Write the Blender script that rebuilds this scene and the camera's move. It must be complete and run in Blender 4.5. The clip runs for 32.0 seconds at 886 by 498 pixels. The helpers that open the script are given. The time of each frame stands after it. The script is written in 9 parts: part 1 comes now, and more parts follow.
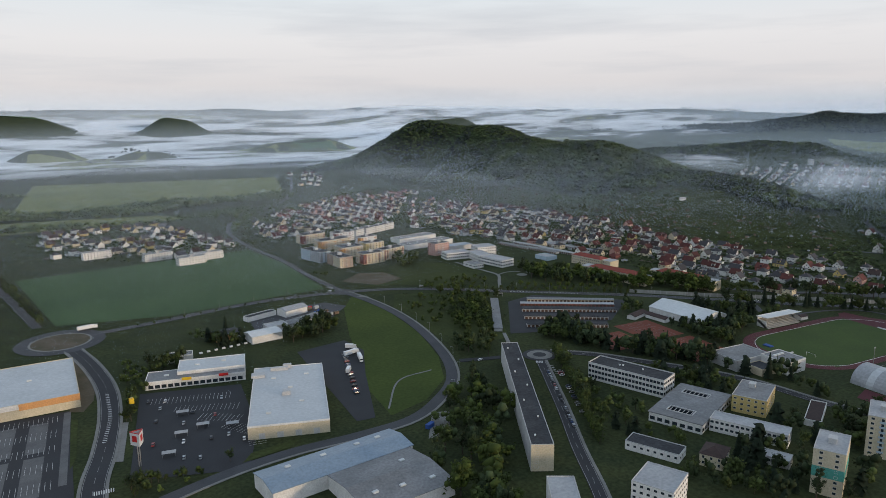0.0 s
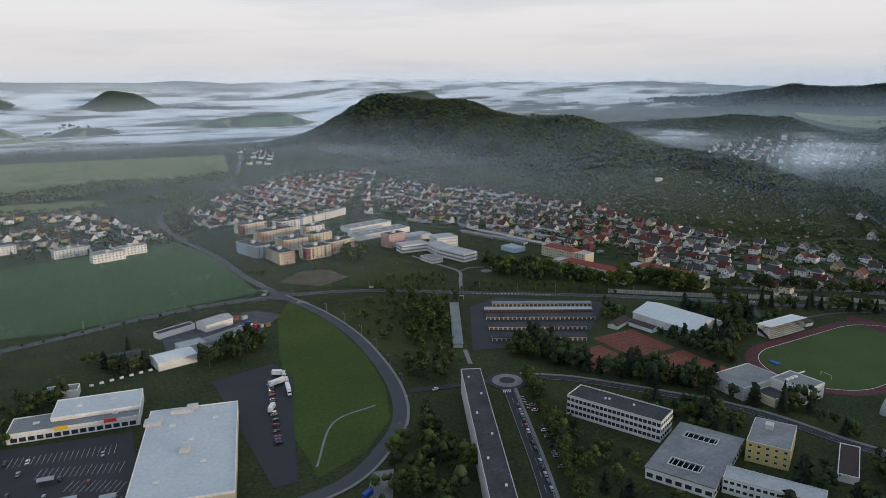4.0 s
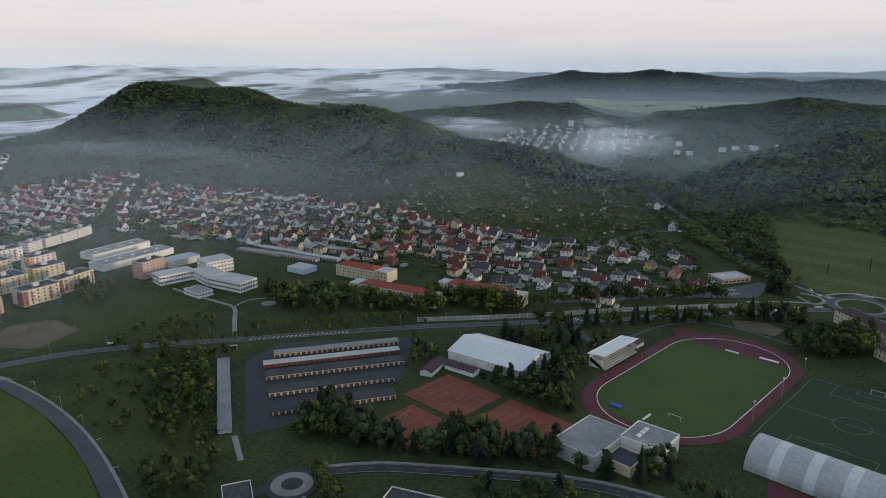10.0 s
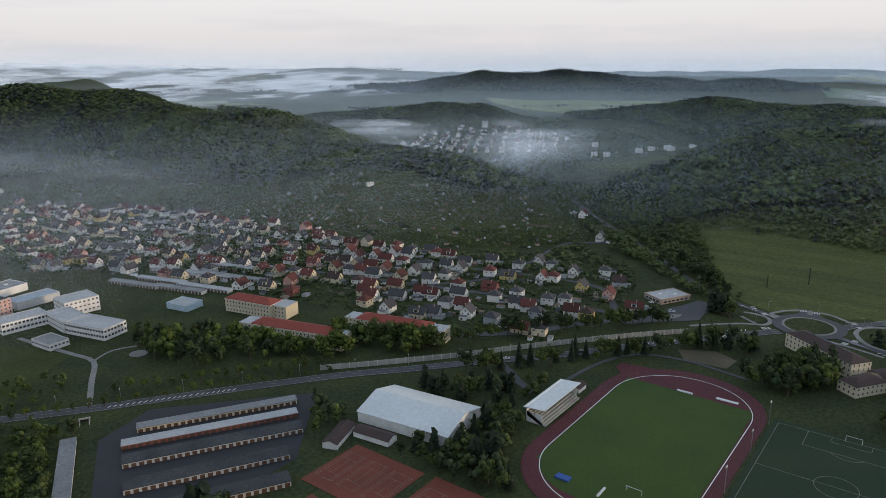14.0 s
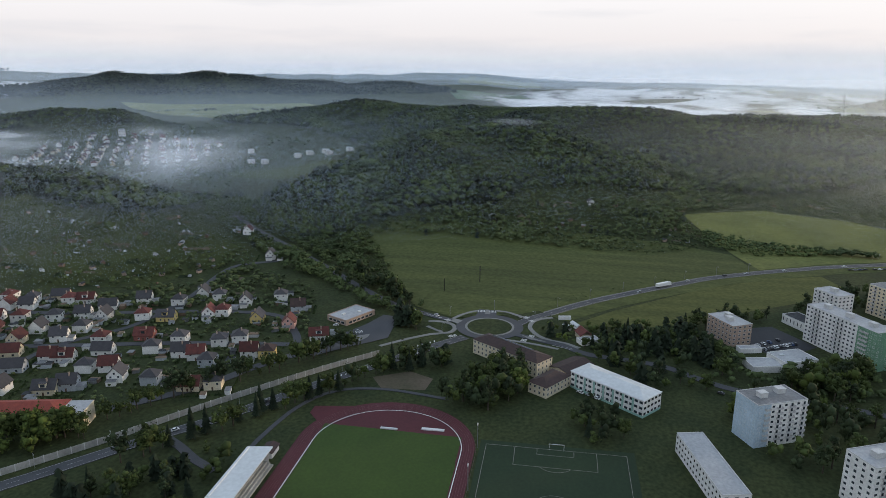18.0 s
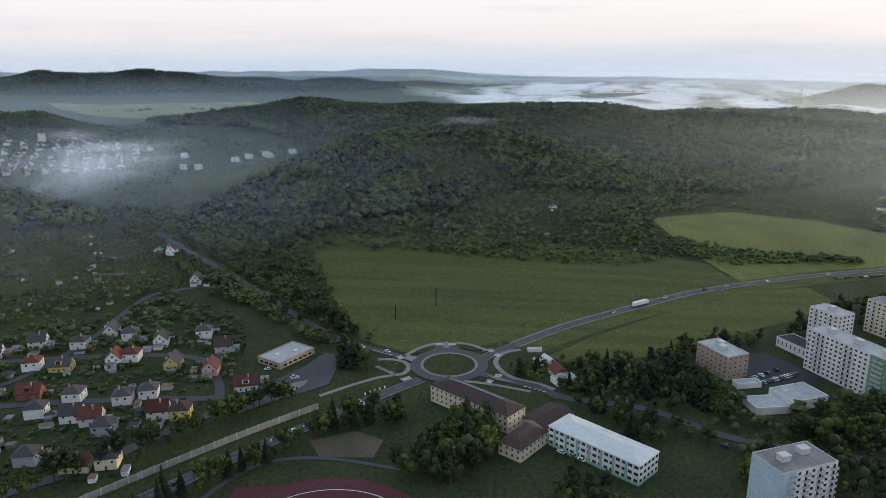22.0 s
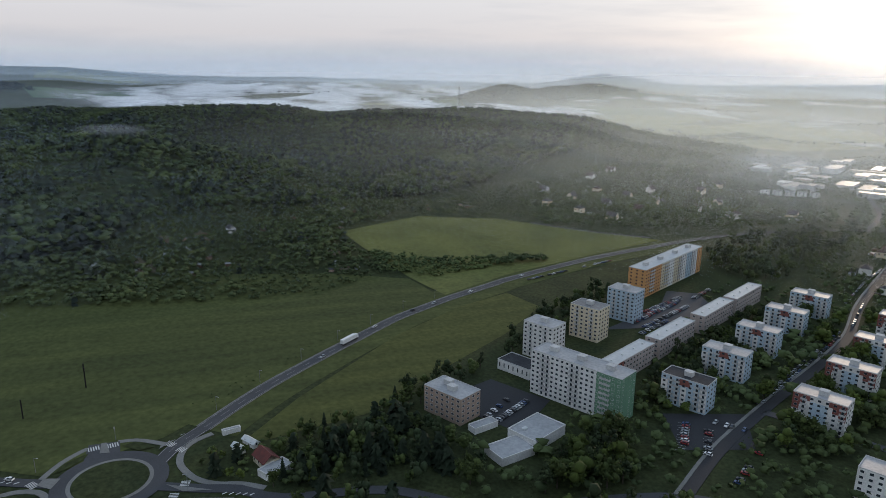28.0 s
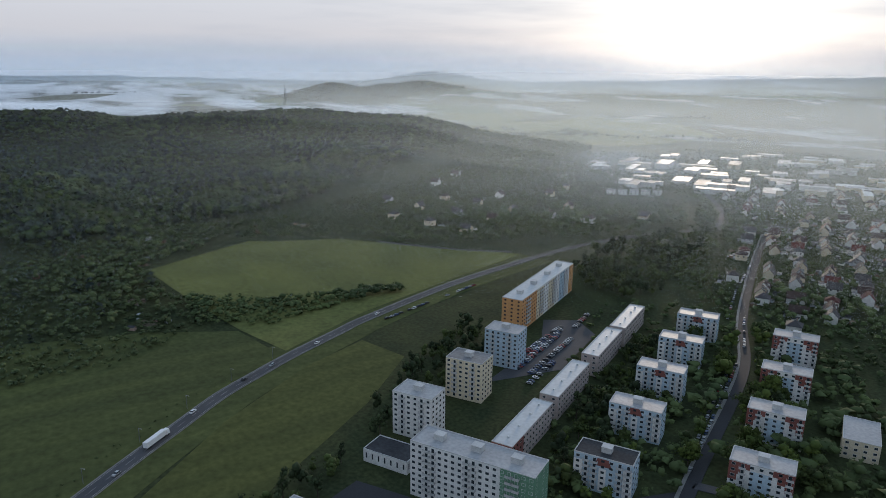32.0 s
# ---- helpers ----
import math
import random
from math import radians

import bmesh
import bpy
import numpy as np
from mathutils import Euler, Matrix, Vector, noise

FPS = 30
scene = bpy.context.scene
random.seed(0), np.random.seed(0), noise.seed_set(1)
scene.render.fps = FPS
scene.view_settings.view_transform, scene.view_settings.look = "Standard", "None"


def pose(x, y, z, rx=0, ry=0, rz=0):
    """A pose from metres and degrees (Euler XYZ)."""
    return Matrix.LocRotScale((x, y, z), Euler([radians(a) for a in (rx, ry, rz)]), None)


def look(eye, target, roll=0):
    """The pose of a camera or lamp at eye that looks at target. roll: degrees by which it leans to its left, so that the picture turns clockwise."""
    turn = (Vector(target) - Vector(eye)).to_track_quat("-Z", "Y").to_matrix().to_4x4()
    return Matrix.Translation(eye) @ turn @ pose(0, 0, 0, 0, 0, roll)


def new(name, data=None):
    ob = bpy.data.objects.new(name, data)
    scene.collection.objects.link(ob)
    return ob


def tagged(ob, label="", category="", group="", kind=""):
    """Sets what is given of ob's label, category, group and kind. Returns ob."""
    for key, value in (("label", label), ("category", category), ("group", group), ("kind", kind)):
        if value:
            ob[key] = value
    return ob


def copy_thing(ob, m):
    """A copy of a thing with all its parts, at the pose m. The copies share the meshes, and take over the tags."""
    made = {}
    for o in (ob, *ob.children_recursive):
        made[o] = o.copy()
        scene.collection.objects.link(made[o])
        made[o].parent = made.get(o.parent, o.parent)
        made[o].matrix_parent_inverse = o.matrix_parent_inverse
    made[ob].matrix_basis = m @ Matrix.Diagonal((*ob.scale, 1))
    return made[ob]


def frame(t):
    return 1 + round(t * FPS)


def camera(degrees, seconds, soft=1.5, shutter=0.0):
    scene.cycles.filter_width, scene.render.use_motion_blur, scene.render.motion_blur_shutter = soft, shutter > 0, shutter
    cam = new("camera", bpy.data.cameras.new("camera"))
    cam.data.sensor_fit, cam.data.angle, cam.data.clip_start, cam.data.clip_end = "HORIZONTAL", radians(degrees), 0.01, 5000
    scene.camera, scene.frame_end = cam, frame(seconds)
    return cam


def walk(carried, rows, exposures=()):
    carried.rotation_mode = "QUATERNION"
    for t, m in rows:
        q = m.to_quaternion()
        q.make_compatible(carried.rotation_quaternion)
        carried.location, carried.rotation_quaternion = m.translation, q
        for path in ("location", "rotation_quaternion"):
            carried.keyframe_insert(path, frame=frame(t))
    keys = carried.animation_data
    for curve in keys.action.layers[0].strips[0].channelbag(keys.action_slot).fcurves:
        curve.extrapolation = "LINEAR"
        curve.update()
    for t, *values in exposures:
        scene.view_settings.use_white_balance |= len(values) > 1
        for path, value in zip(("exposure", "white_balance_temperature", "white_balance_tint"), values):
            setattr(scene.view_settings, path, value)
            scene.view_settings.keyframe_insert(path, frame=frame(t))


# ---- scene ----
cam = camera(64.8, 32.0, soft=0.8)
METRES, EYE, TILT, LEAN, TURN = 651.4, 187.0, 0.0, 0.0, -26.3
ROWS = [
    (0.0, 0.0, 0.0, 0.0, -0.13, -11.39, 0.62),
    (0.5, 0.0016, 0.0187, 0.0004, -1.8, -11.4, 0.58),
    (1.0, 0.0036, 0.0395, 0.0005, -1.72, -11.36, 0.61),
    (1.5, 0.0061, 0.0585, 0.0004, -2.8, -11.36, 0.61),
    (2.0, 0.0084, 0.0791, 0.0006, -3.27, -11.36, 0.61),
    (2.5, 0.0112, 0.0978, 0.0004, -3.18, -11.3, 0.63),
    (4.5, 0.0231, 0.1691, -0.0, -3.29, -14.6, 0.61),
    (5.0, 0.026, 0.1843, 0.0004, -8.62, -14.69, 0.38),
    (5.5, 0.0284, 0.1991, 0.0005, -10.54, -14.75, 0.39),
    (6.0, 0.0324, 0.2156, 0.0008, -12.2, -14.8, 0.48),
    (6.5, 0.0359, 0.2304, 0.0009, -12.65, -14.8, 0.58),
    (7.0, 0.0405, 0.2464, 0.0009, -12.75, -14.77, 0.66),
    (7.5, 0.0449, 0.2609, 0.0008, -13.06, -14.73, 0.68),
    (8.0, 0.05, 0.2766, 0.0005, -13.45, -14.69, 0.69),
    (8.5, 0.0547, 0.291, 0.0004, -14.65, -14.69, 0.65),
    (9.0, 0.0601, 0.3064, 0.0002, -16.29, -14.72, 0.57),
    (9.5, 0.0652, 0.3206, 0.0, -17.9, -14.74, 0.5),
    (10.0, 0.0708, 0.3358, 0.0002, -19.41, -14.78, 0.42),
    (10.5, 0.0767, 0.3495, 0.0001, -20.75, -14.79, 0.45),
    (11.0, 0.0831, 0.3647, 0.0001, -21.2, -14.79, 0.52),
    (11.5, 0.0889, 0.3791, -0.0004, -21.22, -14.77, 0.6),
    (12.0, 0.0962, 0.3942, -0.0003, -21.48, -14.78, 0.63),
    (12.5, 0.1022, 0.408, -0.0004, -22.65, -14.8, 0.6),
    (13.0, 0.1091, 0.4234, -0.0011, -23.9, -14.81, 0.52),
    (13.5, 0.1158, 0.4367, -0.0007, -25.13, -14.83, 0.5),
    (15.5, 0.1463, 0.492, -0.0006, -34.45, -14.91, 0.32),
    (16.0, 0.1551, 0.5056, -0.0007, -38.56, -14.89, 0.22),
    (16.5, 0.163, 0.5174, -0.0004, -41.07, -14.84, 0.17),
    (17.0, 0.1709, 0.5243, -0.0011, -44.34, -14.76, -0.1),
    (17.5, 0.1756, 0.5282, -0.0019, -49.97, -14.68, -0.3),
    (18.0, 0.1826, 0.5337, -0.0033, -54.15, -14.71, -0.26),
    (18.5, 0.1901, 0.5406, -0.0041, -56.76, -14.77, -0.23),
    (19.0, 0.2011, 0.5485, -0.0042, -57.58, -14.95, -0.09),
    (19.5, 0.2128, 0.5562, -0.0044, -57.81, -15.02, 0.01),
    (20.0, 0.2258, 0.5646, -0.0042, -58.02, -15.07, 0.08),
    (20.5, 0.2384, 0.5724, -0.0041, -58.17, -15.09, 0.13),
    (21.0, 0.2521, 0.5811, -0.0038, -58.28, -15.1, 0.18),
    (21.5, 0.2656, 0.5893, -0.0042, -58.26, -15.07, 0.19),
    (22.0, 0.2799, 0.5978, -0.004, -58.19, -15.06, 0.22),
    (22.5, 0.2931, 0.6059, -0.0038, -58.91, -15.08, 0.19),
    (23.0, 0.3076, 0.6149, -0.0041, -60.78, -15.1, 0.07),
    (23.5, 0.321, 0.6228, -0.0046, -61.23, -15.1, 0.06),
    (24.0, 0.3356, 0.6311, -0.0043, -63.09, -15.14, -0.02),
    (24.5, 0.3492, 0.6385, -0.0049, -66.61, -15.11, -0.23),
    (25.0, 0.3609, 0.6451, -0.0045, -67.58, -15.04, -0.33),
    (25.5, 0.3675, 0.647, -0.0052, -69.17, -14.96, -0.55),
    (26.0, 0.3714, 0.648, -0.006, -73.98, -14.87, -0.72),
    (26.5, 0.3764, 0.6495, -0.0071, -78.66, -14.81, -0.76),
    (28.5, 0.4262, 0.6615, -0.0061, -86.13, -15.05, -0.56),
    (29.0, 0.4427, 0.6644, -0.006, -87.93, -15.09, -0.53),
    (29.5, 0.4605, 0.6666, -0.0067, -89.68, -15.12, -0.53),
    (30.0, 0.4802, 0.6695, -0.0062, -92.81, -15.17, -0.64),
    (30.5, 0.5008, 0.672, -0.0061, -95.28, -15.18, -0.7),
    (31.0, 0.5232, 0.6733, -0.0054, -97.4, -15.14, -0.69),
    (31.5, 0.5477, 0.6737, -0.0067, -98.67, -15.08, -0.71),
    (32.0, 0.5729, 0.6732, -0.0068, -98.65, -15.05, -0.6),
]
walk(cam, [(t, pose(0, 0, EYE, TILT, LEAN, TURN) @ pose(METRES * x, METRES * y, METRES * z, 90 + pitch, roll, yaw)) for t, x, y, z, yaw, pitch, roll in ROWS],
     exposures=[(0.0, 0.0, 6600, 11), (6.0, 0.0, 6600, 11), (13.0, 0.05, 6650, 11.5), (17.5, 0.25, 6600, 12), (22.0, 0.28, 6600, 12), (26.0, 0.02, 6600, 12), (29.0, -0.16, 6250, 11.5), (32.0, -0.22, 6050, 11)])

# ---- light: low sun behind thin cloud, bright overcast dawn sky ----
SUN_AZ, SUN_EL = 145.0, 5.5          # degrees clockwise from +y, and above the horizon
SUN_DIR = Vector((math.sin(radians(SUN_AZ)) * math.cos(radians(SUN_EL)), math.cos(radians(SUN_AZ)) * math.cos(radians(SUN_EL)), math.sin(radians(SUN_EL))))
sun = new("sun", bpy.data.lights.new("sun", "SUN"))
sun.data.energy, sun.data.angle, sun.data.color = 2.0, radians(6), (1.0, 0.78, 0.55)
sun.matrix_world = look(SUN_DIR * 900, (0, 0, 0))


def make_world():
    w = bpy.data.worlds.new("dawn_sky")
    scene.world = w
    w.use_nodes = True
    nt = w.node_tree
    nt.nodes.clear()
    N, link = nt.nodes.new, nt.links.new
    out, bg = N("ShaderNodeOutputWorld"), N("ShaderNodeBackground")
    sky = N("ShaderNodeTexSky")
    sky.sky_type, sky.sun_disc = "NISHITA", False
    sky.sun_elevation, sky.sun_rotation = radians(SUN_EL), radians(SUN_AZ)
    tc = N("ShaderNodeTexCoord")
    sep = N("ShaderNodeSeparateXYZ")
    link(tc.outputs["Generated"], sep.inputs[0])
    # cloud veil: pale rose at the horizon to cool grey-white above
    ramp = N("ShaderNodeValToRGB")
    e = ramp.color_ramp.elements
    e[0].position, e[0].color = 0.0, (0.66, 0.69, 0.73, 1)
    e[1].position, e[1].color = 1.0, (0.46, 0.60, 0.80, 1)
    for p, c in ((0.035, (0.74, 0.73, 0.75, 1)), (0.09, (0.82, 0.82, 0.84, 1)), (0.17, (0.74, 0.83, 0.89, 1)), (0.4, (0.58, 0.71, 0.86, 1))):
        k = e.new(p)
        k.color = c
    link(sep.outputs[2], ramp.inputs[0])
    # streaks of cloud, stretched along the horizon
    mp = N("ShaderNodeMapping")
    mp.inputs["Scale"].default_value = (1.7, 1.7, 17.0)
    link(tc.outputs["Generated"], mp.inputs[0])
    nz = N("ShaderNodeTexNoise")
    nz.inputs["Scale"].default_value, nz.inputs["Detail"].default_value, nz.inputs["Roughness"].default_value = 1.6, 7.0, 0.55
    link(mp.outputs[0], nz.inputs["Vector"])
    streak = N("ShaderNodeMapRange")
    streak.inputs[1].default_value, streak.inputs[2].default_value = 0.45, 0.68
    streak.inputs[3].default_value, streak.inputs[4].default_value = 0.0, 0.42
    link(nz.outputs[0], streak.inputs[0])
    cloud = N("ShaderNodeMix")
    cloud.data_type = "RGBA"
    cloud.inputs[7].default_value = (0.53, 0.57, 0.63, 1)
    link(streak.outputs[0], cloud.inputs[0])
    # brightness round the hidden sun
    dot = N("ShaderNodeVectorMath")
    dot.operation = "DOT_PRODUCT"
    dot.inputs[1].default_value = SUN_DIR
    nrm = N("ShaderNodeVectorMath")
    nrm.operation = "NORMALIZE"
    link(tc.outputs["Generated"], nrm.inputs[0])
    link(nrm.outputs[0], dot.inputs[0])
    pos = N("ShaderNodeMath")
    pos.operation = "MAXIMUM"
    pos.inputs[1].default_value = 0.0
    link(dot.outputs["Value"], pos.inputs[0])
    total = ramp.outputs[0]
    for power, colour in ((7.0, (0.08, 0.08, 0.07)), (36.0, (0.55, 0.51, 0.40)), (260.0, (1.6, 1.45, 1.1))):
        pw = N("ShaderNodeMath")
        pw.operation = "POWER"
        pw.inputs[1].default_value = power
        link(pos.outputs[0], pw.inputs[0])
        mul = N("ShaderNodeVectorMath")
        mul.operation = "SCALE"
        mul.inputs[0].default_value = colour
        link(pw.outputs[0], mul.inputs["Scale"])
        add = N("ShaderNodeVectorMath")
        add.operation = "ADD"
        link(total, add.inputs[0])
        link(mul.outputs[0], add.inputs[1])
        total = add.outputs[0]
    scaled = N("ShaderNodeVectorMath")
    scaled.operation = "SCALE"
    scaled.inputs["Scale"].default_value = 0.006
    link(sky.outputs[0], scaled.inputs[0])
    add = N("ShaderNodeVectorMath")
    add.operation = "ADD"
    link(total, add.inputs[0])
    link(scaled.outputs[0], add.inputs[1])
    link(add.outputs[0], cloud.inputs[6])
    link(cloud.outputs[2], bg.inputs[0])
    bg.inputs[1].default_value = 0.95
    link(bg.outputs[0], out.inputs[0])


make_world()

# ---- materials ----


def mat(name, a, b=None, scale=0.3, rough=0.85, metal=0.0, bump=0.0, bump_scale=None, detail=5.0, island=0.0, rand=0.0, fine=None, spec=0.35, stretch=None, grain=1.0):
    """A surface that wanders between the colours a and b by noise of the given scale (per metre); island and rand: spread of brightness by mesh island and by object."""
    m = bpy.data.materials.new(name)
    m.use_nodes = True
    nt = m.node_tree
    N, link = nt.nodes.new, nt.links.new
    bs = nt.nodes["Principled BSDF"]
    bs.inputs["Roughness"].default_value, bs.inputs["Metallic"].default_value = rough, metal
    bs.inputs["Specular IOR Level"].default_value = spec
    b = b or tuple(v * 0.75 for v in a)
    geo = N("ShaderNodeNewGeometry")
    vec = geo.outputs["Position"]
    if stretch:
        mp = N("ShaderNodeMapping")
        mp.inputs["Scale"].default_value = stretch[:3]
        mp.inputs["Rotation"].default_value = (0, 0, radians(stretch[3]))
        link(vec, mp.inputs[0])
        vec = mp.outputs[0]
    n1 = N("ShaderNodeTexNoise")
    n1.inputs["Scale"].default_value, n1.inputs["Detail"].default_value = scale, detail
    link(vec, n1.inputs["Vector"])
    r1 = N("ShaderNodeMapRange")
    r1.inputs[1].default_value, r1.inputs[2].default_value = 0.3, 0.7
    link(n1.outputs[0], r1.inputs[0])
    mix = N("ShaderNodeMix")
    mix.data_type = "RGBA"
    mix.inputs[6].default_value, mix.inputs[7].default_value = (*a, 1), (*b, 1)
    link(r1.outputs[0], mix.inputs[0])
    col = mix.outputs[2]
    n2 = N("ShaderNodeTexNoise")
    n2.inputs["Scale"].default_value, n2.inputs["Detail"].default_value = fine or scale * 9, 4.0
    link(geo.outputs["Position"], n2.inputs["Vector"])
    factor = N("ShaderNodeMapRange")
    factor.inputs[1].default_value, factor.inputs[2].default_value = 0.25, 0.75
    factor.inputs[3].default_value, factor.inputs[4].default_value = 1 - 0.18 * grain, 1 + 0.17 * grain
    link(n2.outputs[0], factor.inputs[0])
    val = factor.outputs[0]
    for spread, src in ((island, geo.outputs["Random Per Island"]), (rand, None)):
        if spread:
            if src is None:
                src = N("ShaderNodeObjectInfo").outputs["Random"]
            rr = N("ShaderNodeMapRange")
            rr.inputs[3].default_value, rr.inputs[4].default_value = 1 - spread, 1 + spread
            link(src, rr.inputs[0])
            mm = N("ShaderNodeMath")
            mm.operation = "MULTIPLY"
            link(val, mm.inputs[0])
            link(rr.outputs[0], mm.inputs[1])
            val = mm.outputs[0]
    sc = N("ShaderNodeVectorMath")
    sc.operation = "SCALE"
    link(col, sc.inputs[0])
    link(val, sc.inputs["Scale"])
    link(sc.outputs[0], bs.inputs["Base Color"])
    if bump:
        bp = N("ShaderNodeBump")
        bp.inputs["Strength"].default_value, bp.inputs["Distance"].default_value = bump, 1.0 / (bump_scale or scale * 9)
        link(n2.outputs[0], bp.inputs["Height"])
        link(bp.outputs[0], bs.inputs["Normal"])
    return m


GRASS = mat("rough_grass", (0.044, 0.053, 0.021), (0.027, 0.037, 0.017), 0.04, 0.95, fine=0.45, spec=0.1, grain=2.4)
MEADOW = mat("meadow_grass", (0.052, 0.063, 0.021), (0.034, 0.045, 0.017), 0.022, 0.95, fine=0.4, spec=0.1, grain=1.5)
FIELD = mat("young_crop", (0.078, 0.091, 0.031), (0.049, 0.060, 0.023), 0.075, 0.95, fine=0.3, spec=0.1, stretch=(1, 0.07, 1, 0), grain=1.5, detail=3)
LAWN = mat("bright_mown_grass", (0.060, 0.082, 0.021), (0.042, 0.060, 0.017), 0.02, 0.95, fine=0.4, spec=0.1, grain=1.2)
CROP = mat("dense_green_crop", (0.068, 0.110, 0.050), (0.052, 0.088, 0.040), 0.012, 0.95, fine=0.3, spec=0.1)
HAY = mat("yellow_green_hay", (0.084, 0.092, 0.029), (0.054, 0.063, 0.022), 0.06, 0.95, fine=0.3, spec=0.1, stretch=(1, 0.07, 1, 0), grain=1.5, detail=3)
SLOPE_GRASS = mat("sunny_slope_grass", (0.130, 0.140, 0.046), (0.088, 0.103, 0.036), 0.02, 0.95, fine=0.3, spec=0.1, grain=1.5)
PALE_FIELD = mat("pale_yellow_green_field", (0.16, 0.17, 0.065), (0.11, 0.13, 0.05), 0.01, 0.95, fine=0.2, spec=0.1)
FOREST_FLOOR = mat("woodland_floor", (0.020, 0.032, 0.012), (0.012, 0.020, 0.009), 0.03, 0.95, fine=0.4, spec=0.1)
SOIL = mat("bare_soil", (0.11, 0.085, 0.06), (0.06, 0.055, 0.03), 0.05, 0.95, fine=0.6)
ASPHALT = mat("asphalt", (0.060, 0.062, 0.068), (0.042, 0.044, 0.049), 0.05, 0.8, fine=1.5)
DARK_ASPHALT = mat("fresh_dark_asphalt", (0.028, 0.030, 0.034), (0.022, 0.023, 0.027), 0.05, 0.8, fine=1.5)
PAVING = mat("concrete_paving", (0.20, 0.20, 0.19), (0.15, 0.15, 0.14), 0.1, 0.85, fine=1.2)
MARKING = mat("road_paint", (0.62, 0.62, 0.60), (0.45, 0.45, 0.44), 0.4, 0.7)
LINE_PAINT = mat("worn_line_paint", (0.36, 0.36, 0.35), (0.22, 0.22, 0.22), 0.4, 0.75)
CONCRETE = mat("grey_concrete", (0.32, 0.32, 0.30), (0.22, 0.22, 0.21), 0.12, 0.85)
TARTAN = mat("maroon_running_track", (0.085, 0.019, 0.024), (0.068, 0.016, 0.020), 0.05, 0.85, fine=1.0)
CLAY = mat("red_clay", (0.164, 0.043, 0.024), (0.123, 0.035, 0.021), 0.07, 0.9, fine=1.0)
TURF = mat("mown_pitch", (0.036, 0.066, 0.008), (0.027, 0.052, 0.006), 0.04, 0.9, fine=0.6)
PITCH2 = mat("artificial_turf", (0.016, 0.033, 0.012), (0.012, 0.026, 0.010), 0.03, 0.9, fine=0.6)
FAINT_LINE = mat("worn_line", (0.24, 0.22, 0.20), (0.16, 0.15, 0.14), 0.3, 0.8)
LANE_LINE = mat("worn_lane_line", (0.20, 0.11, 0.11), (0.15, 0.08, 0.08), 0.3, 0.8)
WHITE_LINE = mat("white_line", (0.75, 0.75, 0.73), (0.6, 0.6, 0.58), 0.4, 0.7)

# ---- the lie of the land ----
RIDGES = [  # x, y, height at one end; the same at the other; half width
    # the long hill north of the town
    (930, 1960, 143, 1040, 1780, 108, 205), (1040, 1780, 108, 1035, 1263, 84, 205), (1035, 1263, 84, 945, 880, 54, 165), (945, 880, 54, 985, 690, 28, 120), (1150, 1850, 78, 1290, 1770, 76, 140),
    # the near eastern hill and the ridge behind it
    (1310, 420, 82, 1370, 340, 82, 250),
    (1972, 1047, 26, 2010, 760, 52, 230), (2010, 760, 52, 1990, 520, 66, 260), (1990, 520, 66, 1900, 300, 74, 270), (1900, 300, 74, 1840, 90, 70, 280), (1840, 90, 70, 1760, -175, 62, 290),
    (1760, -175, 62, 1755, -290, 64, 300), (1755, -290, 64, 1683, -424, 62, 280), (1683, -424, 62, 1640, -560, 40, 230), (1640, -560, 40, 1620, -760, 12, 200),
    # beyond the misty village
    (1365, 1733, 40, 1497, 1619, 38, 130), (1497, 1619, 38, 1707, 1386, 50, 130), (1707, 1386, 50, 1779, 1287, 42, 110), (1779, 1287, 42, 1870, 1150, 6, 100),
    # the broad wooded mountain
    (2813, 2696, 9, 2976, 2515, 24, 260), (2976, 2515, 20, 3179, 2247, 70, 260), (3179, 2247, 70, 3408, 1865, 70, 300), (3408, 1865, 70, 3567, 1508, 44, 270), (3602, 1410, 24, 3700, 1080, 36, 230), (3700, 1080, 36, 3760, 830, 4, 200),
    # cones to the south-east
    (3200, -1090, 72, 3230, -1110, 72, 210), (3230, -1110, 36, 3500, -1700, 44, 190), (3500, -1700, 44, 3480, -1950, 14, 190), (3900, -2060, 40, 4150, -2250, 40, 260),
    # knolls in the northern basin
    (-190, 2880, 60, -120, 2900, 52, 85), (130, 2820, 44, 215, 2830, 40, 75), (350, 3880, 88, 430, 3880, 78, 110), (700, 2990, 46, 900, 3010, 60, 130), (1480, 3150, 100, 1620, 3120, 104, 150), (-650, 3950, 112, -250, 4000, 80, 150),
]


def step(v, a, b):
    s = np.clip((v - a) / (b - a), 0, 1)
    return s * s * (3 - 2 * s)


def plain(x, y):
    """The wide land without its hills: flat round the town, rising towards the skyline and in the valley of the village."""
    x, y = np.asarray(x, float), np.asarray(y, float)
    r = np.hypot(x - 300, y - 300)
    az = np.degrees(np.arctan2(x - 300, y - 300)) % 360
    rim = np.interp(az, [0, 2, 10, 18, 27, 36, 45, 52, 66, 80, 92, 100, 108, 118, 130, 139, 151, 160, 200, 270, 345, 360], [202, 198, 183, 180, 164, 152, 140, 118, 112, 108, 98, 94, 80, 66, 74, 90, 122, 130, 120, 120, 206, 202])
    return np.clip((r - 2400) / 2100, 0, 1) ** 2 * rim - 0.35 * np.clip(r - 4500, 0, 400) + 24 * step(x, 1150, 1800) * step(y, 450, 800)


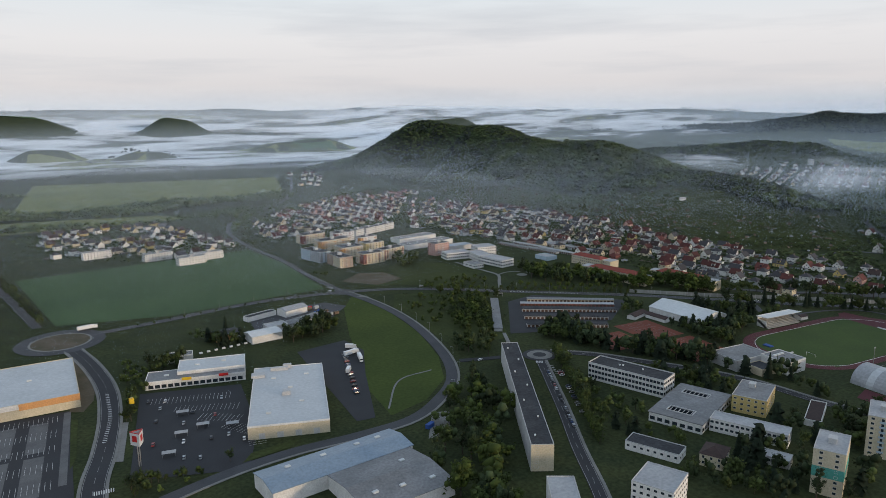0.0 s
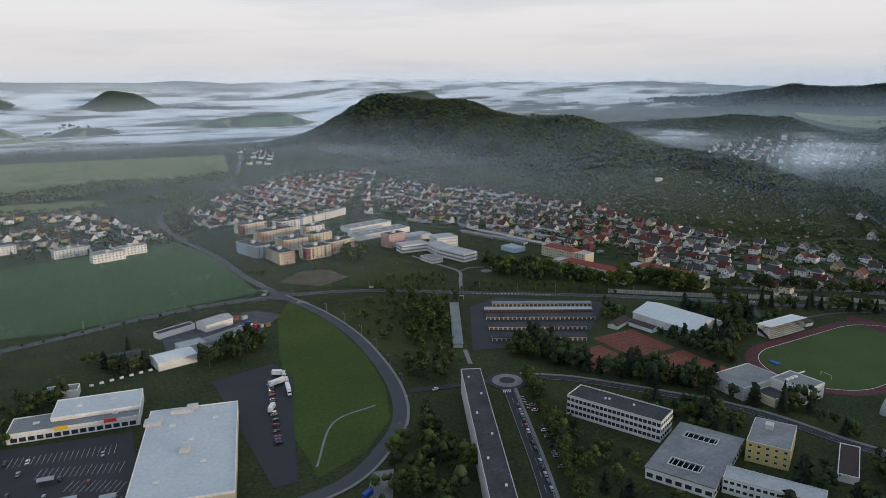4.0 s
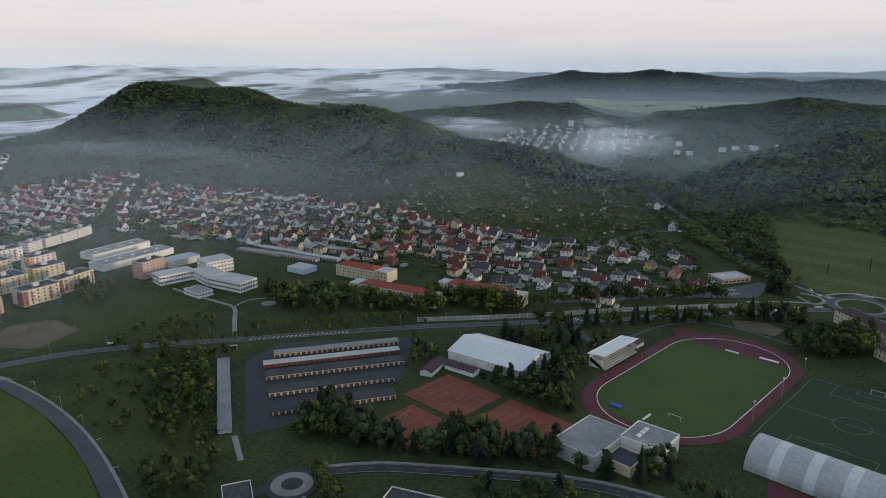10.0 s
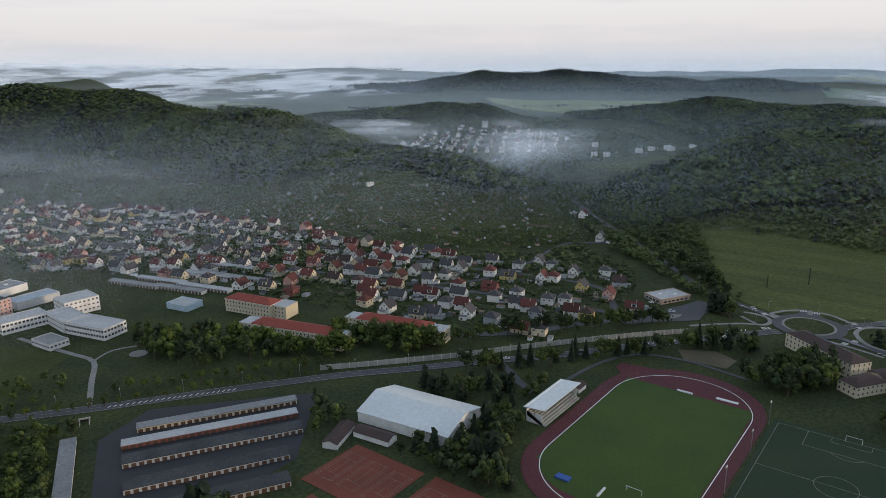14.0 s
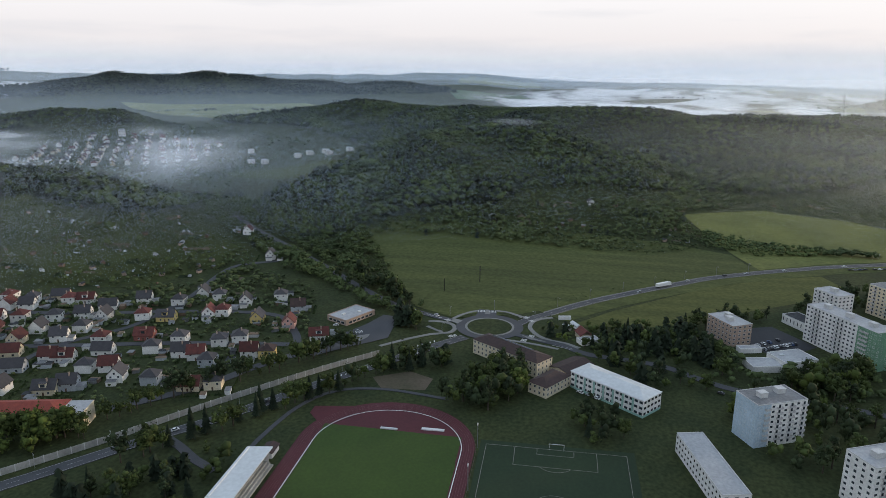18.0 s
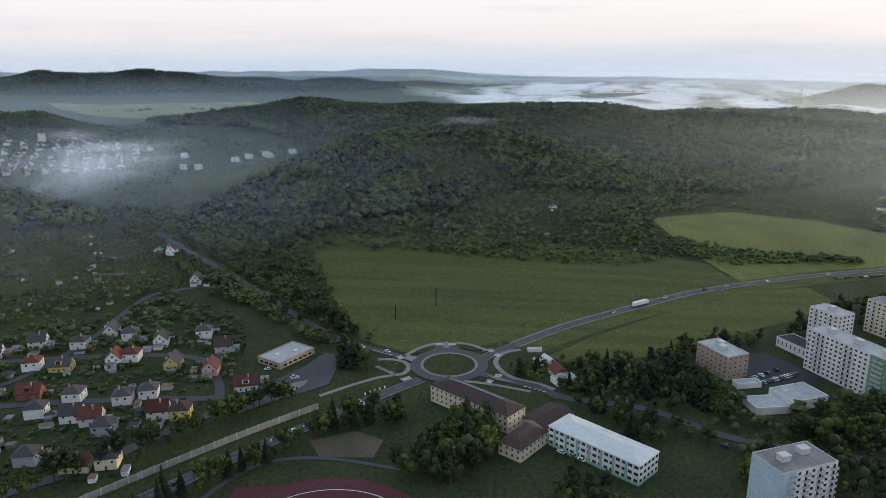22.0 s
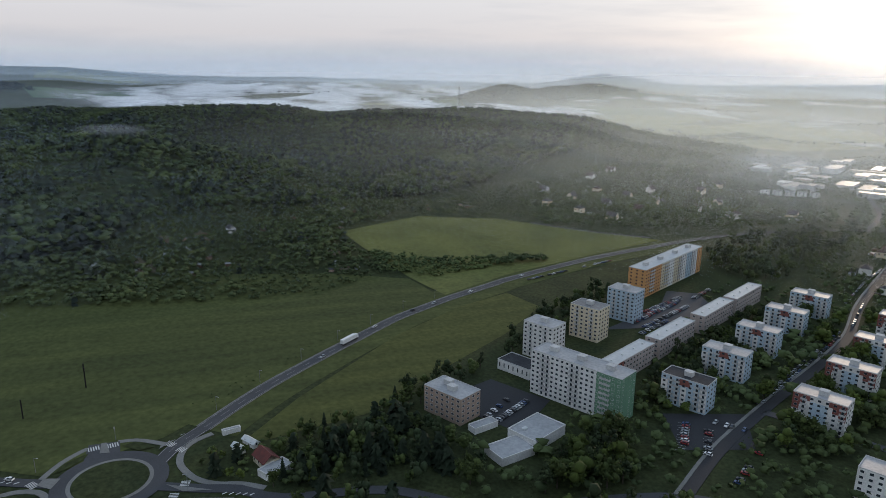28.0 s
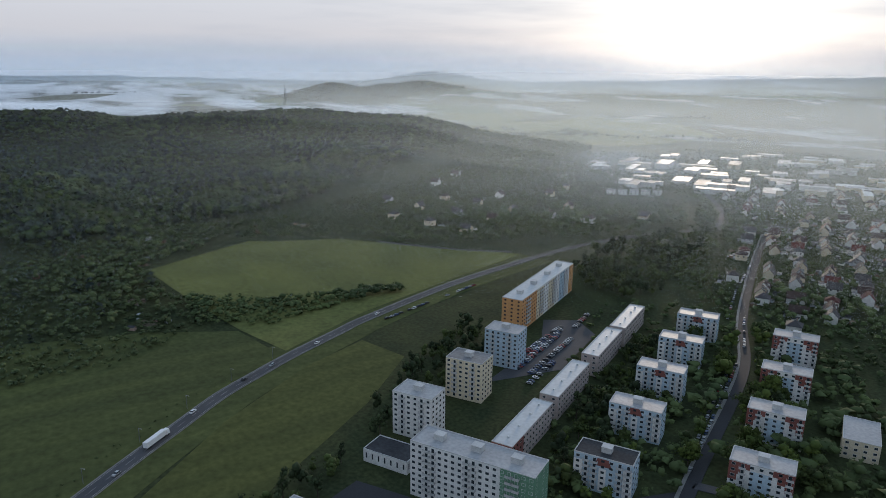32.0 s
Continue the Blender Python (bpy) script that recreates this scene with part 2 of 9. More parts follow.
def ground(x, y):
    x, y = np.asarray(x, float), np.asarray(y, float)
    total = np.zeros(np.broadcast(x, y).shape)
    for x0, y0, h0, x1, y1, h1, w in RIDGES:
        dx, dy = x1 - x0, y1 - y0
        s = np.clip(((x - x0) * dx + (y - y0) * dy) / (dx * dx + dy * dy), 0, 1)
        d2 = (x - x0 - s * dx) ** 2 + (y - y0 - s * dy) ** 2
        total += ((h0 + s * (h1 - h0)) * np.exp(-d2 / w**2)) ** 4
    r = np.hypot(x - 300, y - 300)
    az = np.arctan2(x - 300, y - 300)
    wave = np.sin(r / 105 + 1.9 * np.sin(az * 5.2) + 0.9 * np.sin(az * 14 + r / 700))
    swell = 0.35 + 0.65 * np.clip(np.sin(az * 9.5 + r / 333) + 0.4 * np.sin(az * 23 - r / 210), 0, 1)
    deg = np.degrees(az)
    calm = 1 - 0.85 * step(deg, 40, 48) * (1 - step(deg, 80, 88)) * (1 - step(r, 3900, 4300)) - 0.6 * step(deg, 105, 112)
    return total**0.25 + plain(x, y) + 20 * np.clip(wave, 0, 1) ** 1.4 * swell * step(r, 2500, 3100) * calm


def gz(x, y):
    return float(ground(x, y))


# ---- mesh tools ----
def mesh_of(name, verts, faces, material):
    me = bpy.data.meshes.new(name)
    me.from_pydata(verts, [], faces)
    for m in material if isinstance(material, (list, tuple)) else [material]:
        me.materials.append(m)
    me.update()
    return me


def mesh_tris(name, verts, tris, material):
    """A large triangle mesh from arrays."""
    me = bpy.data.meshes.new(name)
    me.vertices.add(len(verts))
    me.vertices.foreach_set("co", np.asarray(verts, np.float32).ravel())
    me.loops.add(3 * len(tris))
    me.loops.foreach_set("vertex_index", np.asarray(tris, np.int32).ravel())
    me.polygons.add(len(tris))
    me.polygons.foreach_set("loop_start", np.arange(0, 3 * len(tris), 3, dtype=np.int32))
    me.polygons.foreach_set("loop_total", np.full(len(tris), 3, np.int32))
    me.materials.append(material)
    me.update(calc_edges=True)
    return me


class Geo:
    """Collects faces, with a material slot for each."""

    def __init__(self):
        self.v, self.f, self.s = [], [], []

    def face(self, pts, slot=0):
        n = len(self.v)
        self.v += [tuple(p) for p in pts]
        self.f.append(tuple(range(n, n + len(pts))))
        self.s.append(slot)
        return self

    def box(self, x0, x1, y0, y1, z0, z1, slot=0, bottom=False):
        n = len(self.v)
        self.v += [(x, y, z) for z in (z0, z1) for x, y in ((x0, y0), (x1, y0), (x1, y1), (x0, y1))]
        fs = [(4, 5, 6, 7), (0, 1, 5, 4), (1, 2, 6, 5), (2, 3, 7, 6), (3, 0, 4, 7)] + ([(3, 2, 1, 0)] if bottom else [])
        self.f += [tuple(n + i for i in q) for q in fs]
        self.s += [slot] * len(fs)
        return self

    def ring(self, x0, x1, y0, y1, z0, z1, t, slot=0):
        """Four walls of thickness t: a parapet or frame lying flat."""
        self.box(x0, x1, y0, y0 + t, z0, z1, slot)
        self.box(x0, x1, y1 - t, y1, z0, z1, slot)
        self.box(x0, x0 + t, y0 + t, y1 - t, z0, z1, slot)
        self.box(x1 - t, x1, y0 + t, y1 - t, z0, z1, slot)
        return self

    def gable(self, L, W, z0, rise, over=0.5, thick=0.25, slot=0):
        """Two roof slabs, ridge along x."""
        hx, hy = L / 2 + over, W / 2 + over
        drop = rise * over / (W / 2)
        for sgn in (-1, 1):
            a, b = (-hx, sgn * hy, z0 - drop), (hx, sgn * hy, z0 - drop)
            c, d = (hx, 0, z0 + rise), (-hx, 0, z0 + rise)
            up = lambda p: (p[0], p[1], p[2] + thick)
            lo, hi = [a, b, c, d], [up(a), up(b), up(c), up(d)]
            if sgn > 0:
                lo.reverse(), hi.reverse()
            self.face(hi, slot), self.face(lo[::-1], slot)
            for i in range(4):
                j = (i + 1) % 4
                self.face([lo[i], lo[j], hi[j], hi[i]], slot)
        return self

    def hip(self, L, W, z0, rise, over=0.6, slot=0):
        hx, hy = L / 2 + over, W / 2 + over
        r = max(L / 2 - W / 2, 0.3)
        z0 -= 0.05
        a, b, c, d = (-hx, -hy, z0), (hx, -hy, z0), (hx, hy, z0), (-hx, hy, z0)
        e, f = (-r, 0, z0 + rise), (r, 0, z0 + rise)
        for q in ([a, b, f, e], [c, d, e, f], [b, c, f], [d, a, e], [d, c, b, a]):
            self.face(q, slot)
        return self

    def mesh(self, name, material):
        me = mesh_of(name, self.v, self.f, material)
        me.polygons.foreach_set("material_index", self.s)
        return me


def part(name, geo, material, parent, label="", at=None):
    """One mesh object under a thing or part."""
    data = geo.mesh(name, material) if isinstance(geo, Geo) else geo
    ob = new(name, data)
    ob.parent = parent
    if at is not None:
        ob.matrix_basis = at
    if label:
        ob["label"] = label
    return ob


def thing(name, x, y, z, turn, label, category, group=""):
    ob = new(name)
    ob.empty_display_size = 1
    ob.matrix_basis = pose(x, y, z, 0, 0, turn)
    return tagged(ob, label, category, group)


# ---- what is taken: no tree grows on roads, buildings or fields ----
CELL, X0, Y0 = 2.0, -500.0, -1100.0
taken = np.zeros((1250, 1900), bool)


def in_poly(px, py, poly):
    inside = np.zeros(np.shape(px), bool)
    for (ax, ay), (bx, by) in zip(poly, poly[1:] + poly[:1]):
        cross = (ay > py) != (by > py)
        inside ^= cross & (px < (bx - ax) * (py - ay) / (by - ay if by != ay else 1e-9) + ax)
    return inside


def claim(poly, grow=0.0):
    xs, ys = [p[0] for p in poly], [p[1] for p in poly]
    i0, i1 = int((min(xs) - grow - X0) / CELL), int((max(xs) + grow - X0) / CELL) + 1
    j0, j1 = int((min(ys) - grow - Y0) / CELL), int((max(ys) + grow - Y0) / CELL) + 1
    i0, j0, i1, j1 = max(i0, 0), max(j0, 0), min(i1, taken.shape[0]), min(j1, taken.shape[1])
    if i1 <= i0 or j1 <= j0:
        return
    px, py = np.meshgrid(X0 + CELL * (np.arange(i0, i1) + 0.5), Y0 + CELL * (np.arange(j0, j1) + 0.5), indexing="ij")
    m = in_poly(px, py, poly)
    if grow:
        for dx, dy in ((grow, 0), (-grow, 0), (0, grow), (0, -grow)):
            m |= in_poly(px + dx, py + dy, poly)
    taken[i0:i1, j0:j1] |= m


def is_taken(x, y):
    i, j = ((np.asarray(x) - X0) / CELL).astype(int), ((np.asarray(y) - Y0) / CELL).astype(int)
    ok = (i >= 0) & (j >= 0) & (i < taken.shape[0]) & (j < taken.shape[1])
    out = np.zeros(np.shape(x), bool)
    out[ok] = taken[i[ok], j[ok]]
    return out


def rect(cx, cy, L, W, turn):
    c, s = math.cos(radians(turn)), math.sin(radians(turn))
    return [(cx + c * a * L / 2 - s * b * W / 2, cy + s * a * L / 2 + c * b * W / 2) for a, b in ((-1, -1), (1, -1), (1, 1), (-1, 1))]


def smooth_line(pts, step=6.0):
    """A Catmull-Rom line through the points, resampled."""
    p = [np.array(q, float) for q in pts]
    p = [2 * p[0] - p[1]] + p + [2 * p[-1] - p[-2]]
    out = []
    for a, b, c, d in zip(p, p[1:], p[2:], p[3:]):
        n = max(2, int(np.linalg.norm(c - b) / step))
        for k in range(n):
            t = k / n
            out.append(0.5 * (2 * b + (c - a) * t + (2 * a - 5 * b + 4 * c - d) * t * t + (3 * b - a - 3 * c + d) * t**3))
    return np.array(out + [p[-2]])


def strip_geo(line, left, right, lift, geo=None, thick=0.3):
    """A ribbon along a line from left to right of it (metres), draped, with side faces."""
    geo = geo or Geo()
    d = np.gradient(line, axis=0)
    d /= np.linalg.norm(d, axis=1)[:, None] + 1e-9
    n = np.stack([-d[:, 1], d[:, 0]], 1)
    a, b = line + n * left, line + n * right
    za, zb = ground(a[:, 0], a[:, 1]) + lift, ground(b[:, 0], b[:, 1]) + lift
    k0 = len(geo.v)
    for i in range(len(line)):
        geo.v += [(*a[i], za[i]), (*b[i], zb[i]), (*a[i], za[i] - thick), (*b[i], zb[i] - thick)]
    for i in range(len(line) - 1):
        k = k0 + 4 * i
        geo.f += [(k, k + 1, k + 5, k + 4), (k + 2, k, k + 4, k + 6), (k + 1, k + 3, k + 7, k + 5)]
        geo.s += [0, 0, 0]
    return geo


def drape(name, poly, lift, material, step=14.0, kind="structure", label="", category="", claimed=False):
    """A piece of ground cover with the outline poly, laid on the land."""
    from mathutils.geometry import delaunay_2d_cdt
    ring = []
    for (ax, ay), (bx, by) in zip(poly, poly[1:] + poly[:1]):
        n = max(1, int(math.hypot(bx - ax, by - ay) / step))
        ring += [(ax + (bx - ax) * k / n, ay + (by - ay) * k / n) for k in range(n)]
    xs, ys = [p[0] for p in poly], [p[1] for p in poly]
    gx, gy = np.meshgrid(np.arange(min(xs) + step / 2, max(xs), step), np.arange(min(ys) + step / 2, max(ys), step))
    m = in_poly(gx, gy, poly)
    pts = ring + list(zip(gx[m], gy[m]))
    n = len(ring)
    vs, _, fs, *_ = delaunay_2d_cdt([Vector(p) for p in pts], [(i, (i + 1) % n) for i in range(n)], [], 1, 1e-4)
    z = ground([v.x for v in vs], [v.y for v in vs]) + lift
    ob = new(name, mesh_of(name, [(v.x, v.y, z[i]) for i, v in enumerate(vs)], fs, material))
    if claimed:
        claim(poly)
    return tagged(ob, label, category, kind=kind)


def disc(cx, cy, r, n=40):
    return [(cx + r * math.cos(2 * math.pi * k / n), cy + r * math.sin(2 * math.pi * k / n)) for k in range(n)]


# ---- the ground: one sheet to the horizon ----
def make_ground():
    def axis(lo, hi, far_lo, far_hi):
        fine = np.arange(lo, hi + 1, 12.0)
        def out(a, b):
            s, v, st = [], a, 12.0
            while abs(v - a) < abs(b - a):
                st = min(st * 1.06, 90)
                v += math.copysign(st, b - a)
                s.append(v)
            return s
        return np.array(out(lo, far_lo)[::-1] + list(fine) + out(hi, far_hi))
    xs, ys = axis(-200, 1500, -4900, 5200), axis(-700, 2100, -4700, 5200)
    gx, gy = np.meshgrid(xs, ys, indexing="ij")
    z = ground(gx, gy)
    v = np.stack([gx, gy, z], -1).reshape(-1, 3)
    nx, ny = len(xs), len(ys)
    i, j = np.meshgrid(np.arange(nx - 1), np.arange(ny - 1), indexing="ij")
    a = (i * ny + j).ravel()
    tris = np.concatenate([np.stack([a, a + ny, a + ny + 1], 1), np.stack([a, a + ny + 1, a + 1], 1)])
    me = mesh_tris("ground", v, tris, GRASS)
    me.polygons.foreach_set("use_smooth", np.ones(len(tris), bool))
    tagged(new("ground", me), "rolling grassland with dark green turf and scrub", "ground", kind="structure")


make_ground()

# ---- roads, paths, fields, sports grounds ----
ROAD_PARTS = []


def road(name, pts, width, material=ASPHALT, walks=(), lines=True, label="grey asphalt road with worn white edge lines", lift=0.35, category="road"):
    line = smooth_line(pts)
    w = width / 2
    tagged(new(name, strip_geo(line, -w, w, lift).mesh(name, material)), label, category, kind="structure")
    d = np.gradient(line, axis=0)
    d /= np.linalg.norm(d, axis=1)[:, None]
    n = np.stack([-d[:, 1], d[:, 0]], 1)
    grow = 3.0
    claim([tuple(p) for p in line + n * (w + grow)] + [tuple(p) for p in (line - n * (w + grow))[::-1]])
    if lines:
        g = Geo()
        for s in (-w + 0.35, w - 0.55):
            strip_geo(line, s, s + 0.2, lift + 0.03, g, 0.01)
        for k in range(0, len(line) - 1, 2):
            strip_geo(line[k:k + 2], -0.07, 0.07, lift + 0.03, g, 0.01)
        tagged(new("road_marking", g.mesh("road_marking", LINE_PAINT)), "thin white painted road lines", "road marking", kind="structure")
    for side in walks:
        a, b = (w + 0.1, w + 1.8) if side > 0 else (-w - 1.8, -w - 0.1)
        tagged(new("pavement", strip_geo(line, a, b, lift + 0.12).mesh("pavement", PAVING)), "pale concrete footway with a raised kerb", "pavement", kind="structure")


CROSS = (220, 678)
road("road_1", [(-17, 300), (-17, 366), (-11, 409), (-7, 457), (-8, 508), (-17, 561), (-30, 608)], 11, DARK_ASPHALT, walks=(1, -1))
road("road_2", [(-12, 648), (47, 661), (100, 676), (157, 684), CROSS, (272, 664), (324, 634), (365, 603), (405, 575), (474, 525), (512, 492), (552, 458), (581, 431), (626, 396), (662, 366), (692, 341), (716, 319)], 8.5, walks=())
road("road_18", [(556, 454), (546, 438), (537, 426), (530, 412)], 5, lines=False)
road("road_3", [CROSS, (232, 630), (238, 580), (237, 525), (227, 459), (211, 415), (188, 388), (160, 368), (124, 362), (84, 360), (46, 352), (0, 335)], 8, walks=(1,), lines=False, label="dark grey asphalt road with a pale footway")
road("road_4", [CROSS, (208, 760), (200, 864), (181, 985), (178, 1120), (215, 1245), (331, 1422), (415, 1660), (500, 2000)], 7)
road("road_5", [(-60, 690), (-105, 863), (-170, 1100)], 8)
road("road_6", [(286, 415), (280, 402), (265, 370), (248, 334), (226, 290), (208, 250), (190, 215)], 7, DARK_ASPHALT, walks=(1,))
road("road_7", [(303, 427), (327, 408), (344, 387), (363, 361), (381, 334), (393, 306), (402, 265), (420, 220)], 7, DARK_ASPHALT, walks=(1,))
road("road_8", [(284, 430), (258, 436), (232, 443)], 6, DARK_ASPHALT, lines=False)
road("road_9", [(744, 286), (760, 276), (773, 263), (793, 244), (812, 224), (830, 202), (849, 178), (867, 154), (889, 125), (905, 97), (920, 69), (940, 25), (953, -5), (987, -109), (1010, -220), (1018, -300), (1012, -380), (985, -470), (930, -560)], 7.5, walks=())
road("road_10", [(741, 321), (747, 334), (752, 345), (760, 361), (774, 384), (812, 424), (860, 470), (930, 545), (985, 620)], 6, lines=False)
road("road_11", [(720, 375), (713, 397), (692, 406), (668, 424), (640, 445), (612, 462), (575, 500)], 7, lines=False)
road("road_12", [(700, 400), (684, 425), (678, 469), (669, 519), (657, 568), (640, 640), (615, 740), (590, 860), (560, 1000), (520, 1140), (490, 1230)], 6, lines=False)
road("road_13", [(668, 424), (704, 440), (735, 470), (730, 540), (715, 600), (690, 730), (665, 850), (630, 1000), (605, 1120), (570, 1260)], 5.5, lines=False)
road("road_14", [(560, 560), (600, 590), (650, 590), (698, 560), (766, 553), (816, 557), (850, 552), (870, 520)], 5, lines=False)
road("road_15", [(640, 70), (665, 28), (689, -23), (707, -65), (730, -119), (754, -167), (796, -230), (840, -308), (887, -396), (940, -500)], 6, DARK_ASPHALT, lines=False, walks=(1,))
road("road_16", [(730, 290), (723, 275), (718, 264), (713, 251), (700, 234), (690, 190), (662, 150), (640, 70), (600, 40), (540, 20)], 6, lines=False)
road("road_17", [(689, -23), (640, -50), (590, -75), (520, -110)], 6, lines=False)
road("road_19", [(1038, -212), (1078, -169), (1140, -120)], 5, lines=False)
road("road_20", [(930, -560), (905, -600), (870, -680), (800, -800), (720, -900)], 8, lines=False)
road("road_21", [(985, -470), (1010, -520), (1060, -590), (1150, -680)], 6, lines=False)
road("road_22", [(925, -545), (860, -520), (790, -480), (720, -440)], 6, lines=False)
road("footpath", [(367, 608), (383, 637), (399, 666), (397, 689), (393, 713), (388, 750)], 3.4, PAVING, lines=False, label="pale concrete footpath across the grass", category="footpath")
road("lane", [(540, 404), (560, 404), (597, 397), (620, 382), (627, 355), (621, 316)], 2.6, lines=False, label="narrow grey path behind the stadium", category="lane")


def roundabout(name, cx, cy, r_out, r_in, middle, material=ASPHALT):
    drape(name, disc(cx, cy, r_out, 48), 0.40, material, label="round asphalt carriageway of a roundabout", category="roundabout", claimed=True)
    drape("apron", disc(cx, cy, r_in + 1.8, 48), 0.46, PAVING, label="pale paved ring of a roundabout", category="apron")
    drape("island", disc(cx, cy, r_in, 48), 0.55, middle, label="planted middle of a roundabout", category="island")


roundabout("roundabout_west", -40, 637, 34, 22, SOIL)
roundabout("roundabout_east", 738.5, 304, 24.5, 16.2, GRASS)
drape("island", [(741, 347), (740, 340), (736, 335), (730, 333), (725, 335), (726, 340), (731, 346)], 0.45, GRASS, step=3, label="teardrop grass island between footways", category="island", claimed=True)
drape("exit_stub", [(758, 301), (773, 302), (774, 316), (758, 317)], 0.39, ASPHALT, label="short asphalt exit of the roundabout", category="road", claimed=True)
for pts in ([(773.5, 310.4), (773.5, 308), (763.5, 306), (764, 310.4)], [(750, 332), (747.5, 325), (740, 328), (745, 334)], [(727, 281), (716, 262), (719, 274)], [(766, 276), (759, 284), (763, 283)]):
    drape("traffic_island", pts, 0.55, PAVING, step=3, label="paved splitter island at a roundabout", category="traffic island")
for pts in ([(753, 328), (760, 325), (764, 319), (766, 315), (761, 317), (756, 322)], [(768, 301), (770, 295), (766, 289), (762, 286), (761, 293)]):
    drape("island", pts, 0.5, GRASS, step=3, label="narrow grass wedge between road and footway", category="island", claimed=True)
drape("island", [(692, 400), (698, 399), (705, 393), (709, 386), (703, 386), (695, 390)], 0.56, PAVING, step=3, label="paved teardrop island in a street", category="island")
drape("play_area", disc(424, 655, 6, 24), 0.15, PAVING, label="round pale sand play area", category="play area", claimed=True)
drape("play_area", disc(440, 660, 6.5, 24), 0.15, PAVING, label="larger round pale play area", category="play area", claimed=True)
drape("bare_ground", [(642, 366), (654, 345), (646, 329), (630, 331), (628, 357)], 0.12, SOIL, label="worn brown turf by the stadium", category="bare ground", claimed=True)
road("footpath", [(399, 667), (416, 674), (430, 668)], 1.8, PAVING, lines=False, label="narrow pale footpath to a play area", category="footpath")
road("footpath", [(296, 484), (291, 472), (286, 460)], 3.0, PAVING, lines=False, label="concrete path between a hedge and garages", category="footpath")
roundabout("roundabout_south", 946, -535, 19, 10, GRASS)
roundabout("roundabout_small", 292, 425, 13, 8.0, PAVING, DARK_ASPHALT)
drape("paved_centre", disc(292, 425, 5.0, 28), 0.62, DARK_ASPHALT, label="dark middle of a small roundabout", category="island")
drape("junction", disc(*CROSS, 11, 24), 0.42, ASPHALT, label="asphalt of a road junction", category="road", claimed=True)
drape("car_park", [(12, 488), (76, 474), (72, 400), (58, 352), (0, 368)], 0.2, DARK_ASPHALT, label="dark asphalt car park with white bays", category="car park", claimed=True)
drape("car_park", [(-140, 480), (-30, 480), (-24, 330), (-140, 330)], 0.2, DARK_ASPHALT, label="new asphalt car park beside a store", category="car park", claimed=True)
PALE_BAYS = mat("pale_bay_paving", (0.125, 0.125, 0.125), (0.09, 0.09, 0.092), 0.12, 0.85, fine=1.4)
for x0, x1, y0, y1 in ((-67, -58, 425, 467), (-51, -41, 425, 467), (-51, -41, 372, 419), (-67, -58, 372, 419), (-33, -29, 379, 478), (-86, -76, 372, 467)):
    drape("bay_strip", [(x0, y0), (x1, y0), (x1, y1), (x0, y1)], 0.24, PALE_BAYS, label="pale paved strip of parking bays", category="parking bays")
drape("builders_ground", [(-34, 584), (-27, 580), (-17, 540), (-15, 510), (-16, 491), (-22, 474), (-30, 478), (-27, 520), (-30, 560)], 0.22, SOIL, label="bare brown builders' ground beside a new store", category="bare ground", claimed=True)
drape("forecourt", [(-2, 446), (3, 444), (-2, 392), (-8, 394)], 0.24, PAVING, label="pale paved strip beside the main road", category="pavement")
drape("verge", [(-29, 465), (-25, 463), (-25, 408), (-28, 395)], 0.3, MEADOW, label="grass strip between car park and road", category="verge")
drape("truck_yard", [(128, 520), (170, 530), (176, 500), (160, 452), (140, 380), (128, 380)], 0.2, DARK_ASPHALT, label="asphalt truck yard behind a store", category="yard", claimed=True)
drape("depot_yard", [(112, 640), (190, 650), (205, 628), (172, 586), (110, 580)], 0.2, ASPHALT, label="grey depot yard", category="yard", claimed=True)
drape("garage_yard", [(300, 480), (330, 470), (400, 470), (455, 515), (385, 575), (350, 565)], 0.2, DARK_ASPHALT, label="worn asphalt between rows of garages", category="yard", claimed=True)
drape("car_park", [(714, 112), (762, 140), (776, 100), (740, 80)], 0.2, DARK_ASPHALT, label="small car park beside flats", category="car park", claimed=True)
drape("car_park", [(672, 45), (706, 30), (690, -12), (660, 10)], 0.2, DARK_ASPHALT, label="dark car park among trees", category="car park", claimed=True)
drape("car_park", [(822, -10), (850, -80), (880, -110), (865, -130), (838, -120), (810, -60)], 0.2, ASPHALT, label="long car park between slab blocks", category="car park", claimed=True)
drape("forecourt", [(679, 427), (703, 408), (727, 394), (749, 386), (746, 374), (705, 372), (695, 382), (684, 395), (666, 412), (669, 423)], 0.41, ASPHALT, label="asphalt forecourt by a shop", category="forecourt", claimed=True)
drape("bare_ground", [(231, 723), (262, 752), (290, 742), (296, 705), (262, 690)], 0.15, SOIL, label="trodden bare earth", category="bare ground", claimed=True)
ALLOT_GROUND = [(700, 1400), (780, 1290), (795, 1100), (825, 980), (875, 880), (895, 800), (925, 720), (955, 662), (900, 575), (850, 565), (775, 605), (760, 700), (735, 840), (710, 960), (690, 1060), (680, 1180), (665, 1320)]
drape("garden_land", ALLOT_GROUND, 0.06, MEADOW, step=12, label="grassy allotment land on a slope", category="gardens")
verge_line = smooth_line([(773, 263), (793, 244), (812, 224), (830, 202), (849, 178), (867, 154), (889, 125), (905, 97), (920, 69), (940, 25), (953, -5), (987, -109), (1010, -220)])
for s0, s1 in ((4.2, 20.0), (-20.0, -4.2)):
    tagged(new("verge", strip_geo(verge_line, s0, s1, 0.12).mesh("verge", FIELD)), "grass verge along the main road", "verge", kind="structure")
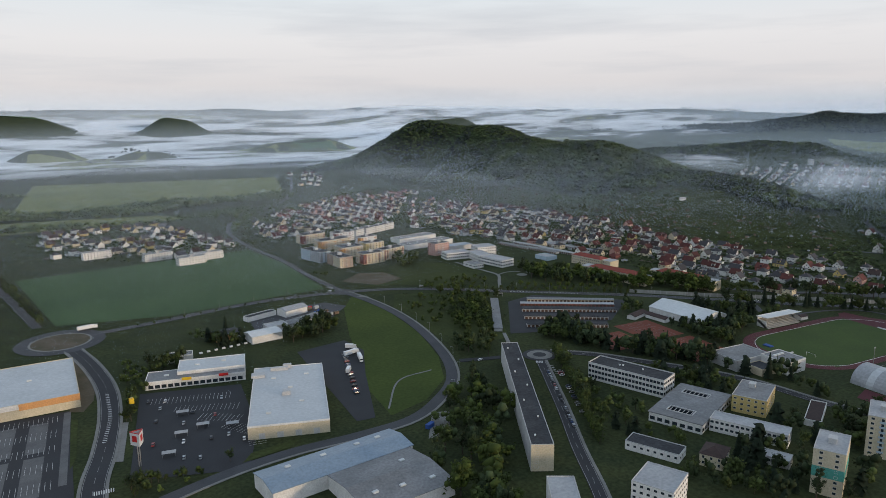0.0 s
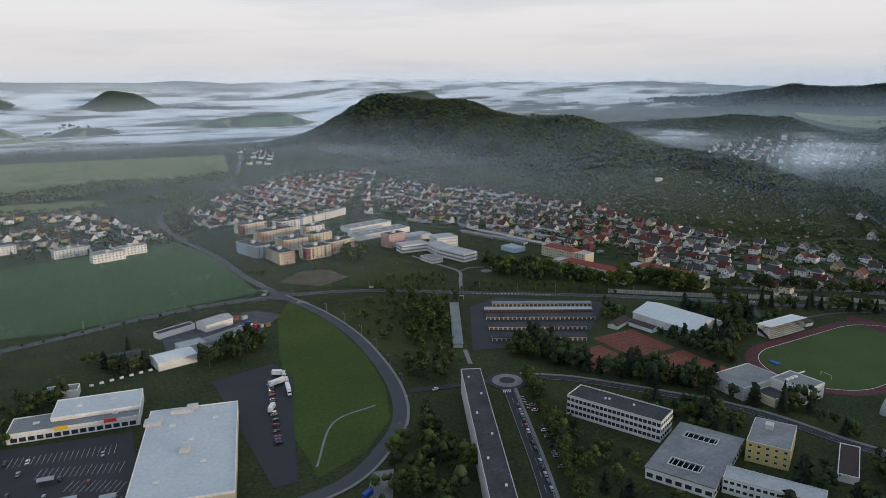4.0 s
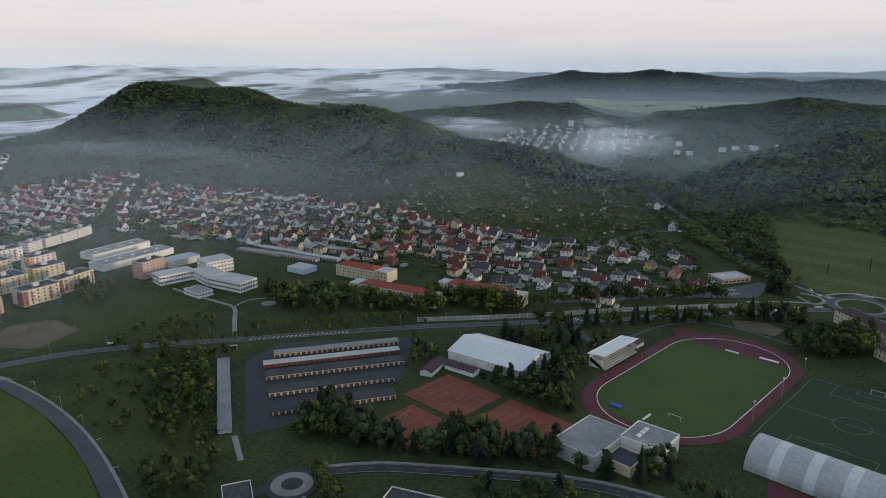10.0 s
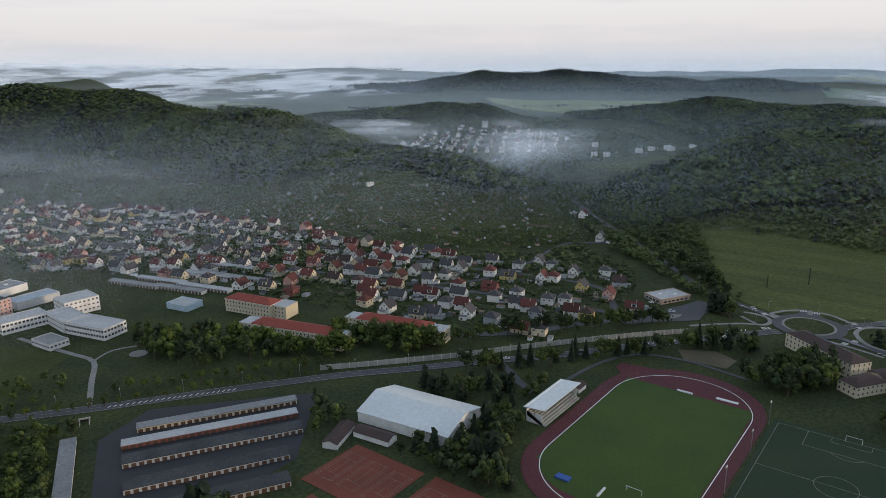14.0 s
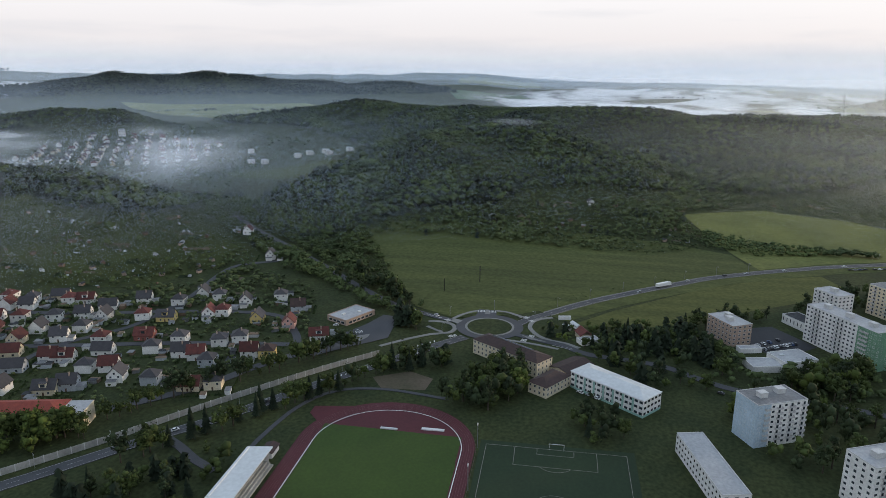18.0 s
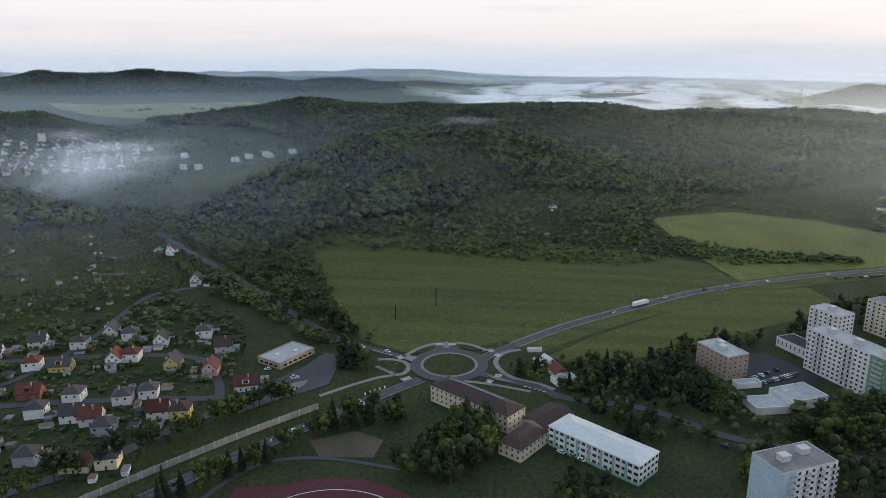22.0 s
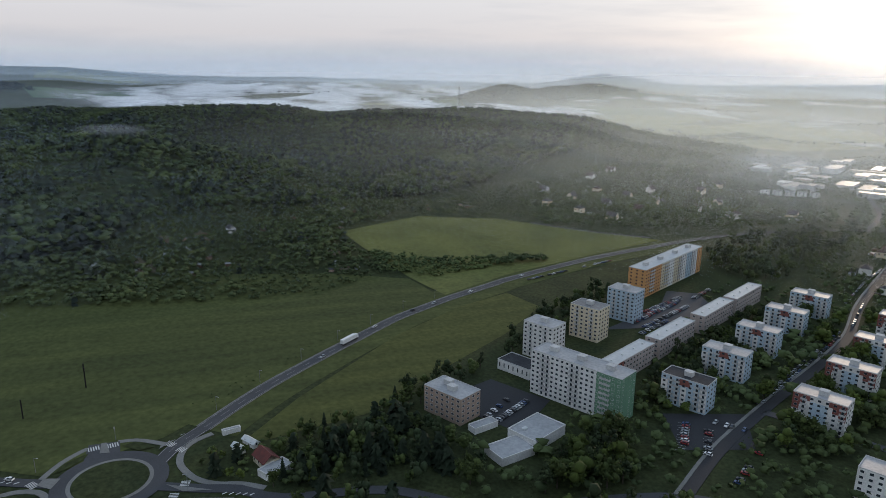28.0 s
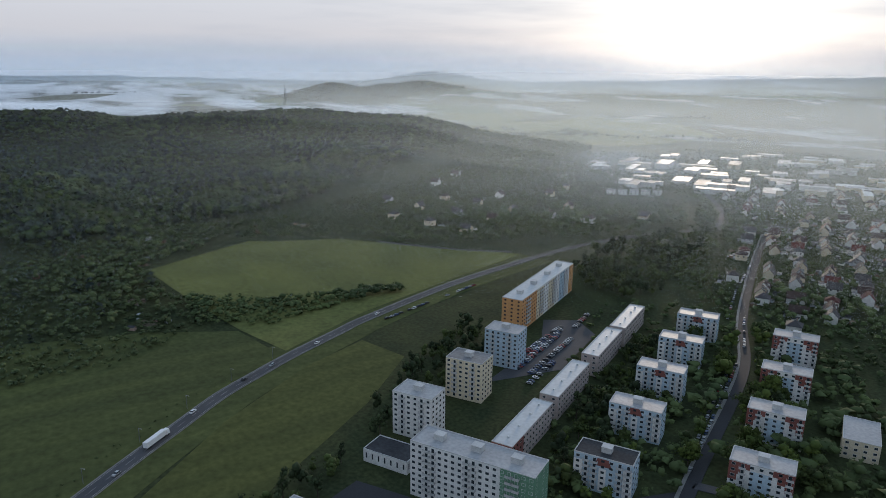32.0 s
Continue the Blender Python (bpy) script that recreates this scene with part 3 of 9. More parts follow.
for s0, s1 in ((4.0, 4.7), (-4.4, -4.0)):
    tagged(new("kerb", strip_geo(verge_line, s0, s1, 0.45).mesh("kerb", PAVING)), "pale concrete kerb along the main road", "kerb", kind="structure")
drape("rough_meadow", [(243, 472), (294, 472), (345, 590), (300, 632), (262, 645), (243, 600)], 0.1, MEADOW, label="rough meadow with bushes between roads", category="meadow")
drape("crop_field", [(-95, 905), (176, 958), (198, 850), (206, 702), (150, 694), (49, 674), (-46, 690)], 0.2, CROP, label="even dark green field of young crop", category="field", claimed=True)
drape("meadow", [(222, 660), (234, 590), (233, 520), (222, 459), (206, 417), (180, 390), (150, 378), (152, 440), (170, 500), (178, 540), (200, 620)], 0.15, LAWN, label="mown bright green meadow inside a road bend", category="meadow", claimed=True)
drape("meadow", [(230, 690), (280, 680), (330, 645), (396, 690), (370, 755), (330, 790), (300, 760), (296, 700)], 0.12, MEADOW, label="rough green meadow", category="meadow")
drape("hay_field", [(752, 332), (770, 282), (800, 245), (880, 150), (925, 75), (975, 85), (1000, 140), (1010, 215), (1012, 330), (1000, 440), (966, 462), (905, 428), (833, 400), (773, 367)], 0.2, FIELD, label="wide striped green hay field on a slope", category="field", claimed=True)
drape("meadow", [(748, 250), (790, 212), (860, 132), (900, 68), (918, 20), (880, 10), (838, 60), (800, 120), (760, 180)], 0.15, HAY, label="green meadow below the main road", category="meadow", claimed=True)
drape("meadow", [(975, 83), (1120, 110), (1190, 0), (1170, -90), (1060, -190), (1026, -215), (996, -106), (963, -2), (928, 70)], 0.2, SLOPE_GRASS, label="bright green meadow on a slope", category="meadow", claimed=True)
drape("far_field", [(-150, 2100), (455, 1990), (380, 1580), (180, 1520), (-150, 1480)], 0.3, PALE_FIELD, step=40, label="pale yellow-green field", category="field", claimed=True)
drape("far_field", [(-180, 1400), (90, 1370), (150, 1300), (-170, 1260)], 0.3, PALE_FIELD, step=40, label="pale yellow-green field strip", category="field", claimed=True)
drape("valley_field", [(1371, 847), (1303, 693), (1273, 612), (1205, 550), (1165, 590), (1188, 646), (1286, 775)], 0.25, FIELD, step=20, label="bright green valley field", category="field", claimed=True)
drape("plateau_field", [(2809, 1971), (2829, 1760), (2945, 1528), (3064, 1301), (2900, 1150), (2608, 1172), (2290, 1272), (2401, 1531), (2655, 1827)], 0.5, PALE_FIELD, step=60, label="pale green meadow below the mountain", category="field")
drape("plain_field", [(1720, -830), (2123, -1191), (2289, -1629), (1920, -1645), (1592, -1393), (1580, -995)], 0.5, PALE_FIELD, step=60, label="pale field on the southern plain", category="field")
drape("plain_field", [(2613, -1032), (2688, -1601), (2412, -1639), (2258, -1238), (2260, -936)], 0.5, PALE_FIELD, step=60, label="pale meadow below the far cone hill", category="field")
drape("football_field", [(452, 296), (612, 296), (612, 380), (452, 380)], 0.1, GRASS, label="mown grass round the stadium", category="lawn", claimed=True)


def stadium_ring(x0, x1, y0, y1, r, n=18):
    """Outline of a running track: straights along x, rounded ends."""
    pts = []
    for cx, cy, a0 in ((x1 - r, y1 - r, 0), (x0 + r, y1 - r, 90), (x0 + r, y0 + r, 180), (x1 - r, y0 + r, 270)):
        pts += [(cx + r * math.cos(radians(a0 + 90 * k / n)), cy + r * math.sin(radians(a0 + 90 * k / n))) for k in range(n + 1)]
    return pts


def loop_line(pts, width, lift, geo):
    p = np.array(pts + [pts[0]])
    strip_geo(p, -width / 2, width / 2, lift, geo, 0.02)


def make_stadium():
    # straights run along x; the ends are round
    tagged(drape("running_track", stadium_ring(438, 612, 294, 385, 45), 0.22, TARTAN, claimed=True), "maroon synthetic running track", "running track")
    drape("track_corner", [(560, 360), (592, 388), (600, 388), (606, 350)], 0.2, TARTAN, label="maroon run-up area", category="running track")
    drape("pitch", [(466, 302), (580, 302), (582, 376), (470, 376)], 0.30, TURF, label="mown green football pitch", category="football pitch")
    drape("pitch_end", [(447, 330), (466, 305), (470, 374), (455, 368)], 0.28, TARTAN, label="maroon high-jump area", category="run-up")
    drape("pitch_apron", stadium_ring(447, 602, 301, 376, 37), 0.26, TARTAN, label="maroon inner area of the track", category="running track")
    drape("pitch_corner", stadium_ring(452, 580, 301.5, 375.5, 28), 0.29, TURF, label="mown turf round the pitch", category="turf")
    g = Geo()
    loop_line(stadium_ring(446.5, 602.5, 300.5, 376.5, 37.5), 0.4, 0.42, g)
    tagged(new("track_kerb", g.mesh("track_kerb", WHITE_LINE)), "white inner kerb line of the running track", "track line", kind="structure")
    g = Geo()
    for k in range(1, 7):
        loop_line(stadium_ring(446.5 - 1.2 * k, 602.5 + 1.2 * k, 300.5 - 1.2 * k, 376.5 + 1.2 * k, 37.5 + 1.2 * k), 0.07, 0.42, g)
    tagged(new("lane_lines", g.mesh("lane_lines", LANE_LINE)), "thin white lane lines", "track line", kind="structure")
    # artificial pitch
    drape("training_pitch", [(479, 216), (580, 216), (580, 292), (479, 292)], 0.2, PITCH2, label="dark green artificial turf pitch", category="football pitch", claimed=True)
    g = Geo()
    def seg(a, b, w=0.22):
        strip_geo(np.array([a, b], float), -w / 2, w / 2, 0.32, g, 0.02)
    X0_, X1_, Y0_, Y1_ = 480, 576, 220, 289
    for a, b in (((X0_, Y0_), (X1_, Y0_)), ((X0_, Y1_), (X1_, Y1_)), ((X0_, Y0_), (X0_, Y1_)), ((X1_, Y0_), (X1_, Y1_)), (((X0_ + X1_) / 2, Y0_), ((X0_ + X1_) / 2, Y1_))):
        seg(a, b)
    my = (Y0_ + Y1_) / 2
    for x, s in ((X0_, 1), (X1_, -1)):
        for d, hw in ((16.5, 20), (5.5, 9)):
            seg((x + s * d, my - hw), (x + s * d, my + hw)), seg((x, my - hw), (x + s * d, my - hw)), seg((x, my + hw), (x + s * d, my + hw))
        arc = np.array([(x + s * (11 + 9.15 * math.cos(a)), my + 9.15 * math.sin(a)) for a in np.linspace(-0.92, 0.92, 12)])
        strip_geo(arc, -0.11, 0.11, 0.32, g, 0.02)
    loop_line(disc((X0_ + X1_) / 2, my, 9.15, 32), 0.22, 0.32, g)
    tagged(new("pitch_lines", g.mesh("pitch_lines", FAINT_LINE)), "thin white football lines", "pitch lines", kind="structure")


make_stadium()


def tennis(name, x0, x1, y0, y1, courts):
    drape(name, [(x0, y0), (x1, y0), (x1, y1), (x0, y1)], 0.2, CLAY, label="red clay tennis courts with white lines", category="tennis court", claimed=True)
    g = Geo()
    w = (y1 - y0) / courts
    cx = (x0 + x1) / 2
    for k in range(courts):
        cy = y0 + w * (k + 0.5)
        for a, b in (((-11.9, -5.5), (11.9, -5.5)), ((-11.9, 5.5), (11.9, 5.5)), ((-11.9, -4.1), (11.9, -4.1)), ((-11.9, 4.1), (11.9, 4.1)), ((-11.9, -5.5), (-11.9, 5.5)), ((11.9, -5.5), (11.9, 5.5)), ((-6.4, -4.1), (-6.4, 4.1)), ((6.4, -4.1), (6.4, 4.1)), ((-6.4, 0), (6.4, 0))):
            strip_geo(np.array([(cx + a[0], cy + a[1]), (cx + b[0], cy + b[1])]), -0.06, 0.06, 0.3, g, 0.02)
    tagged(new("court_lines", g.mesh("court_lines", FAINT_LINE)), "faint white court lines", "court lines", kind="structure")


tennis("tennis_court", 389, 427, 411, 455, 3)
tennis("tennis_court", 386, 428, 358, 405, 3)
tennis("tennis_court", 349, 384, 404, 442, 2)
drape("hard_court", [(428, 262), (446, 268), (446, 214), (428, 214)], 0.2, TARTAN, label="red hard court beside an arched hall", category="court", claimed=True)

# ---- building materials ----
WHITE = mat("white_render", (0.70, 0.69, 0.67), (0.56, 0.55, 0.53), 0.15, 0.85, rand=0.08)
CREAM = mat("cream_render", (0.60, 0.52, 0.38), (0.50, 0.44, 0.32), 0.15, 0.85, rand=0.1)
YELLOW = mat("yellow_render", (0.56, 0.43, 0.17), (0.48, 0.37, 0.15), 0.15, 0.85, rand=0.1)
PINK = mat("pink_render", (0.55, 0.33, 0.28), (0.48, 0.29, 0.25), 0.15, 0.85, rand=0.1)
GREYR = mat("grey_render", (0.38, 0.40, 0.42), (0.30, 0.32, 0.34), 0.15, 0.85, rand=0.1)
REDWALL = mat("red_render", (0.22, 0.080, 0.066), (0.18, 0.068, 0.058), 0.15, 0.85, rand=0.1)
ORANGE = mat("orange_render", (0.58, 0.30, 0.12), (0.50, 0.26, 0.11), 0.15, 0.85)
PALEBLUE = mat("pale_blue_render", (0.40, 0.50, 0.58), (0.34, 0.43, 0.50), 0.1, 0.85)
GREENWALL = mat("green_render", (0.13, 0.25, 0.16), (0.11, 0.21, 0.14), 0.1, 0.85)
TEAL = mat("teal_render", (0.26, 0.42, 0.36), (0.20, 0.34, 0.30), 0.1, 0.85)
TEALBAND = mat("teal_band_paint", (0.08, 0.34, 0.28), (0.07, 0.28, 0.24), 0.1, 0.85)
BEIGE = mat("beige_brick", (0.36, 0.27, 0.21), (0.30, 0.22, 0.18), 0.3, 0.85)
PANEL = mat("concrete_panel", (0.50, 0.50, 0.49), (0.40, 0.40, 0.40), 0.2, 0.85)
RED_TILE = mat("red_roof_tile", (0.115, 0.033, 0.026), (0.070, 0.025, 0.022), 0.5, 0.85, rand=0.35)
BROWN_TILE = mat("brown_roof_tile", (0.060, 0.038, 0.034), (0.040, 0.028, 0.026), 0.5, 0.9, rand=0.2)
BRIGHT_TILE = mat("bright_red_roof_tile", (0.25, 0.052, 0.034), (0.18, 0.042, 0.030), 0.4, 0.85)
DARK_TILE = mat("dark_roof_tile", (0.055, 0.052, 0.055), (0.040, 0.038, 0.042), 0.5, 0.75, rand=0.25)
FLAT_PALE = mat("pale_roof_membrane", (0.34, 0.35, 0.36), (0.27, 0.28, 0.29), 0.07, 0.5, fine=0.6, spec=0.25, grain=1.0)
FLAT_STORE = mat("pale_store_roof", (0.46, 0.48, 0.49), (0.41, 0.43, 0.44), 0.05, 0.5, fine=0.5, spec=0.3, grain=0.7)
FLAT_GREY = mat("grey_roof_felt", (0.19, 0.195, 0.20), (0.12, 0.125, 0.13), 0.08, 0.6, fine=0.7, spec=0.4, grain=1.6)
FLAT_DARK = mat("dark_roof_felt", (0.060, 0.062, 0.066), (0.036, 0.038, 0.042), 0.08, 0.9, fine=0.7, spec=0.15, grain=1.8)
METAL_BLUE = mat("blue_grey_sheet_roof", (0.22, 0.28, 0.34), (0.18, 0.24, 0.30), 0.1, 0.4, metal=0.3, fine=0.7)
METAL_WHITE = mat("white_sheet_roof", (0.54, 0.56, 0.56), (0.49, 0.51, 0.51), 0.06, 0.4, fine=0.5, grain=0.6)
GLASS = mat("dark_window_glass", (0.035, 0.045, 0.055), (0.02, 0.028, 0.035), 0.4, 0.12, spec=0.6)
FRAME = mat("white_window_frame", (0.6, 0.6, 0.6), (0.5, 0.5, 0.5), 1.0, 0.6)
SOLAR = mat("blue_solar_panel", (0.16, 0.19, 0.25), (0.13, 0.16, 0.22), 0.5, 0.2, spec=0.6)
STEEL = mat("galvanised_steel", (0.35, 0.36, 0.37), (0.28, 0.29, 0.30), 1.0, 0.4, metal=0.7)
WOOD = mat("weathered_wood", (0.16, 0.11, 0.075), (0.11, 0.08, 0.055), 0.8, 0.85, rand=0.2)
DOORM = mat("brown_door", (0.10, 0.055, 0.035), (0.08, 0.045, 0.03), 1.0, 0.6)
HOUSE_WHITE = mat("weathered_white_render", (0.70, 0.69, 0.66), (0.56, 0.55, 0.52), 0.2, 0.85, rand=0.15)
WALLS = dict(w=HOUSE_WHITE, c=CREAM, y=YELLOW, p=PINK, g=GREYR, r=REDWALL)
ROOFS = dict(r=RED_TILE, b=BROWN_TILE, d=DARK_TILE)

_win = {}


def window_mesh(w, h, frame_mat=None):
    """A window seen from outside, facing -y, its middle at the origin: frame ring, mullion, glass set back in it."""
    key = (round(w, 2), round(h, 2), frame_mat)
    if key not in _win:
        g, t = Geo(), 0.11
        a, b = (w / 2, h / 2), (w / 2 - t, h / 2 - t)
        for (rx, rz), y in ((a, 0.02), (a, -0.06), (b, -0.06), (b, -0.02)):
            g.v += [(-rx, y, -rz), (rx, y, -rz), (rx, y, rz), (-rx, y, rz)]
        for k in range(3):
            for i in range(4):
                m = (i + 1) % 4
                g.f.append((4 * k + i, 4 * k + m, 4 * k + 4 + m, 4 * k + 4 + i))
                g.s.append(0)
        g.f.append((12, 13, 14, 15))
        g.s.append(1)
        _win[key] = g.mesh("window", [frame_mat or FRAME, GLASS])
    return _win[key]


# only sides that look towards these points on the camera's path carry windows
VIEW_POINTS = ((0, 0), (70, 110), (160, 190), (300, 265), (480, 250))


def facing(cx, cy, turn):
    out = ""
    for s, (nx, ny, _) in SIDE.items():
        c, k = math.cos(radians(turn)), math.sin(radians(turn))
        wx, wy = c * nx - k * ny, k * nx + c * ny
        if max((wx * (px - cx) + wy * (py - cy)) / math.hypot(px - cx, py - cy) for px, py in VIEW_POINTS) > 0.25:
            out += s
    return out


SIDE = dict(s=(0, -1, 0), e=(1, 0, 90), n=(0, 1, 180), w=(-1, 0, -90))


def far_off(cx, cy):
    """Whether a building stands so far from the camera's path that its windows are mere dots."""
    return min(math.hypot(px - cx, py - cy) for px, py in VIEW_POINTS) > 315


class Rows:
    """Windows of a distant facade, joined."""

    def __init__(self):
        self.geo = Geo()

    def add(self, side, u, z, L, W, w, h):
        nx, ny, turn = SIDE[side]
        m = pose(nx * L / 2, ny * W / 2, z, 0, 0, turn) @ pose(u, 0, 0)
        for d, y, slot in ((0.0, -0.05, 0), (0.12, -0.08, 1)):
            a, b = w / 2 - d, h / 2 - d
            self.geo.face([m @ Vector(q) for q in ((-a, y, -b), (a, y, -b), (a, y, b), (-a, y, b))], slot)

    def done(self, parent):
        if self.geo.v:
            tagged(part("far_glazing", self.geo, [FRAME, GLASS], parent), kind="stuff")


def put_window(parent, side, u, z, L, W, w, h, frame_mat=None):
    """On one side of a box L x W; u: metres along the wall from its middle."""
    nx, ny, turn = SIDE[side]
    m = pose(nx * L / 2, ny * W / 2, z, 0, 0, turn) @ pose(u, 0, 0)
    ob = new("window", window_mesh(w, h, frame_mat))
    ob.parent, ob.matrix_basis = parent, m
    return ob


_balc = {}


def balcony_mesh(w, d, front):
    key = (w, d, front)
    if key not in _balc:
        g = Geo()
        g.box(-w / 2, w / 2, -d, 0, -0.15, 0, 1, True)
        g.box(-w / 2, w / 2, -d, -d + 0.08, 0, 1.0, 0, True)
        g.box(-w / 2, -w / 2 + 0.08, -d + 0.08, 0, 0, 1.0, 0).box(w / 2 - 0.08, w / 2, -d + 0.08, 0, 0, 1.0, 0)
        _balc[key] = g.mesh("balcony", [front, PANEL])
    return _balc[key]


def put_balcony(parent, side, u, z, L, W, w, d, front):
    nx, ny, turn = SIDE[side]
    ob = new("balcony", balcony_mesh(w, d, front))
    ob.parent, ob.matrix_basis = parent, pose(nx * L / 2, ny * W / 2, z, 0, 0, turn) @ pose(u, 0, 0)
    return ob


def flat_block(name, label, category, cx, cy, L, W, turn, floors, fh=2.9, wall=WHITE, roof=FLAT_PALE, sides="sn", pitch=3.4, win=(1.7, 1.4), balc=(), balc_mat=None, balc_side="s",
               heads=((0, 0),), vents=(), parapet=0.4, group="", plinth=None, ends=None, base=None, bands=False, skip=()):
    """A flat-roofed building of several storeys: walls, roof with parapet, lift heads, each window and balcony."""
    z = gz(cx, cy) if base is None else base
    # windows and balconies go only on sides turned to the camera's path
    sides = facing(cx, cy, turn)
    if balc and balc_side not in sides:
        balc_side = dict(s="n", n="s", e="w", w="e")[balc_side]
    top = thing(name, cx, cy, z, turn, label, category, group)
    H = floors * fh + 0.9
    g = Geo().box(-L / 2, L / 2, -W / 2, W / 2, -1.5, H)
    part("wall", g, wall, top)
    if ends:
        sgn = -1 if "s" in sides else 1
        ya, yb = sorted((sgn * W / 2, sgn * (W / 2 + 0.05)))
        part("end_wall", Geo().box(-L / 2 - 0.06, -L / 2, -W / 2, W / 2, -1, H), ends, top)
        part("facade_panel", Geo().box(-L / 2, -L / 2 + L * 0.26, ya, yb, -1, H), ends, top)
    if plinth:
        part("plinth", Geo().ring(-L / 2 - 0.08, L / 2 + 0.08, -W / 2 - 0.08, W / 2 + 0.08, -1, 1.2, 0.08), plinth, top)
    part("roof", Geo().box(-L / 2 + 0.3, L / 2 - 0.3, -W / 2 + 0.3, W / 2 - 0.3, H, H + 0.06), roof, top)
    part("parapet", Geo().ring(-L / 2 - 0.05, L / 2 + 0.05, -W / 2 - 0.05, W / 2 + 0.05, H, H + parapet, 0.3), PANEL, top)
    for hx, hy in heads:
        part("lift_head", Geo().box(hx - 2.2, hx + 2.2, hy - 1.8, hy + 1.8, H + 0.06, H + 2.6).box(hx - 2.4, hx + 2.4, hy - 2.0, hy + 2.0, H + 2.6, H + 2.8, 0, True), PANEL, top)
    for vx, vy in vents:
        part("roof_vent", Geo().box(vx - 0.5, vx + 0.5, vy - 0.5, vy + 0.5, H + 0.06, H + 0.9), METAL_WHITE, top)
    if bands:
        for s in sides:
            for k in range(floors):
                n = SIDE[s]
                ln = L if s in "ns" else W
                ob = part("window_band", Geo().box(-ln / 2 + 0.6, ln / 2 - 0.6, -0.04, 0.02, -0.85, 0.85), WHITE, top)
                ob.matrix_basis = pose(n[0] * L / 2, n[1] * W / 2, 0.9 + fh * k + fh * 0.52, 0, 0, n[2])
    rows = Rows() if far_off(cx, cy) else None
    for s in sides:
        ln = L if s in "ns" else W
        cols = max(1, int((ln - 0.8) / pitch))
        for c in range(cols):
            u = (c - (cols - 1) / 2) * ln / cols
            for k in range(floors):
                if (c, s) in skip:
                    continue
                if s == balc_side and c in balc:
                    if k:
                        put_balcony(top, s, u, 0.9 + fh * k, L, W, min(3.0, pitch * 0.92), 1.2, balc_mat or PANEL)
                    if rows:
                        rows.add(s, u, 0.9 + fh * k + 1.15, L, W, 1.5, 2.1)
                    else:
                        put_window(top, s, u, 0.9 + fh * k + 1.15, L, W, 1.5, 2.1)
                elif rows:
                    rows.add(s, u, 0.9 + fh * k + fh * 0.5, L, W, *win)
                else:
                    put_window(top, s, u, 0.9 + fh * k + fh * 0.5, L, W, *win)
    if rows:
        rows.done(top)
    claim(rect(cx, cy, L, W, turn), 3.0)
    return top, H


def shed_hall(name, label, category, cx, cy, L, W, turn, H, wall=WHITE, roof=FLAT_PALE, rise=0.0, fascia=None, sky=(), doors=0, base=None, glaze="", edge=True):
    """A large low building: walls, roof (flat with parapet, or gabled along L), roof lights, loading doors."""
    z = gz(cx, cy) if base is None else base
    top = thing(name, cx, cy, z, turn, label, category)
    g = Geo().box(-L / 2, L / 2, -W / 2, W / 2, -1, H)
    if rise:
        for s in (-1, 1):
            q = [(s * L / 2, -W / 2, H), (s * L / 2, W / 2, H), (s * L / 2, 0, H + rise)]
            g.face(q if s > 0 else [q[1], q[0], q[2]])
    part("wall", g, wall, top)
    if rise:
        part("roof", Geo().gable(L, W, H, rise, 0.5), roof, top)
    else:
        part("roof", Geo().box(-L / 2 + 0.3, L / 2 - 0.3, -W / 2 + 0.3, W / 2 - 0.3, H - 0.3, H + 0.05), roof, top)
        if edge:
            part("parapet", Geo().ring(-L / 2 - 0.06, L / 2 + 0.06, -W / 2 - 0.06, W / 2 + 0.06, H - 0.6, H + 0.5, 0.4), fascia or wall, top)
    for sx, sy in sky:
        zz = H + 0.05 if not rise else H + rise * (1 - abs(sy) / (W / 2)) + 0.2
        part("roof_light", Geo().box(sx - 1.5, sx + 1.5, sy - 1.0, sy + 1.0, zz, zz + 0.7).box(sx - 1.2, sx + 1.2, sy - 0.7, sy + 0.7, zz + 0.7, zz + 0.85), METAL_WHITE, top)
    for k in range(doors):
        u = (k - (doors - 1) / 2) * L / (doors + 0.5)
        part("loading_door", Geo().box(u - 1.8, u + 1.8, -W / 2 - 0.06, -W / 2, 0, 3.6), PANEL, top)
    for s in glaze:
        ln = L if s in "ns" else W
        n = int((ln - 2) / 4.2)
        for c in range(n):
            put_window(top, s, (c - (n - 1) / 2) * 4.2, min(2.0, H * 0.42), L, W, 3.4, min(2.6, H * 0.5))
    claim(rect(cx, cy, L, W, turn), 3.0)
    return top


# ---- retail park and depot ----
store = shed_hall("retail_store", "large cream retail store with pale roof and orange corner", "store", -68, 520, 84, 78, 4, 9, CREAM, FLAT_STORE, sky=[(-6, -20), (14, 4), (-20, 22)])
part("orange_fascia", Geo().box(8, 42.1, -39.12, -39.0, 5.2, 9.4).box(42.0, 42.12, -39, -20, 5.2, 9.4), ORANGE, store, "orange fascia band")
part("white_fascia", Geo().box(-42, 8, -39.1, -39.0, 6.2, 9.4), WHITE, store)
shed_hall("shop_parade", "low white parade of shops facing a car park", "shop", 50, 497, 66, 20, -10, 5.5, WHITE, FLAT_GREY, sky=[(-20, 0), (0, 3), (20, -2)], glaze="s")
shed_hall("shop_hall", "taller pale-roofed shop behind the parade", "shop", 62, 506, 46, 24, -10, 7.5, WHITE, FLAT_STORE, sky=[(-10, 0), (8, 3)])
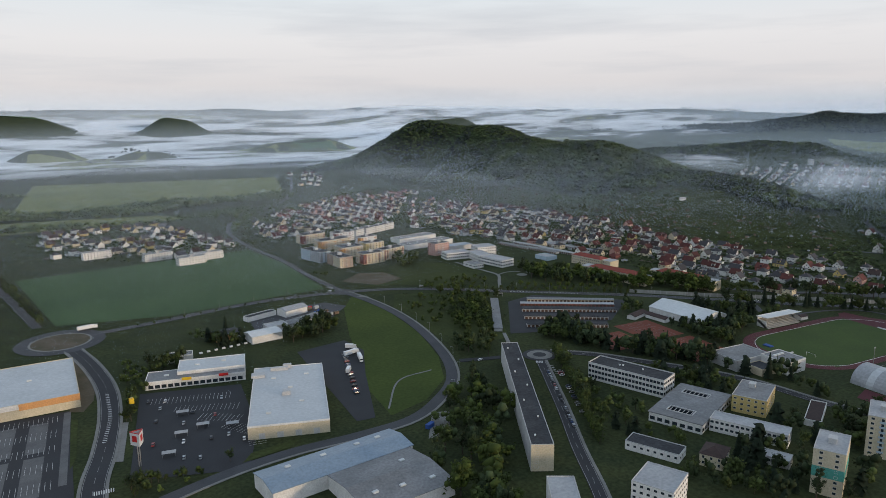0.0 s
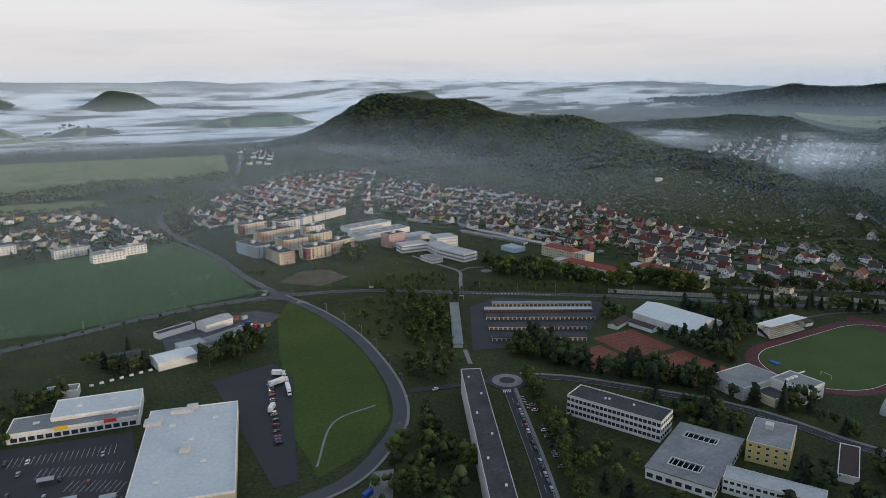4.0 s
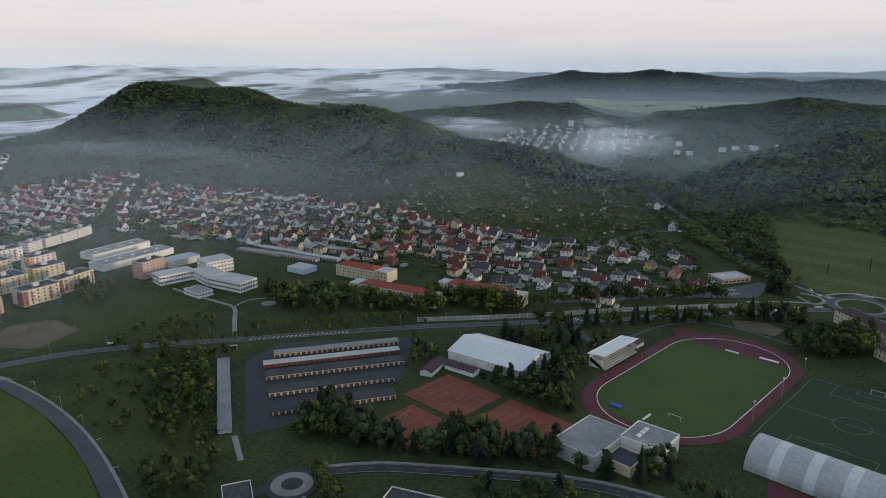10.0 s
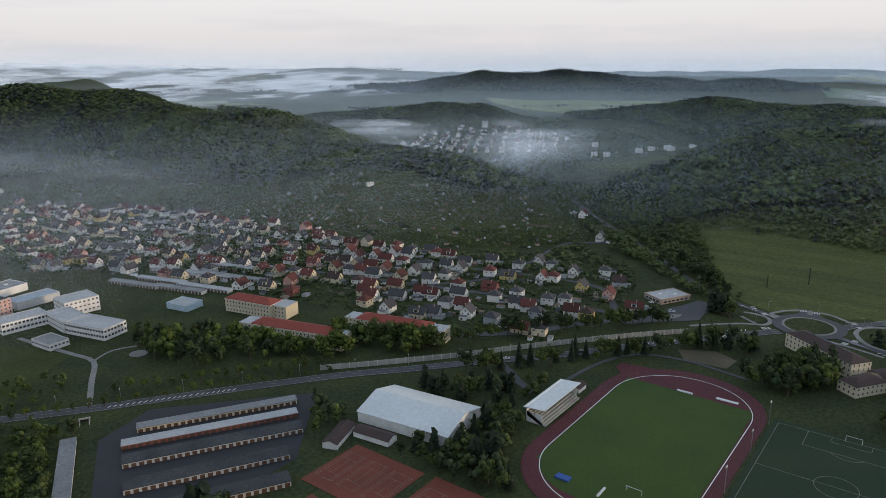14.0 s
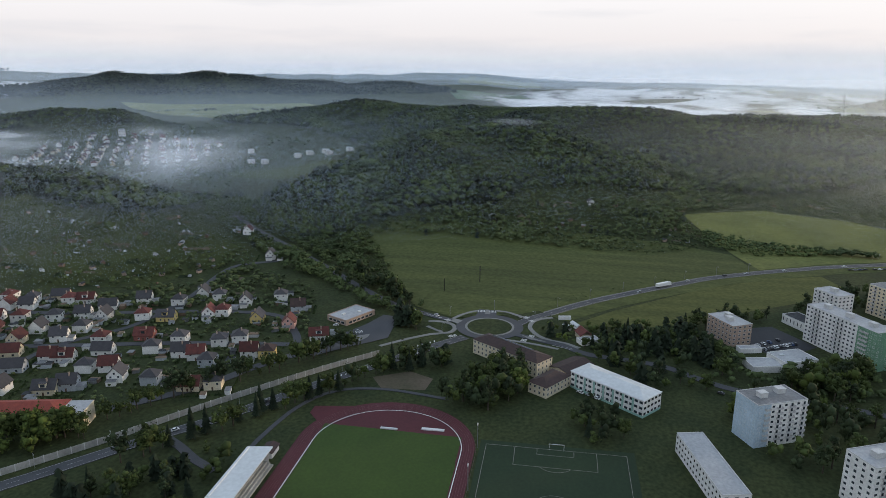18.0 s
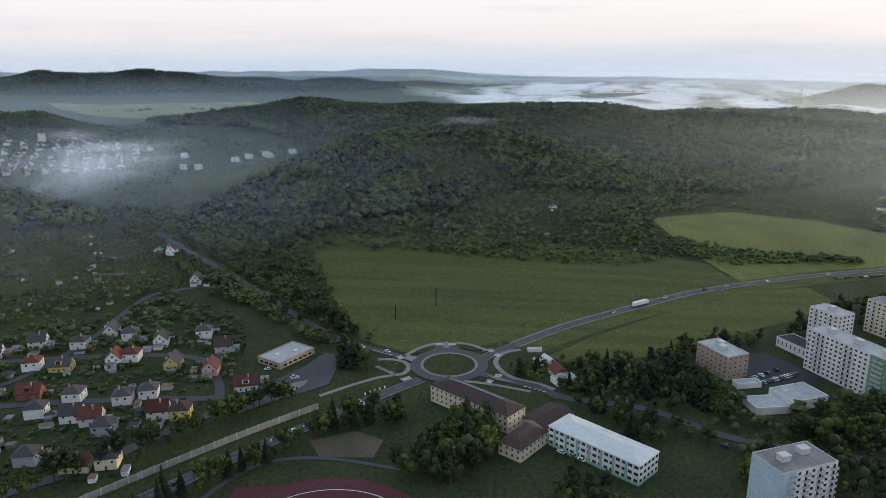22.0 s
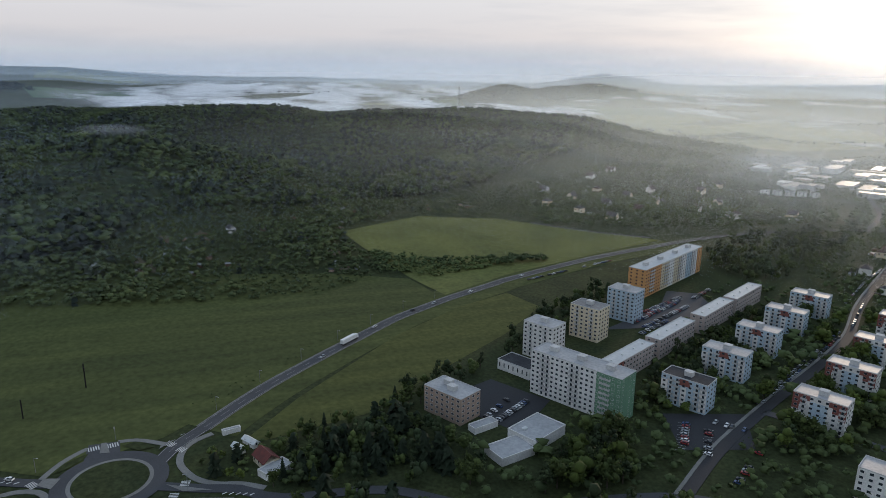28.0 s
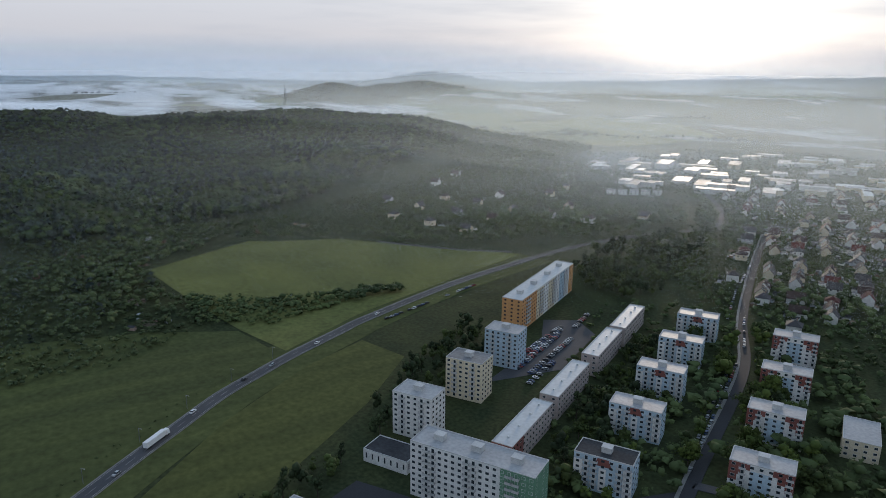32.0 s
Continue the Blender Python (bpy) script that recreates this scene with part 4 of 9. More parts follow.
shed_hall("supermarket", "large supermarket with pale roof and cream walls", "supermarket", 98, 426, 47, 95, -14, 8, CREAM, FLAT_STORE, fascia=WHITE, sky=[(-2, 4), (1, 8), (-12, -30), (12, 30), (8, -16), (-10, 26)], doors=4)
shed_hall("blue_roof_hall", "long hall with blue-grey metal roof", "hall", 98, 327, 80, 24, 10, 8, WHITE, METAL_BLUE, rise=2, sky=[(-25, 5), (-5, 5), (15, 5), (28, 5)])
shed_hall("grey_roof_hall", "wide hall with pale grey metal roof", "hall", 116, 297, 48, 44, 9, 7.5, WHITE, FLAT_GREY, rise=2.5, sky=[(-14, -10), (0, -12), (12, 8), (16, -14)])
shed_hall("depot_building", "white depot workshop with shallow roof", "workshop", 152, 627, 24, 14, 20, 6, WHITE, FLAT_PALE, rise=2)
shed_hall("depot_shed", "long grey depot shed", "shed", 148, 593, 50, 11, 24, 4, PANEL, FLAT_GREY, rise=1.5)
shed_hall("depot_office", "low white depot office", "office", 122, 628, 30, 8, 22, 4, WHITE, FLAT_DARK)
shed_hall("white_workshop", "white workshop with ribbed roof", "workshop", 112, 566, 26, 17, 10, 6, WHITE, METAL_WHITE, rise=1.5)
shed_hall("orange_workshop", "dark-roofed workshop with orange wall", "workshop", 84, 584, 20, 16, 10, 5, ORANGE, FLAT_DARK, rise=1.5)
shed_hall("grey_workshop", "grey workshop beside trees", "workshop", 126, 583, 18, 12, 10, 6, PANEL, FLAT_PALE)
shed_hall("filling_station", "small white filling station canopy", "filling station", 44, 545, 18, 10, -10, 5, WHITE, FLAT_GREY)

for px, py, L, W, h in ((96, 424, 5, 6, 2.2), (102, 468, 12, 3.5, 1.8), (86, 462, 9, 7, 1.6), (108, 470, 6, 3, 2.4)):
    top = new("roof_plant", Geo().box(-L / 2, L / 2, -W / 2, W / 2, 0, h).box(-L / 2 + 0.4, L / 2 - 0.4, -W / 2 + 0.4, W / 2 - 0.4, h, h + 0.3).mesh("roof_plant", PANEL))
    top.matrix_basis = pose(px, py, gz(px, py) + 8.05, 0, 0, -14)
    tagged(top, "grey ventilation plant on a store roof", "roof plant")

# ---- blocks and school near the long slab ----
slab, H = flat_block("slab_block", "long five-storey slab block with dark flat roof", "apartment block", 229, 351, 161, 12, 64.4, 5, 2.8, PANEL, FLAT_DARK, sides="n", pitch=4.0, win=(2.2, 1.4), heads=(), vents=[(-70 + 23 * i, 2.5 * (-1) ** i) for i in range(7)], ends=None)
part("end_wall", Geo().box(-80.56, -80.5, -6, 6, -1, H), CREAM, slab, "cream painted end wall")
flat_block("slab_block", "white five-storey slab block", "apartment block", 168, 219, 66, 13, 62, 5, 2.8, WHITE, FLAT_PALE, sides="ns", pitch=4.4, heads=[(-15, 0), (5, 0)])
flat_block("school_wing", "white three-storey school wing with dark roof", "school", 314, 348, 55, 17, -67, 3, 3.6, WHITE, FLAT_DARK, sides="we" "s", pitch=2.45, win=(2.25, 2.1), heads=(), vents=((-8, 0), (-6, 1), (8, 2)), parapet=0.7)
def court_school(cx, cy, L, W, turn, H, courts):
    """A low wide building with open courts cut through its roof."""
    top = thing("school_hall", cx, cy, gz(cx, cy), turn, "low pale school building with two inner courts", "school")
    for k, (nx, ny) in enumerate(((0, -1), (1, 0), (0, 1), (-1, 0))):
        ln = L if ny else W - 0.6
        ox, oy = nx * (L / 2 - 0.15), ny * (W / 2 - 0.15)
        part("wall", Geo().box(-ln / 2, ln / 2, -0.15, 0.15, -1, H), WHITE, top, at=pose(ox, oy, 0, 0, 0, 0 if ny else 90))
    xs = sorted([-L / 2 - 0.5, L / 2 + 0.5] + [v for c in courts for v in (c[0], c[1])])
    g = Geo()
    for a, b in zip(xs, xs[1:]):
        hole = [c for c in courts if c[0] <= a + 0.01 and c[1] >= b - 0.01]
        if hole:
            g.box(a, b, -W / 2 - 0.5, hole[0][2], H, H + 0.5, 0, True).box(a, b, hole[0][3], W / 2 + 0.5, H, H + 0.5, 0, True)
        else:
            g.box(a, b, -W / 2 - 0.5, W / 2 + 0.5, H, H + 0.5, 0, True)
    part("roof", g, FLAT_GREY, top)
    for x0, x1, y0, y1 in courts:
        part("court_kerb", Geo().ring(x0 - 0.4, x1 + 0.4, y0 - 0.4, y1 + 0.4, H + 0.5, H + 1.0, 0.5), PANEL, top)
        part("court_glazing", Geo().ring(x0 - 0.2, x1 + 0.2, y0 - 0.2, y1 + 0.2, 0, H, 0.2), GLASS, top)
        for k in range(6):
            part("roof_beam", Geo().box(x0, x1, y0 + (y1 - y0) * (k + 0.5) / 6 - 0.15, y0 + (y1 - y0) * (k + 0.5) / 6 + 0.15, H, H + 0.4, 0, True), PANEL, top)
    # windows only where the wall faces the camera's path
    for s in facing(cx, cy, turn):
        ln = L if s in "ns" else W
        n = int(ln / 4.2)
        for c in range(n):
            put_window(top, s, (c - (n - 1) / 2) * ln / n, 2.4, L, W, 3.2, 2.4)
    claim(rect(cx, cy, L, W, turn), 3)


court_school(317, 296, 54, 32, 25, 5.8, ((-19, -12, -7, 8), (12, 18, -6, 10)))
flat_block("yellow_school", "yellow school block with flat roof", "school", 358, 284, 29, 20, 29, 3, 3.3, YELLOW, FLAT_GREY, sides="ws", pitch=3.6, heads=((5, 2),))
flat_block("school_wing", "white two-storey school wing", "school", 323, 257, 42, 12, -61, 2, 3.4, WHITE, FLAT_PALE, sides="sw", pitch=2.6, win=(2.0, 1.6), heads=())
flat_block("pavilion", "low pavilion with dark roof", "pavilion", 261, 267, 30, 12, -62, 1, 4.0, WHITE, FLAT_DARK, sides="s", pitch=3.5, heads=())
flat_block("pavilion", "small white pavilion with flat roof", "pavilion", 309, 229, 16, 9, -62, 1, 3.6, WHITE, FLAT_PALE, sides="s", heads=())
shed_hall("storage_shed", "narrow shed with red-brown roof", "shed", 379, 256, 33, 9, 30, 3.6, WHITE, BROWN_TILE)
tower, H = flat_block("tower_block", "tower block with cream walls and a teal band", "apartment block", 313, 201, 24, 14, 29, 8, 2.8, CREAM, FLAT_PALE, sides="wn", pitch=4.4)
part("teal_band", Geo().ring(-12.03, 12.03, -7.03, 7.03, 9.3, 14.7, 0.03), TEALBAND, tower, "painted teal band round two floors")
flat_block("tower_block", "pale yellow and blue tower block", "apartment block", 372, 212, 24, 14, 30, 8, 2.8, CREAM, FLAT_PALE, sides="wn", pitch=3.4, balc=(1, 3), balc_side="w", balc_mat=PALEBLUE)
flat_block("office_block", "white office block with flat roof", "office", 227, 228, 22, 20, 28, 4, 3.1, WHITE, FLAT_PALE, sides="wn", pitch=3.0, heads=())

# ---- new flats, white school and commerce by the meadow ----
def new_flats(cx, cy, L, W, turn, wall, accent, label):
    top, H = flat_block("apartment_house", label, "apartment house", cx, cy, L, W, turn, 4, 3.0, wall, FLAT_DARK, sides="swe", pitch=4.4, win=(1.8, 1.5), balc=(1, 4, 7), balc_mat=accent, heads=((0, 0),), group="new apartment houses")
    part("corner_panel", Geo().box(-L / 2 - 0.05, -L / 2 + 4.5, -W / 2 - 0.05, -W / 2, 0.5, H - 0.6).box(-L / 2 - 0.05, -L / 2, -W / 2, 0, 0.5, H - 0.6), accent, top)


for row in ((257, 806, 17, 38, 8, BEIGE, CREAM, "tan brick apartment cube with ribbon balconies"), (240, 850, 17, 42, 18, PALEBLUE, GREYR, "pale blue-grey four-storey apartment house"),
            (296, 803, 30, 18, 10, CREAM, REDWALL, "cream apartment house with red corner"), (328, 818, 36, 15, 22, CREAM, REDWALL, "cream apartment house with red balconies"),
            (286, 856, 30, 24, 8, CREAM, ORANGE, "cream apartment house with orange bays"), (322, 868, 28, 18, 10, CREAM, YELLOW, "cream and yellow four-storey apartment house"),
            (282, 915, 46, 20, 16, CREAM, ORANGE, "pale apartment house with orange bays"), (268, 972, 36, 20, 16, CREAM, REDWALL, "cream apartment house with red bays"),
            (312, 962, 30, 18, 12, WHITE, REDWALL, "white four-storey apartment house"), (330, 912, 26, 16, 12, WHITE, ORANGE, "white apartment house with orange bays")):
    new_flats(*row)
flat_block("primary_school", "white school wing with rows of windows", "school", 427, 716, 38, 20, -76, 2, 3.8, WHITE, FLAT_PALE, sides="se", pitch=2.6, win=(2.0, 1.8), heads=())
flat_block("primary_school", "white school wing at an angle", "school", 400, 773, 32, 18, -4, 2, 3.8, WHITE, FLAT_PALE, sides="se", pitch=2.6, win=(2.0, 1.8), heads=())
flat_block("primary_school", "white school middle part", "school", 422, 750, 18, 34, -4, 2, 3.8, WHITE, FLAT_PALE, sides="w", pitch=3, heads=())
flat_block("school_pavilion", "low white school pavilion", "school", 396, 719, 14, 22, 6, 1, 3.6, WHITE, FLAT_GREY, sides="sw", pitch=2.6, heads=())
flat_block("school_hall", "white school gym with raised roof", "school", 442, 775, 26, 22, -4, 3, 3.6, WHITE, FLAT_PALE, sides="s", pitch=3, heads=())
flat_block("apartment_house", "pink apartment house with dark roof", "apartment house", 392, 806, 24, 15, 14, 5, 2.9, PINK, FLAT_DARK, sides="sw", pitch=3.2, balc=(1, 3))
shed_hall("commercial_hall", "long low white commercial hall", "hall", 402, 868, 78, 24, 12, 6, WHITE, FLAT_GREY, sky=[(-28 + 14 * i, 0) for i in range(5)])
shed_hall("commercial_hall", "long white commercial hall", "hall", 404, 914, 66, 22, 14, 6, WHITE, FLAT_GREY, sky=[(-24 + 14 * i, 0) for i in range(4)])
shed_hall("commercial_hall", "dark-roofed hall beside the school", "hall", 430, 824, 34, 18, 4, 6, PANEL, METAL_BLUE)
shed_hall("pavilion", "pale shop pavilion by garages", "pavilion", 497, 713, 22, 17, -80, 4.5, PALEBLUE, FLAT_PALE)
for i, (x, y, L, turn) in enumerate(((366, 1000, 22, 30), (386, 1010, 22, 30), (406, 1022, 22, 30), (345, 990, 18, 30))):
    flat_block("terrace_house", "white terraced house with dark roof", "terrace", x, y, L, 12, turn, 3, 2.9, WHITE, FLAT_DARK, sides="s", pitch=3.4, group="white terrace")
for i, (x, y) in enumerate(((96, 905, ), (120, 925), (60, 950), (-10, 1000))):
    flat_block("terrace_house", "white three-storey terraced house", "terrace", x, y, 34, 12, 14, 3, 2.8, WHITE, FLAT_GREY, sides="s", pitch=3.6, group="terraces by the field")


def red_roof_dorm(x, y, L, W, turn, wings, label):
    z = gz(x, y)
    top = thing("residential_block", x, y, z, turn, label, "apartment block", "red-roofed blocks")
    H = 10.5
    part("wall", Geo().box(-L / 2, L / 2, -W / 2, W / 2, -1, H), CREAM, top)
    part("roof", Geo().hip(L, W, H, 3.0, 0.5), BRIGHT_TILE, top)
    part("cornice", Geo().ring(-L / 2 - 0.35, L / 2 + 0.35, -W / 2 - 0.35, W / 2 + 0.35, H - 0.5, H - 0.08, 0.4), WHITE, top)
    for s in "ws":
        ln = L if s == "s" else W
        n = int(ln / 3.0)
        for c in range(n):
            for k in range(3):
                put_window(top, s, (c - (n - 1) / 2) * 3.0, 2.0 + 3.1 * k, L, W, 1.2, 1.6)
    for wx, wy, wl, ww in wings:
        g = part("side_wing", Geo().box(wx - wl / 2, wx + wl / 2, wy - ww / 2, wy + ww / 2, -1, 9.5).box(wx - wl / 2 - 0.2, wx + wl / 2 + 0.2, wy - ww / 2 - 0.2, wy + ww / 2 + 0.2, 9.5, 9.9), CREAM, top)
        part("wing_roof", Geo().box(wx - wl / 2, wx + wl / 2, wy - ww / 2, wy + ww / 2, 9.9, 9.95), FLAT_PALE, g)
        for k in range(3):
            for c in range(3):
                for sy in (-1,):
                    ob = new("window", window_mesh(1.2, 1.6))
                    ob.parent, ob.matrix_basis = top, pose(wx + (c - 1) * 3.2, wy + sy * ww / 2, 2.0 + 3.0 * k)
    claim(rect(x, y, L + 20, W, turn), 3)


red_roof_dorm(523, 659, 44, 15, -78, [(28, 3, 13, 15)], "cream three-storey block with red tiled roof")
red_roof_dorm(503, 589, 62, 15, -75, [(36, 0, 12, 14), (-36, 0, 11, 14)], "long cream block with red tiled hipped roof")
red_roof_dorm(552, 538, 56, 15, -77, [(34, 0, 12, 14), (-33, 0, 10, 12)], "cream block with red roof behind chestnut trees")


# ---- garages: long rows of brick boxes with dark doors ----
def garage_row(x0, y0, x1, y1, width, label, roof, wall, group):
    cx, cy = (x0 + x1) / 2, (y0 + y1) / 2
    L, turn = math.hypot(x1 - x0, y1 - y0), math.degrees(math.atan2(y1 - y0, x1 - x0))
    top = thing("garage_row", cx, cy, gz(cx, cy), turn, label, "garages", group)
    part("wall", Geo().box(-L / 2, L / 2, -width / 2, width / 2, -1, 2.7), wall, top)
    part("roof", Geo().box(-L / 2 - 0.3, L / 2 + 0.3, -width / 2 - 0.4, width / 2 + 0.3, 2.7, 2.95, 0, True), roof, top)
    door = Geo().box(-1.15, 1.15, -0.06, 0.0, 0, 2.1).mesh("garage_door", DOORM)
    n = int(L / 3.4)
    for k in range(n):
        ob = new("garage_door", door)
        ob.parent, ob.matrix_basis = top, pose((k - (n - 1) / 2) * L / n, -width / 2, 0)
    claim(rect(cx, cy, L, width, turn), 3)


garage_row(368, 559, 440, 516, 6.5, "long row of brick garages with dark doors", FLAT_GREY, CREAM, "garages")
garage_row(354, 549, 430, 504, 6.5, "long row of garages with red doors and white fascia", FLAT_PALE, REDWALL, "garages")
garage_row(346, 534, 421, 490, 9, "row of dark-roofed garages", FLAT_DARK, PANEL, "garages")
garage_row(335, 513, 400, 476, 9, "row of dark-roofed garages", FLAT_DARK, PANEL, "garages")
garage_row(324, 492, 385, 458, 9, "row of dark-roofed garages", FLAT_DARK, PANEL, "garages")
garage_row(340, 575, 294, 490, 7, "long row of garages with pale roof", FLAT_GREY, PANEL, "garages")
for k, (x, y) in enumerate(((505, 800), (525, 790), (545, 800), (560, 770), (520, 755), (535, 740), (570, 740), (590, 770))):
    garage_row(x - 8, y + 26, x + 6, y - 26, 7, "row of small grey garages", FLAT_PALE if k % 2 else FLAT_GREY, PANEL, "garages by the houses")


# ---- sports buildings ----
def make_sports():
    shed = shed_hall("sports_hall", "white sports hall with wide gabled roof", "sports hall", 466, 446, 56, 36, -83, 6, WHITE, METAL_WHITE, rise=5)
    shed_hall("club_house", "L-shaped club house with brown roof", "club house", 437, 452, 22, 8, -83, 3.2, WHITE, BROWN_TILE, rise=1.6)
    shed_hall("club_house", "club house wing with brown roof", "club house", 426, 467, 22, 8, 20, 3.2, WHITE, BROWN_TILE, rise=1.6)
    shed_hall("gymnasium", "white gymnasium with ribbed flat roof", "gymnasium", 413, 342, 34, 24, 0, 8, PANEL, FLAT_GREY)
    shed_hall("gymnasium_hall", "pale hall with flat roof and dark window wall", "gymnasium", 431, 320, 20, 22, 3, 9, WHITE, FLAT_GREY, glaze="e", sky=[(-4, 4), (0, 4), (4, 4)])
    shed_hall("gymnasium_link", "low dark-roofed link building", "gymnasium", 411, 322, 14, 14, 0, 5, CREAM, FLAT_DARK)
    # grandstand: stepped seating under a cantilever roof
    top = thing("grandstand", 519, 394, 0, 0, "concrete grandstand with white cantilever roof", "grandstand")
    for k in range(8):
        part("seating_step", Geo().box(-20, 20, -7 + 1.4 * k, -7 + 1.4 * (k + 1), 0 if k < 2 else 0.6 * k - 1.0, 0.8 + 0.75 * k), CONCRETE, top)
    part("back_wall", Geo().box(-20, 20, 4.2, 4.7, 0, 9), WHITE, top)
    part("roof", Geo().face([(-21, -7, 9.4), (21, -7, 9.4), (21, 6, 8.2), (-21, 6, 8.2)]).face([(-21, -7, 9.7), (21, -7, 9.7), (21, 6, 8.5), (-21, 6, 8.5)]).box(-21, 21, -7.1, -7, 9.4, 9.75), METAL_WHITE, top)
    for k in range(9):
        part("post", Geo().box(-20 + 5 * k - 0.12, -20 + 5 * k + 0.12, -0.5, -0.2, 3, 9.0), STEEL, top)
    for s in (-20, 19.8):
        part("side_wall", Geo().box(s, s + 0.2, -5, 4.2, 0, 6), WHITE, top)
    claim(rect(519, 394, 44, 16, 0), 2)
    shed_hall("stadium_hut", "small white hut with red roof by the track", "hut", 549, 393, 9, 6, 0, 3, WHITE, BROWN_TILE, rise=1)
    # arched hall
    L, W, R = 62, 28, 12
    top = thing("arched_hall", 462, 249, 0, -90, "arched white membrane sports hall", "sports hall")
    g = Geo()
    n = 16
    arc = [(-W / 2 * math.cos(math.pi * k / n), R * math.sin(math.pi * k / n)) for k in range(n + 1)]
    for j in range(12):
        x0, x1 = -L / 2 + L * j / 12, -L / 2 + L * (j + 1) / 12
        for (ya, za), (yb, zb) in zip(arc, arc[1:]):
            g.face([(x0, ya, za), (x1, ya, za), (x1, yb, zb), (x0, yb, zb)][::-1], 1 if j % 3 == 2 else 0)
    for x in (-L / 2, L / 2):
        g.face([(x, y, z) for y, z in arc])
    part("membrane", g, [FLAT_PALE, FLAT_STORE], top)
    for j in range(13):
        x = -L / 2 + L * j / 12
        rg = Geo()
        for (ya, za), (yb, zb) in zip(arc, arc[1:]):
            rg.face([(x - 0.15, ya * 1.005, za + 0.08), (x + 0.15, ya * 1.005, za + 0.08), (x + 0.15, yb * 1.005, zb + 0.08), (x - 0.15, yb * 1.005, zb + 0.08)][::-1])
        part("rib", rg, STEEL, top)
    claim(rect(462, 249, L, W, -90), 3)


make_sports()

# ---- by the eastern roundabout ----
def pitched(name, label, category, cx, cy, L, W, turn, floors, wall, roof, rise, sides="sw", pitch=3.2, win=(1.3, 1.6), fh=3.1, hip=True):
    z = gz(cx, cy)
    # the sides argument gives way to those seen from the camera's path
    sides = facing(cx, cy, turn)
    top = thing(name, cx, cy, z, turn, label, category)
    H = floors * fh + 0.6
    part("wall", Geo().box(-L / 2, L / 2, -W / 2, W / 2, -1.5, H), wall, top)
    part("roof", Geo().hip(L, W, H, rise, 0.5) if hip else Geo().gable(L, W, H, rise), roof, top)
    for s in sides:
        ln = L if s in "ns" else W
        n = max(1, int(ln / pitch))
        for c in range(n):
            for k in range(floors):
                put_window(top, s, (c - (n - 1) / 2) * ln / n, 0.6 + fh * k + 1.6, L, W, *win)
    claim(rect(cx, cy, L, W, turn), 3)
    return top, H


top, H = pitched("office_building", "cream office building with brown roof and solar panels", "office", 680, 284, 54, 15, -127, 3, CREAM, BROWN_TILE, 3.0, sides="nwe")
for k in range(12):
    x0 = -20 + 3.0 * k
    part("solar_panel", Geo().face([(x0, 0.8, H + 3.0), (x0 + 2.9, 0.8, H + 3.0), (x0 + 2.9, 5.6, H + 1.15), (x0, 5.6, H + 1.15)]), SOLAR, top, "pale blue glossy solar panels")
pitched("villa", "cream villa with brown hipped roof", "villa", 645, 259, 24, 13, -35, 2, CREAM, BROWN_TILE, 3.0, sides="swe")
top, H = pitched("school_building", "white and pale green school with white metal roof", "school", 640, 222, 50, 17, -130, 3, WHITE, METAL_WHITE, 2.4, pitch=3.0, win=(2.3, 1.7), fh=3.3)
part("plinth", Geo().ring(-25.1, 25.1, -8.6, 8.6, -1, 1.4, 0.08), TEAL, top, "green painted plinth")
for k in range(7):
    part("green_panel", Geo().box(-22 + 6.6 * k, -20.6 + 6.6 * k, -8.56, -8.5, 1.6, H - 1), TEAL, top, "pale green strip between windows")
shed_hall("canteen", "dark-roofed low hall behind the school", "hall", 672, 246, 24, 16, -40, 4, CREAM, BROWN_TILE, rise=2)
pitched("villa", "plastered two-storey villa with dark hipped roof", "villa", 281, 244, 15, 12, 29, 2, CREAM, BROWN_TILE, 3.4)
pitched("cottage", "small cottage with red roof by the roundabout", "house", 730, 237, 11, 8, 20, 1, CREAM, RED_TILE, 3.2, hip=False)
shed_hall("cottage_shed", "flat-roofed white shed beside a cottage", "shed", 721, 234, 14, 8, -60, 3, WHITE, FLAT_PALE)
for k in range(2):
    pitched("greenhouse", "small white greenhouse in a garden", "greenhouse", 745 + 4 * k, 248 - 6 * k, 7 + 2 * k, 3.4, 30, 1, WHITE, METAL_WHITE, 1.2, hip=False, fh=1.9)
shed_hall("garden_wall", "pale low garden shed by a footway", "shed", 764, 250, 9, 2.4, -80, 2.2, WHITE, FLAT_PALE)
shed_hall("corner_shop", "low corner shop with pale roof and brick walls", "shop", 740, 409, 30, 20, -29, 3.8, BEIGE, FLAT_PALE, glaze="sw", sky=((-6, 2), (5, -3)))
flat_block("brick_block", "tan brick five-storey block", "apartment block", 746, 137, 26, 16, 27, 5, 2.8, BEIGE, FLAT_PALE, sides="nwse", pitch=3.2, win=(1.8, 1.3), heads=((-2, 2), (4, -2)))
shed_hall("lean_to", "small white shed with shallow roof", "shed", 725, 128, 15, 6, -76, 3, WHITE, FLAT_PALE)
shed_hall("kindergarten", "low pale kindergarten with flat roof", "kindergarten", 708, 106, 24, 18, -66, 5.5, WHITE, FLAT_PALE, sky=[(-6, 3)])
shed_hall("kindergarten_wing", "low wing with pale roof", "kindergarten", 698, 126, 20, 14, -78, 4, WHITE, FLAT_PALE)
flat_block("annex", "low white annex with dark roof", "annex", 781, 78, 24, 14, 26, 1, 5.5, WHITE, FLAT_DARK, sides="n", pitch=3, win=(1.0, 3.0), heads=())
